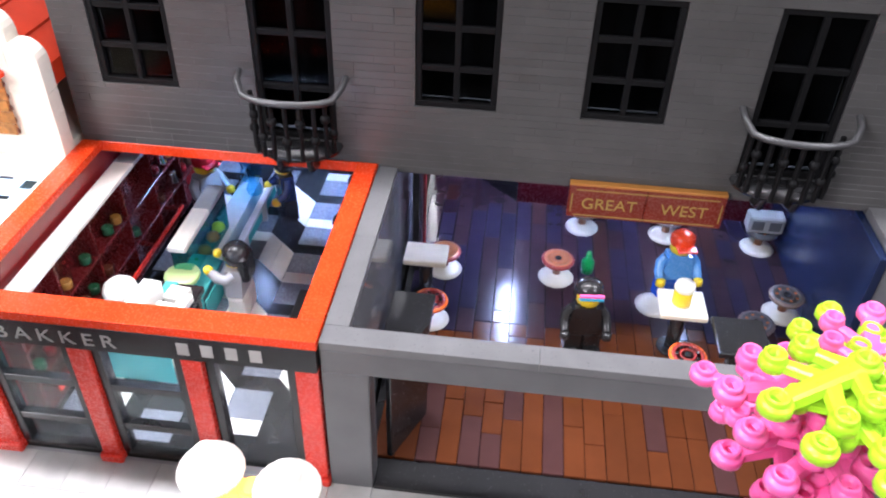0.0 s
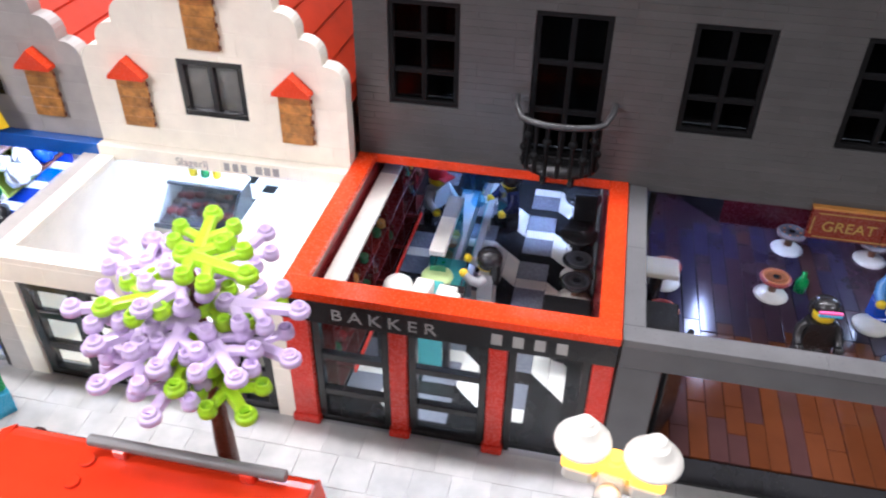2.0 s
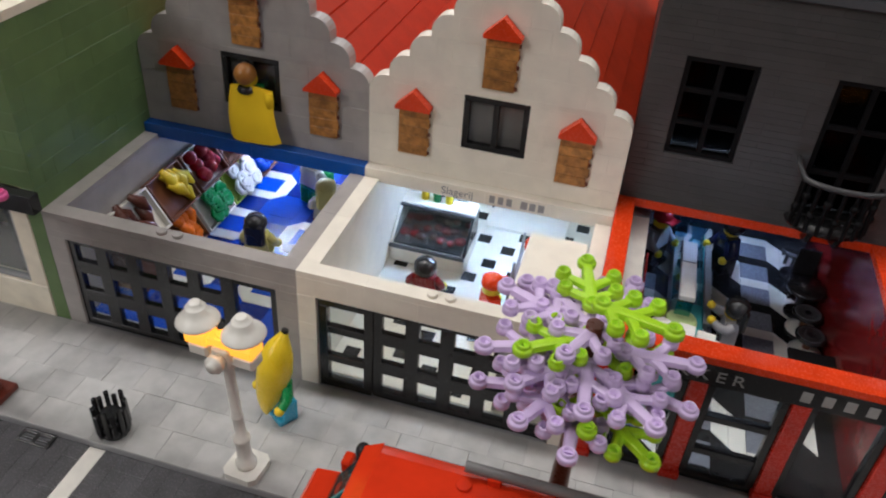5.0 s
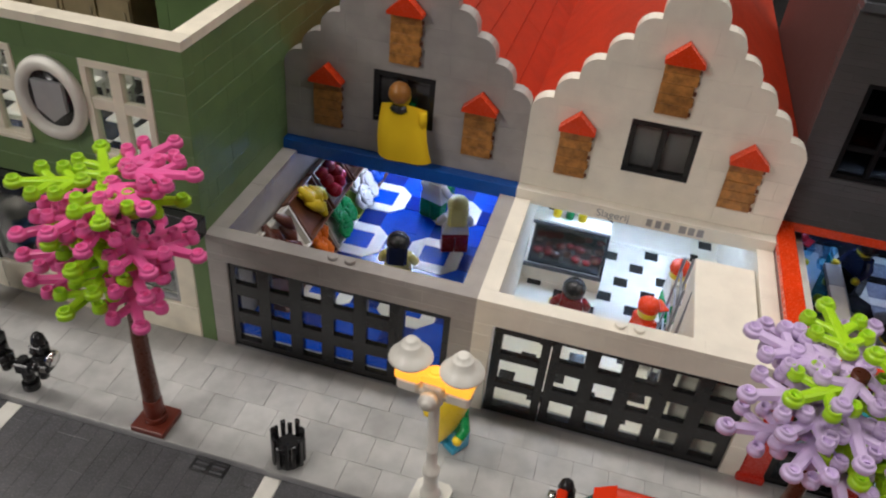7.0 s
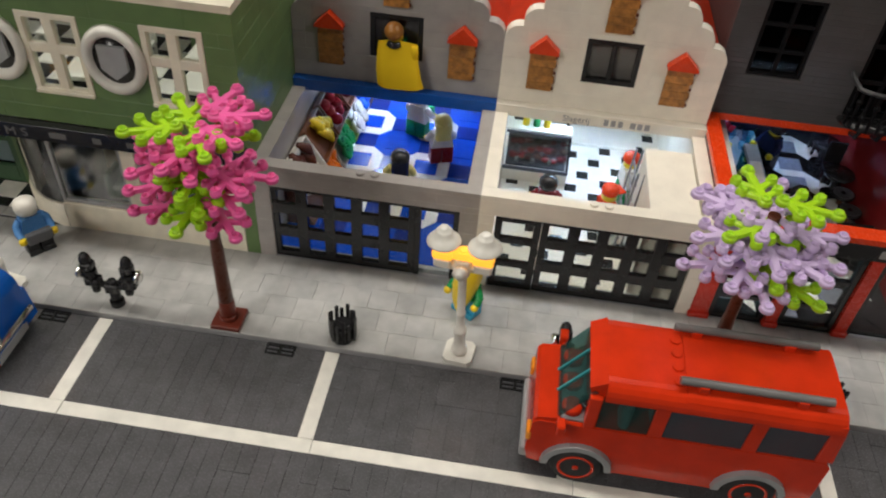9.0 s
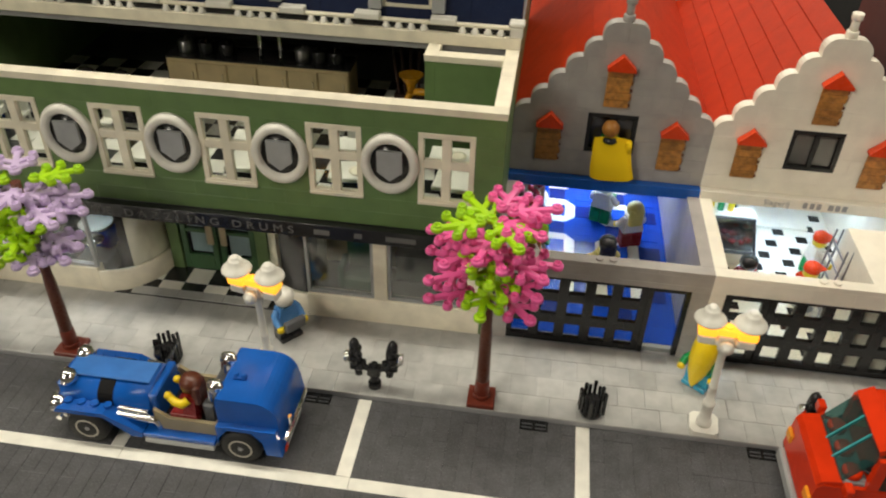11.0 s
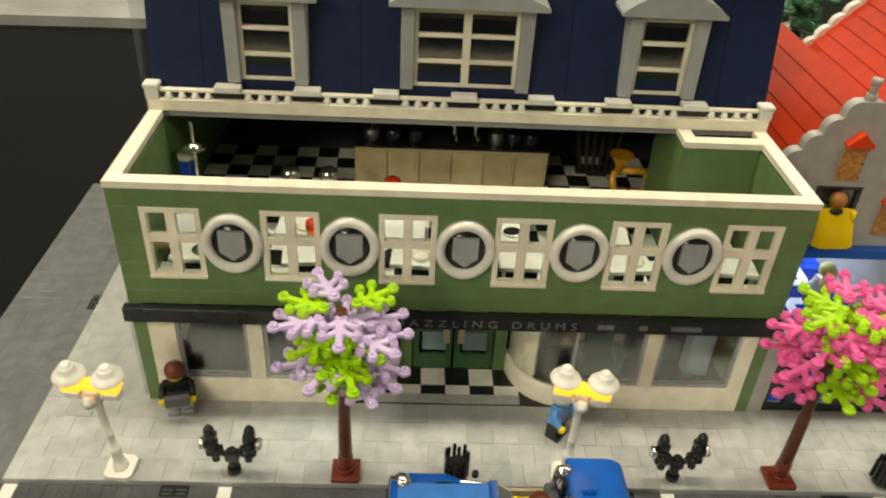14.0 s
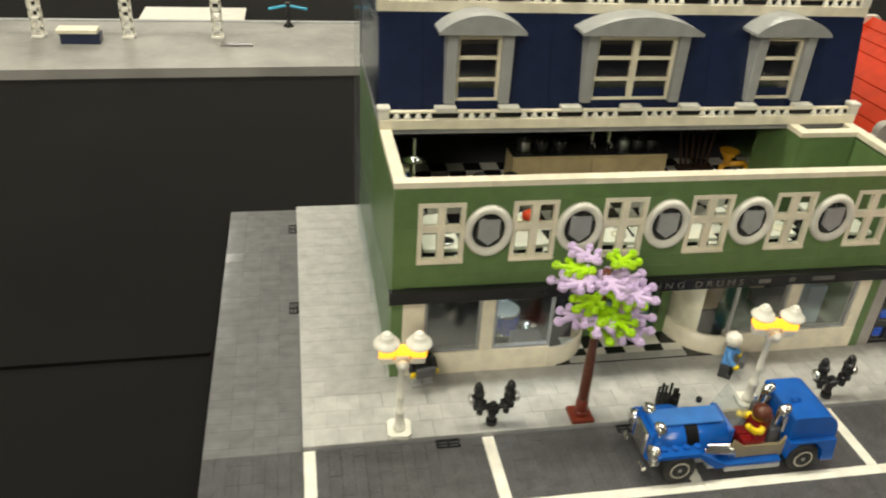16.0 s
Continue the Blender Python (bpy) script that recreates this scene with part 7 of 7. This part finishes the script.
# ---- saloon fittings ----
TOPRED = plastic("stool_red_plastic", (0.27, 0.035, 0.03), 0.25)
TOPORANGE = plastic("stool_orange_plastic", (0.85, 0.15, 0.012), 0.25)
TOPGREY = plastic("stool_grey_plastic", (0.17, 0.13, 0.12), 0.25)
PRINT = plastic("stool_print_plastic", (0.5, 0.16, 0.05), 0.3)


def bar_stool(x, y, top, label="round saloon stool with patterned top on a white dish foot", group="stools in the saloon"):
    ob = thing("bar_stool", label, "stool", x, y, 0.8, group=group)
    part("foot", Geo().lathe([(1.02, 0.0), (1.08, 0.08), (0.8, 0.2), (0.3, 0.4), (0.02, 0.4)], 20), WHITE, ob, "white dish foot")
    part("stem", Geo().cyl(0, 0, 0.38, 1.2, 0.26, 12), NOUGAT_D, ob)
    part("seat", Geo().lathe([(0.4, 1.16), (0.96, 1.28), (1.0, 1.45), (0.94, 1.52), (0.02, 1.52)], 22), top, ob)
    part("ring", Geo().lathe([(0.86, 1.522), (0.86, 1.535), (0.66, 1.535), (0.66, 1.522)], 22).lathe([(0.46, 1.522), (0.46, 1.535), (0.33, 1.535), (0.33, 1.522)], 18), TOPRED if top is TOPORANGE else (PRINT if top is TOPRED else DGREY), ob, "printed ring")
    for k in range(7):
        a = 2 * math.pi * k / 7 + x
        part("printed_dot", Geo().cyl(0.56 * math.cos(a), 0.56 * math.sin(a), 1.515, 1.532, 0.09, 8), BLACK if top is TOPORANGE else (DGREY if top is BLACK else PRINT), ob)
    part("centre", Geo().cyl(0, 0, 1.52, 1.55, 0.2, 12), BLACK, ob)


for x, y, m in ((51.5, 23.9, TOPRED), (51.2, 19.3, TOPORANGE), (58.3, 24.1, TOPRED), (65.0, 16.9, TOPORANGE), (69.1, 20.0, TOPGREY), (60.0, 29.6, TOPGREY), (65.4, 29.5, TOPGREY), (71.2, 29.0, DGREY), (71.3, 22.6, TOPGREY)):
    bar_stool(x, y, m)
for y in (20.9, 23.2):
    bar_stool(45.9, y, BLACK, "round black stool on a pale dish foot in the bakery", "stools in the bakery")


def saloon_table(x, y, w, d, h, mat, label):
    ob = thing("saloon_table", label, "table", x, y, 0.8, group="tables in the saloon")
    part("tabletop", Geo().box(-w / 2, w / 2, -d / 2, d / 2, h - 0.35, h, 0.06), mat, ob)
    part("stem", Geo().cyl(0, 0, 0.2, h - 0.35, 0.4, 12), BLACK, ob)
    part("foot", Geo().cyl(0, 0, 0, 0.2, 0.8, 14), BLACK, ob)


saloon_table(50.7, 21.2, 2.4, 1.8, 3.3, CREAM, "cream-topped saloon table by the wall")
saloon_table(50.6, 15.9, 2.2, 3.0, 3.6, BLACK, "black saloon table by the wall")
saloon_table(64.6, 18.9, 2.4, 2.2, 3.3, CREAM, "cream-topped saloon table with a beer mug")
saloon_table(67.2, 16.6, 2.6, 2.8, 3.4, BLACK, "black saloon table by the stools")
b = thing("beer_mug", "yellow beer mug with white foam", "mug", 64.5, 18.9, 4.1)
part("mug", Geo().cyl(0, 0, 0, 0.9, 0.48, 14), YELLOW, b)
part("foam", Geo().lathe([(0.5, 0.9), (0.55, 1.05), (0.5, 1.3), (0.02, 1.35)], 14), WHITE, b, "white foam")
solo("bottle", Geo().lathe([(0.4, 0), (0.42, 0.8), (0.2, 1.1), (0.16, 1.5), (0.02, 1.52)], 12), BGREEN, "green bottle on the floor of the saloon", "bottle", 60.2, 25.0, 0.8)
doll(59.6, 18.2, 0.8, 5, BLACK, BLACK, BLACK, "black-clad toy figure with black hair and raised goggles", "swept", glove=BLACK)
solo("goggles", Geo().box(-0.64, 0.64, -0.86, -0.68, 0, 0.19, 0.05).box(-0.64, 0.64, -0.87, -0.69, 0.2, 0.4, 0.05, 1), [AZURE, PINK], "pink and blue goggles pushed up on black hair", "goggles", 59.6, 18.2, 4.86, 5)
solo("floor_dish", Geo().lathe([(1.05, 0.0), (1.1, 0.1), (0.8, 0.22), (0.3, 0.42), (0.02, 0.42)], 20), WHITE, "white round dish on the saloon floor beside the farmer", "dish", 64.0, 22.3, 0.8)
doll(65.0, 23.4, 0.8, 10, MBLUE, BLUE, RED, "toy farmer in blue with a red cap", "cap")
r = thing("cash_register", "white till with two dark screens on a stand", "till", 71.2, 29.0, 2.35)
part("housing", Geo().box(-1.1, 1.1, -0.55, 0.55, 0, 1.15, 0.1), LGREY, r)
for s in (-0.52, 0.52):
    part("screen", Geo().box(s - 0.36, s + 0.36, -0.59, -0.55, 0.25, 0.9, 0.01), DGREY, r)
for x, rz in ((50.5, -24), (68.2, -12)):
    solo("swing_door", Geo().box(-0.15, 0.15, 0, 3.2, 0, 6.0, 0.05), BLACK, "black door leaf at the saloon front", "door", x, 9.6, 0.82, rz, group="door leaves of the saloon")
w = thing("wall_panel", "tall dark board with a red edge at the saloon wall", "board", 49.6, 23.5, 0.8)
part("board", Geo().box(0, 0.4, 0, 2.0, 0, 7.0, 0.05), BLACK, w)
part("edge", Geo().box(0, 0.5, 2.0, 2.3, 0, 7.0, 0.05), DRED, w)

# ---- upstairs in the green building ----
AMBERGOLD = plastic("pearl_gold_plastic", (0.62, 0.30, 0.02), 0.25)
TAN_L = plastic("pale_tan_plastic", (0.62, 0.50, 0.28), 0.35)
c = thing("kitchen_counter", "long cream counter with cupboards and a black worktop", "counter", 0, 0, 10.16)
part("body", Geo().box(-33, -15.5, 26.2, 29.4, 0, 3.75, 0.05), TAN_L, c)
part("worktop", Geo().box(-33.1, -15.4, 26.25, 29.6, 3.75, 3.92, 0.05), BLACK, c)
for k in range(6):
    d = part("door", Geo().box(-32.8 + 2.9 * k, -30.1 + 2.9 * k, 26.05, 26.19, 0.4, 3.5, 0.04), TAN_L, c)
    part("handle", Geo().box(-30.6 + 2.9 * k, -30.45 + 2.9 * k, 25.95, 26.05, 1.8, 2.6, 0.02), TAN, d)
for x in (-24.1, -22.2):
    t = thing("beer_tap", "chrome tap standing on the black worktop", "tap", x, 27.4, 14.06, group="taps on the counter")
    part("column", Geo().cyl(0, 0, 0, 2.6, 0.2, 12).cyl(0, 0, 2.6, 2.9, 0.3, 12), SILVER, t)
    part("spout", Geo().tube([(0, 0, 0.9), (0.2, -0.6, 0.9), (0.2, -0.7, 0.6)], 0.14, 8), SILVER, t)
for k, x in enumerate((-31.5, -29.5, -27.5, -20.2, -18.6, -17.0)):
    solo("cooking_pot", Geo().lathe([(0.7, 0), (0.75, 0.1), (0.75, 1.1), (0.65, 1.15), (0.1, 1.3), (0.1, 1.5), (0.02, 1.5)], 14), STEEL if k % 3 == 0 else BLACK, "dark lidded pot on the worktop", "pot", x, 27.8, 14.06, group="pots on the counter")
for k in range(6):
    for row, y in enumerate((10.75, 14.3)):
        x = -44 + 8 * k + (0.5, -0.4)[row]
        f = thing("white_table", "white square table on a black pedestal behind an upper window", "table", x, y, 10.16, (0, 6, -4)[(k + row) % 3], group="tables behind the windows")
        part("tabletop", Geo().box(-1.7, 1.7, -1.3, 1.3, 2.6, 3.0, 0.06), WHITE, f)
        part("pedestal", Geo().box(-1.2, 1.2, -0.9, 0.9, 0.2, 2.6, 0.05), BLACK, f)
        part("foot", Geo().box(-1.5, 1.5, -1.1, 1.1, 0, 0.2, 0.05), BLACK, f)
        if (k + row) % 2 == 0:
            solo("plate", Geo().lathe([(0.4, 0), (0.7, 0.08), (0.72, 0.14), (0.4, 0.1), (0.02, 0.1)], 14), (SILVER, CREAM, CREAM)[k % 3], "small round plate on the white table", "plate", x + 0.5, y - 0.2, 13.16, group="plates on the tables")
    for sx in (-1.1, 1.1):
        c = thing("small_chair", "small white chair between the tables upstairs", "chair", -44 + 8 * k + sx, 17.4, 10.16, group="chairs behind the windows")
        part("seat", Geo().box(-0.6, 0.6, -0.5, 0.6, 1.2, 1.5, 0.05), WHITE, c)
        part("backrest", Geo().box(-0.6, 0.6, 0.5, 0.75, 1.2, 3.3, 0.06), WHITE, c)
        for lx in (-0.45, 0.45):
            for ly in (-0.45, 0.5):
                part("leg", Geo().box(lx - 0.1, lx + 0.1, ly - 0.1, ly + 0.1, 0, 1.2, 0.02), WHITE, c)
for x in (-37.9, -34.7):
    doll(x, 20.6, 10.16, 0, YELLOW, BLACK, SILVER, "toy figure with a silver helmet in the upper room", "helmet")
doll(-35.0, 12.6, 10.16, 20, TAN, BLACK, RED, "toy figure with a red cap near the upper window", "cap")
doll(-29.4, 19.3, 10.16, 10, WHITE, BLACK, RED, "toy figure in white with a red cap upstairs", "cap")
g = thing("cymbal_stand", "silver stand with a blue and white drum", "drum stand", -44.9, 18.4, 10.16)
part("pole", Geo().tube([(0, 0, 0), (0, 0, 9.4)], 0.16, 8), SILVER, g)
part("cymbal", Geo().lathe([(0.02, 7.6), (1.0, 7.3), (1.05, 7.33), (0.02, 7.75)], 18), SILVER, g)
part("drum", Geo().lathe([(0.6, 0), (0.6, 6.2), (0.02, 6.2)], 18, (-0.9, 0.6, 0)), BLUE, g, "blue drum")
part("drum_hoop", Geo().lathe([(0.65, 6.0), (0.65, 6.4), (0.02, 6.4)], 18, (-0.9, 0.6, 0)), WHITE, g)
h = thing("french_horn", "orange-gold horn standing on the floor upstairs", "horn", -8.2, 24.4, 10.16)
pts = [(1.6 * math.cos(a / 3.0), 0.4 * math.sin(a), 2.2 + 1.3 * math.sin(a / 3.0)) for a in range(0, 19)]
part("coil", Geo().tube(pts, 0.34, 8), AMBERGOLD, h)
part("bell", Geo().lathe([(0.3, 0), (0.45, 0.8), (1.0, 1.6), (1.1, 1.7)], 16, (-1.2, 0, 3.2)), AMBERGOLD, h)
part("stand", Geo().lathe([(0.9, 0), (0.2, 0.3), (0.2, 1.4), (0.02, 1.4)], 10), BLACK, h)
RACKBROWN = plastic("rack_brown_plastic", (0.035, 0.014, 0.009), 0.3)
h = thing("wooden_rack", "dark wooden rack of sticks at the rear wall", "rack", -10.0, 30.0, 10.16)
for k in range(6):
    part("stick", Geo().tube([(-1.5 + 0.6 * k, 0, 0), (-2.4 + 0.9 * k, 0.5, 5.5)], 0.16, 6), RACKBROWN, h)
part("foot", Geo().box(-2, 2.4, -0.5, 0.8, 0, 0.4, 0.05), RACKBROWN, h)

# ---- shop behind the ground-floor windows ----
for x, y, m, lab in ((-36.0, 13.6, BLUE, "blue drum on the shop floor"),):
    ob = thing("drum", lab, "drum", x, y, 0.75, group="drums in the shop")
    part("shell", Geo().lathe([(1.5, 0.3), (1.5, 2.6)], 22), m, ob)
    part("skin", Geo().lathe([(1.5, 2.6), (1.45, 2.68), (0.02, 2.68)], 22), WHITE, ob)
    for z in (0.3, 2.5):
        part("hoop", Geo().lathe([(1.62, z), (1.62, z + 0.22), (1.5, z + 0.22), (1.5, z)], 22), SILVER, ob)
    for k in range(3):
        a = 2.1 * k
        part("leg", Geo().tube([(1.55 * math.cos(a), 1.55 * math.sin(a), 0.8), (1.75 * math.cos(a), 1.75 * math.sin(a), 0)], 0.1, 6), SILVER, ob)
for x in (-34.5,):
    solo("display_plinth", Geo().box(-1.4, 1.4, -1.0, 1.0, 0, 1.6, 0.06), DGREY, "low grey display plinth inside the shop window", "plinth", x, 10.6, 0.75, group="plinths in the shop window")
    g = thing("small_cymbal", "small silver cymbal on a short stand", "cymbal", x, 10.6, 2.35, group="cymbals in the window")
    part("rod", Geo().tube([(0, 0, 0), (0, 0, 1.6)], 0.08, 6), SILVER, g)
    part("plate", Geo().lathe([(0.02, 1.55), (0.9, 1.45), (0.9, 1.48), (0.02, 1.62)], 16), SILVER, g)
part("strip", Geo().box(-38.2, -34.0, 11.0, 11.3, 8.6, 8.75, 0.02), LED, thing("shop_light", "lit diode strip under the shop ceiling", "light strip"))
area("shop_lamp", -36 * S, 11.2 * S, 8.5 * S, 4 * S, 0.004, 0.012, (0.75, 0.86, 1.0), (-36 * S, 12.5 * S, 0))

ch = thing("shop_armchair", "dark green armchair behind the shop window", "armchair", -11.6, 12.2, 0.75)
part("seat", Geo().box(-1.3, 1.3, -1.2, 1.2, 0.3, 1.6, 0.2), DGREEN, ch)
part("backrest", Geo().box(-1.3, 1.3, 0.6, 1.3, 1.5, 4.4, 0.4), DGREEN, ch)
for s in (-1.45, 1.45):
    part("armrest", Geo().box(s - 0.3, s + 0.3, -1.1, 1.0, 0.3, 2.6, 0.15), DGREEN, ch)
solo("shop_counter", Geo().box(-4.2, 4.2, -0.8, 0.8, 0, 3.4, 0.06).box(-4.3, 4.3, -0.9, 0.9, 3.4, 3.65, 0.05), TAN, "plain tan counter inside the shop", "counter", -11.2, 16.0, 0.75)
solo("shop_cabinet", Geo().box(-1.0, 1.0, -0.7, 0.7, 0, 4.6, 0.08).box(-0.8, 0.8, -0.75, -0.68, 0.5, 4.2, 0.03), PALEBLUE, "pale blue grey cabinet behind the shop window", "cabinet", -3.3, 12.4, 0.75)
solo("shop_counter", Geo().box(-2.2, 2.2, -0.7, 0.7, 0, 2.4, 0.06).box(-2.3, 2.3, -0.8, 0.8, 2.4, 2.6, 0.05), DGREY, "low grey counter inside the shop window", "counter", -6.6, 14.2, 0.75)

# ---- beyond the table ----
p = thing("far_platform", "long light grey platform of another layout behind the black cloth", "platform", kind="structure")
part("slab", Geo().prism([(-190, 92.5), (40, 100.5), (40, 127), (-190, 127)], -1.4, 0.6, "z"), FARGREY, p)
part("edge_strip", Geo().box(-190, 40, 127.01, 128, -1.4, 0.9, 0.1), LGREY, p)
for x in (-104, -87.5, -70.5):
    q = thing("lattice_post", "white openwork post on the far platform", "post", x, 115.5, 0.6, group="white posts on the far platform")
    part("base", Geo().box(-1.2, 1.2, -1.2, 1.2, 0, 0.6, 0.1), WHITE, q)
    for sx in (-0.8, 0.8):
        for sy in (-0.8, 0.8):
            part("corner", Geo().box(sx - 0.2, sx + 0.2, sy - 0.2, sy + 0.2, 0.6, 16, 0.05), WHITE, q)
    for k in range(8):
        part("ring", Geo().box(-1, 1, -1, 1, 1.6 + 1.8 * k, 2.2 + 1.8 * k, 0.05), WHITE, q)
q = thing("bench_block", "dark blue bench with a cream top on the far platform", "bench", -95.5, 112, 0.6)
part("seat", Geo().box(-3.6, 3.6, -1.4, 1.4, 0, 2.0, 0.1), NAVY, q)
part("top", Geo().box(-4.2, 3.2, -1.6, 1.6, 2.0, 2.8, 0.1), CREAM, q)
solo("grey_grate", Geo().box(-3, 3, -0.9, 0.9, 0, 0.5, 0.1), STEEL, "grey grate on the far platform", "grate", -66.5, 110.5, 0.6)
solo("paper_sheet", Geo().box(-11, 11, -6, 6, 0, 0.1, 0.02), WHITE, "bright white paper sheet lying behind the platform", "paper", -77, 134.5, 0.2)
q = thing("black_stand", "small black stand with pale blue arms", "stand", -56.5, 124.5, 0.6)
part("post", Geo().lathe([(1.2, 0), (0.5, 0.8), (0.4, 4), (0.6, 5)], 12), BLACK, q)
part("arm", Geo().tube([(-4, 0, 3.6), (0, 0, 4.4), (4, 0, 3.6)], 0.3, 8), AZURE, q)

# clear acrylic guard along the open side of the corner building
g = thing("acrylic_guard", "clear hazy acrylic guard sheets beside the green wall", "guard sheet")
part("sheet", Geo().box(-48.4, -48.3, 8.3, 42, PZ, 10.0, 0.01), ACRYLIC, g).visible_shadow = False
part("sheet", Geo().box(-48.62, -48.52, 20.0, 42.4, PZ, 29.8, 0.01), ACRYLIC, g).visible_shadow = False


def fir(x, y, z):
    ob = thing("toy_fir", "dark green toy bush with white sprigs behind the roofs", "toy bush", x, y, z)
    part("trunk", Geo().cyl(0, 0, 0, 22, 0.6, 10), BROWN, ob)
    me, snow = leaf_mesh(DGREEN), leaf_mesh(WHITE)
    for k in range(26):
        part("leaf", snow if k % 4 == 1 else me, None, ob, m=at(0, 0, 8 + 0.6 * k, 0, 12, 77 * k) @ Matrix.Diagonal((2.1, 2.1, 1.8, 1)))


fir(17.5, 60, -1.0)
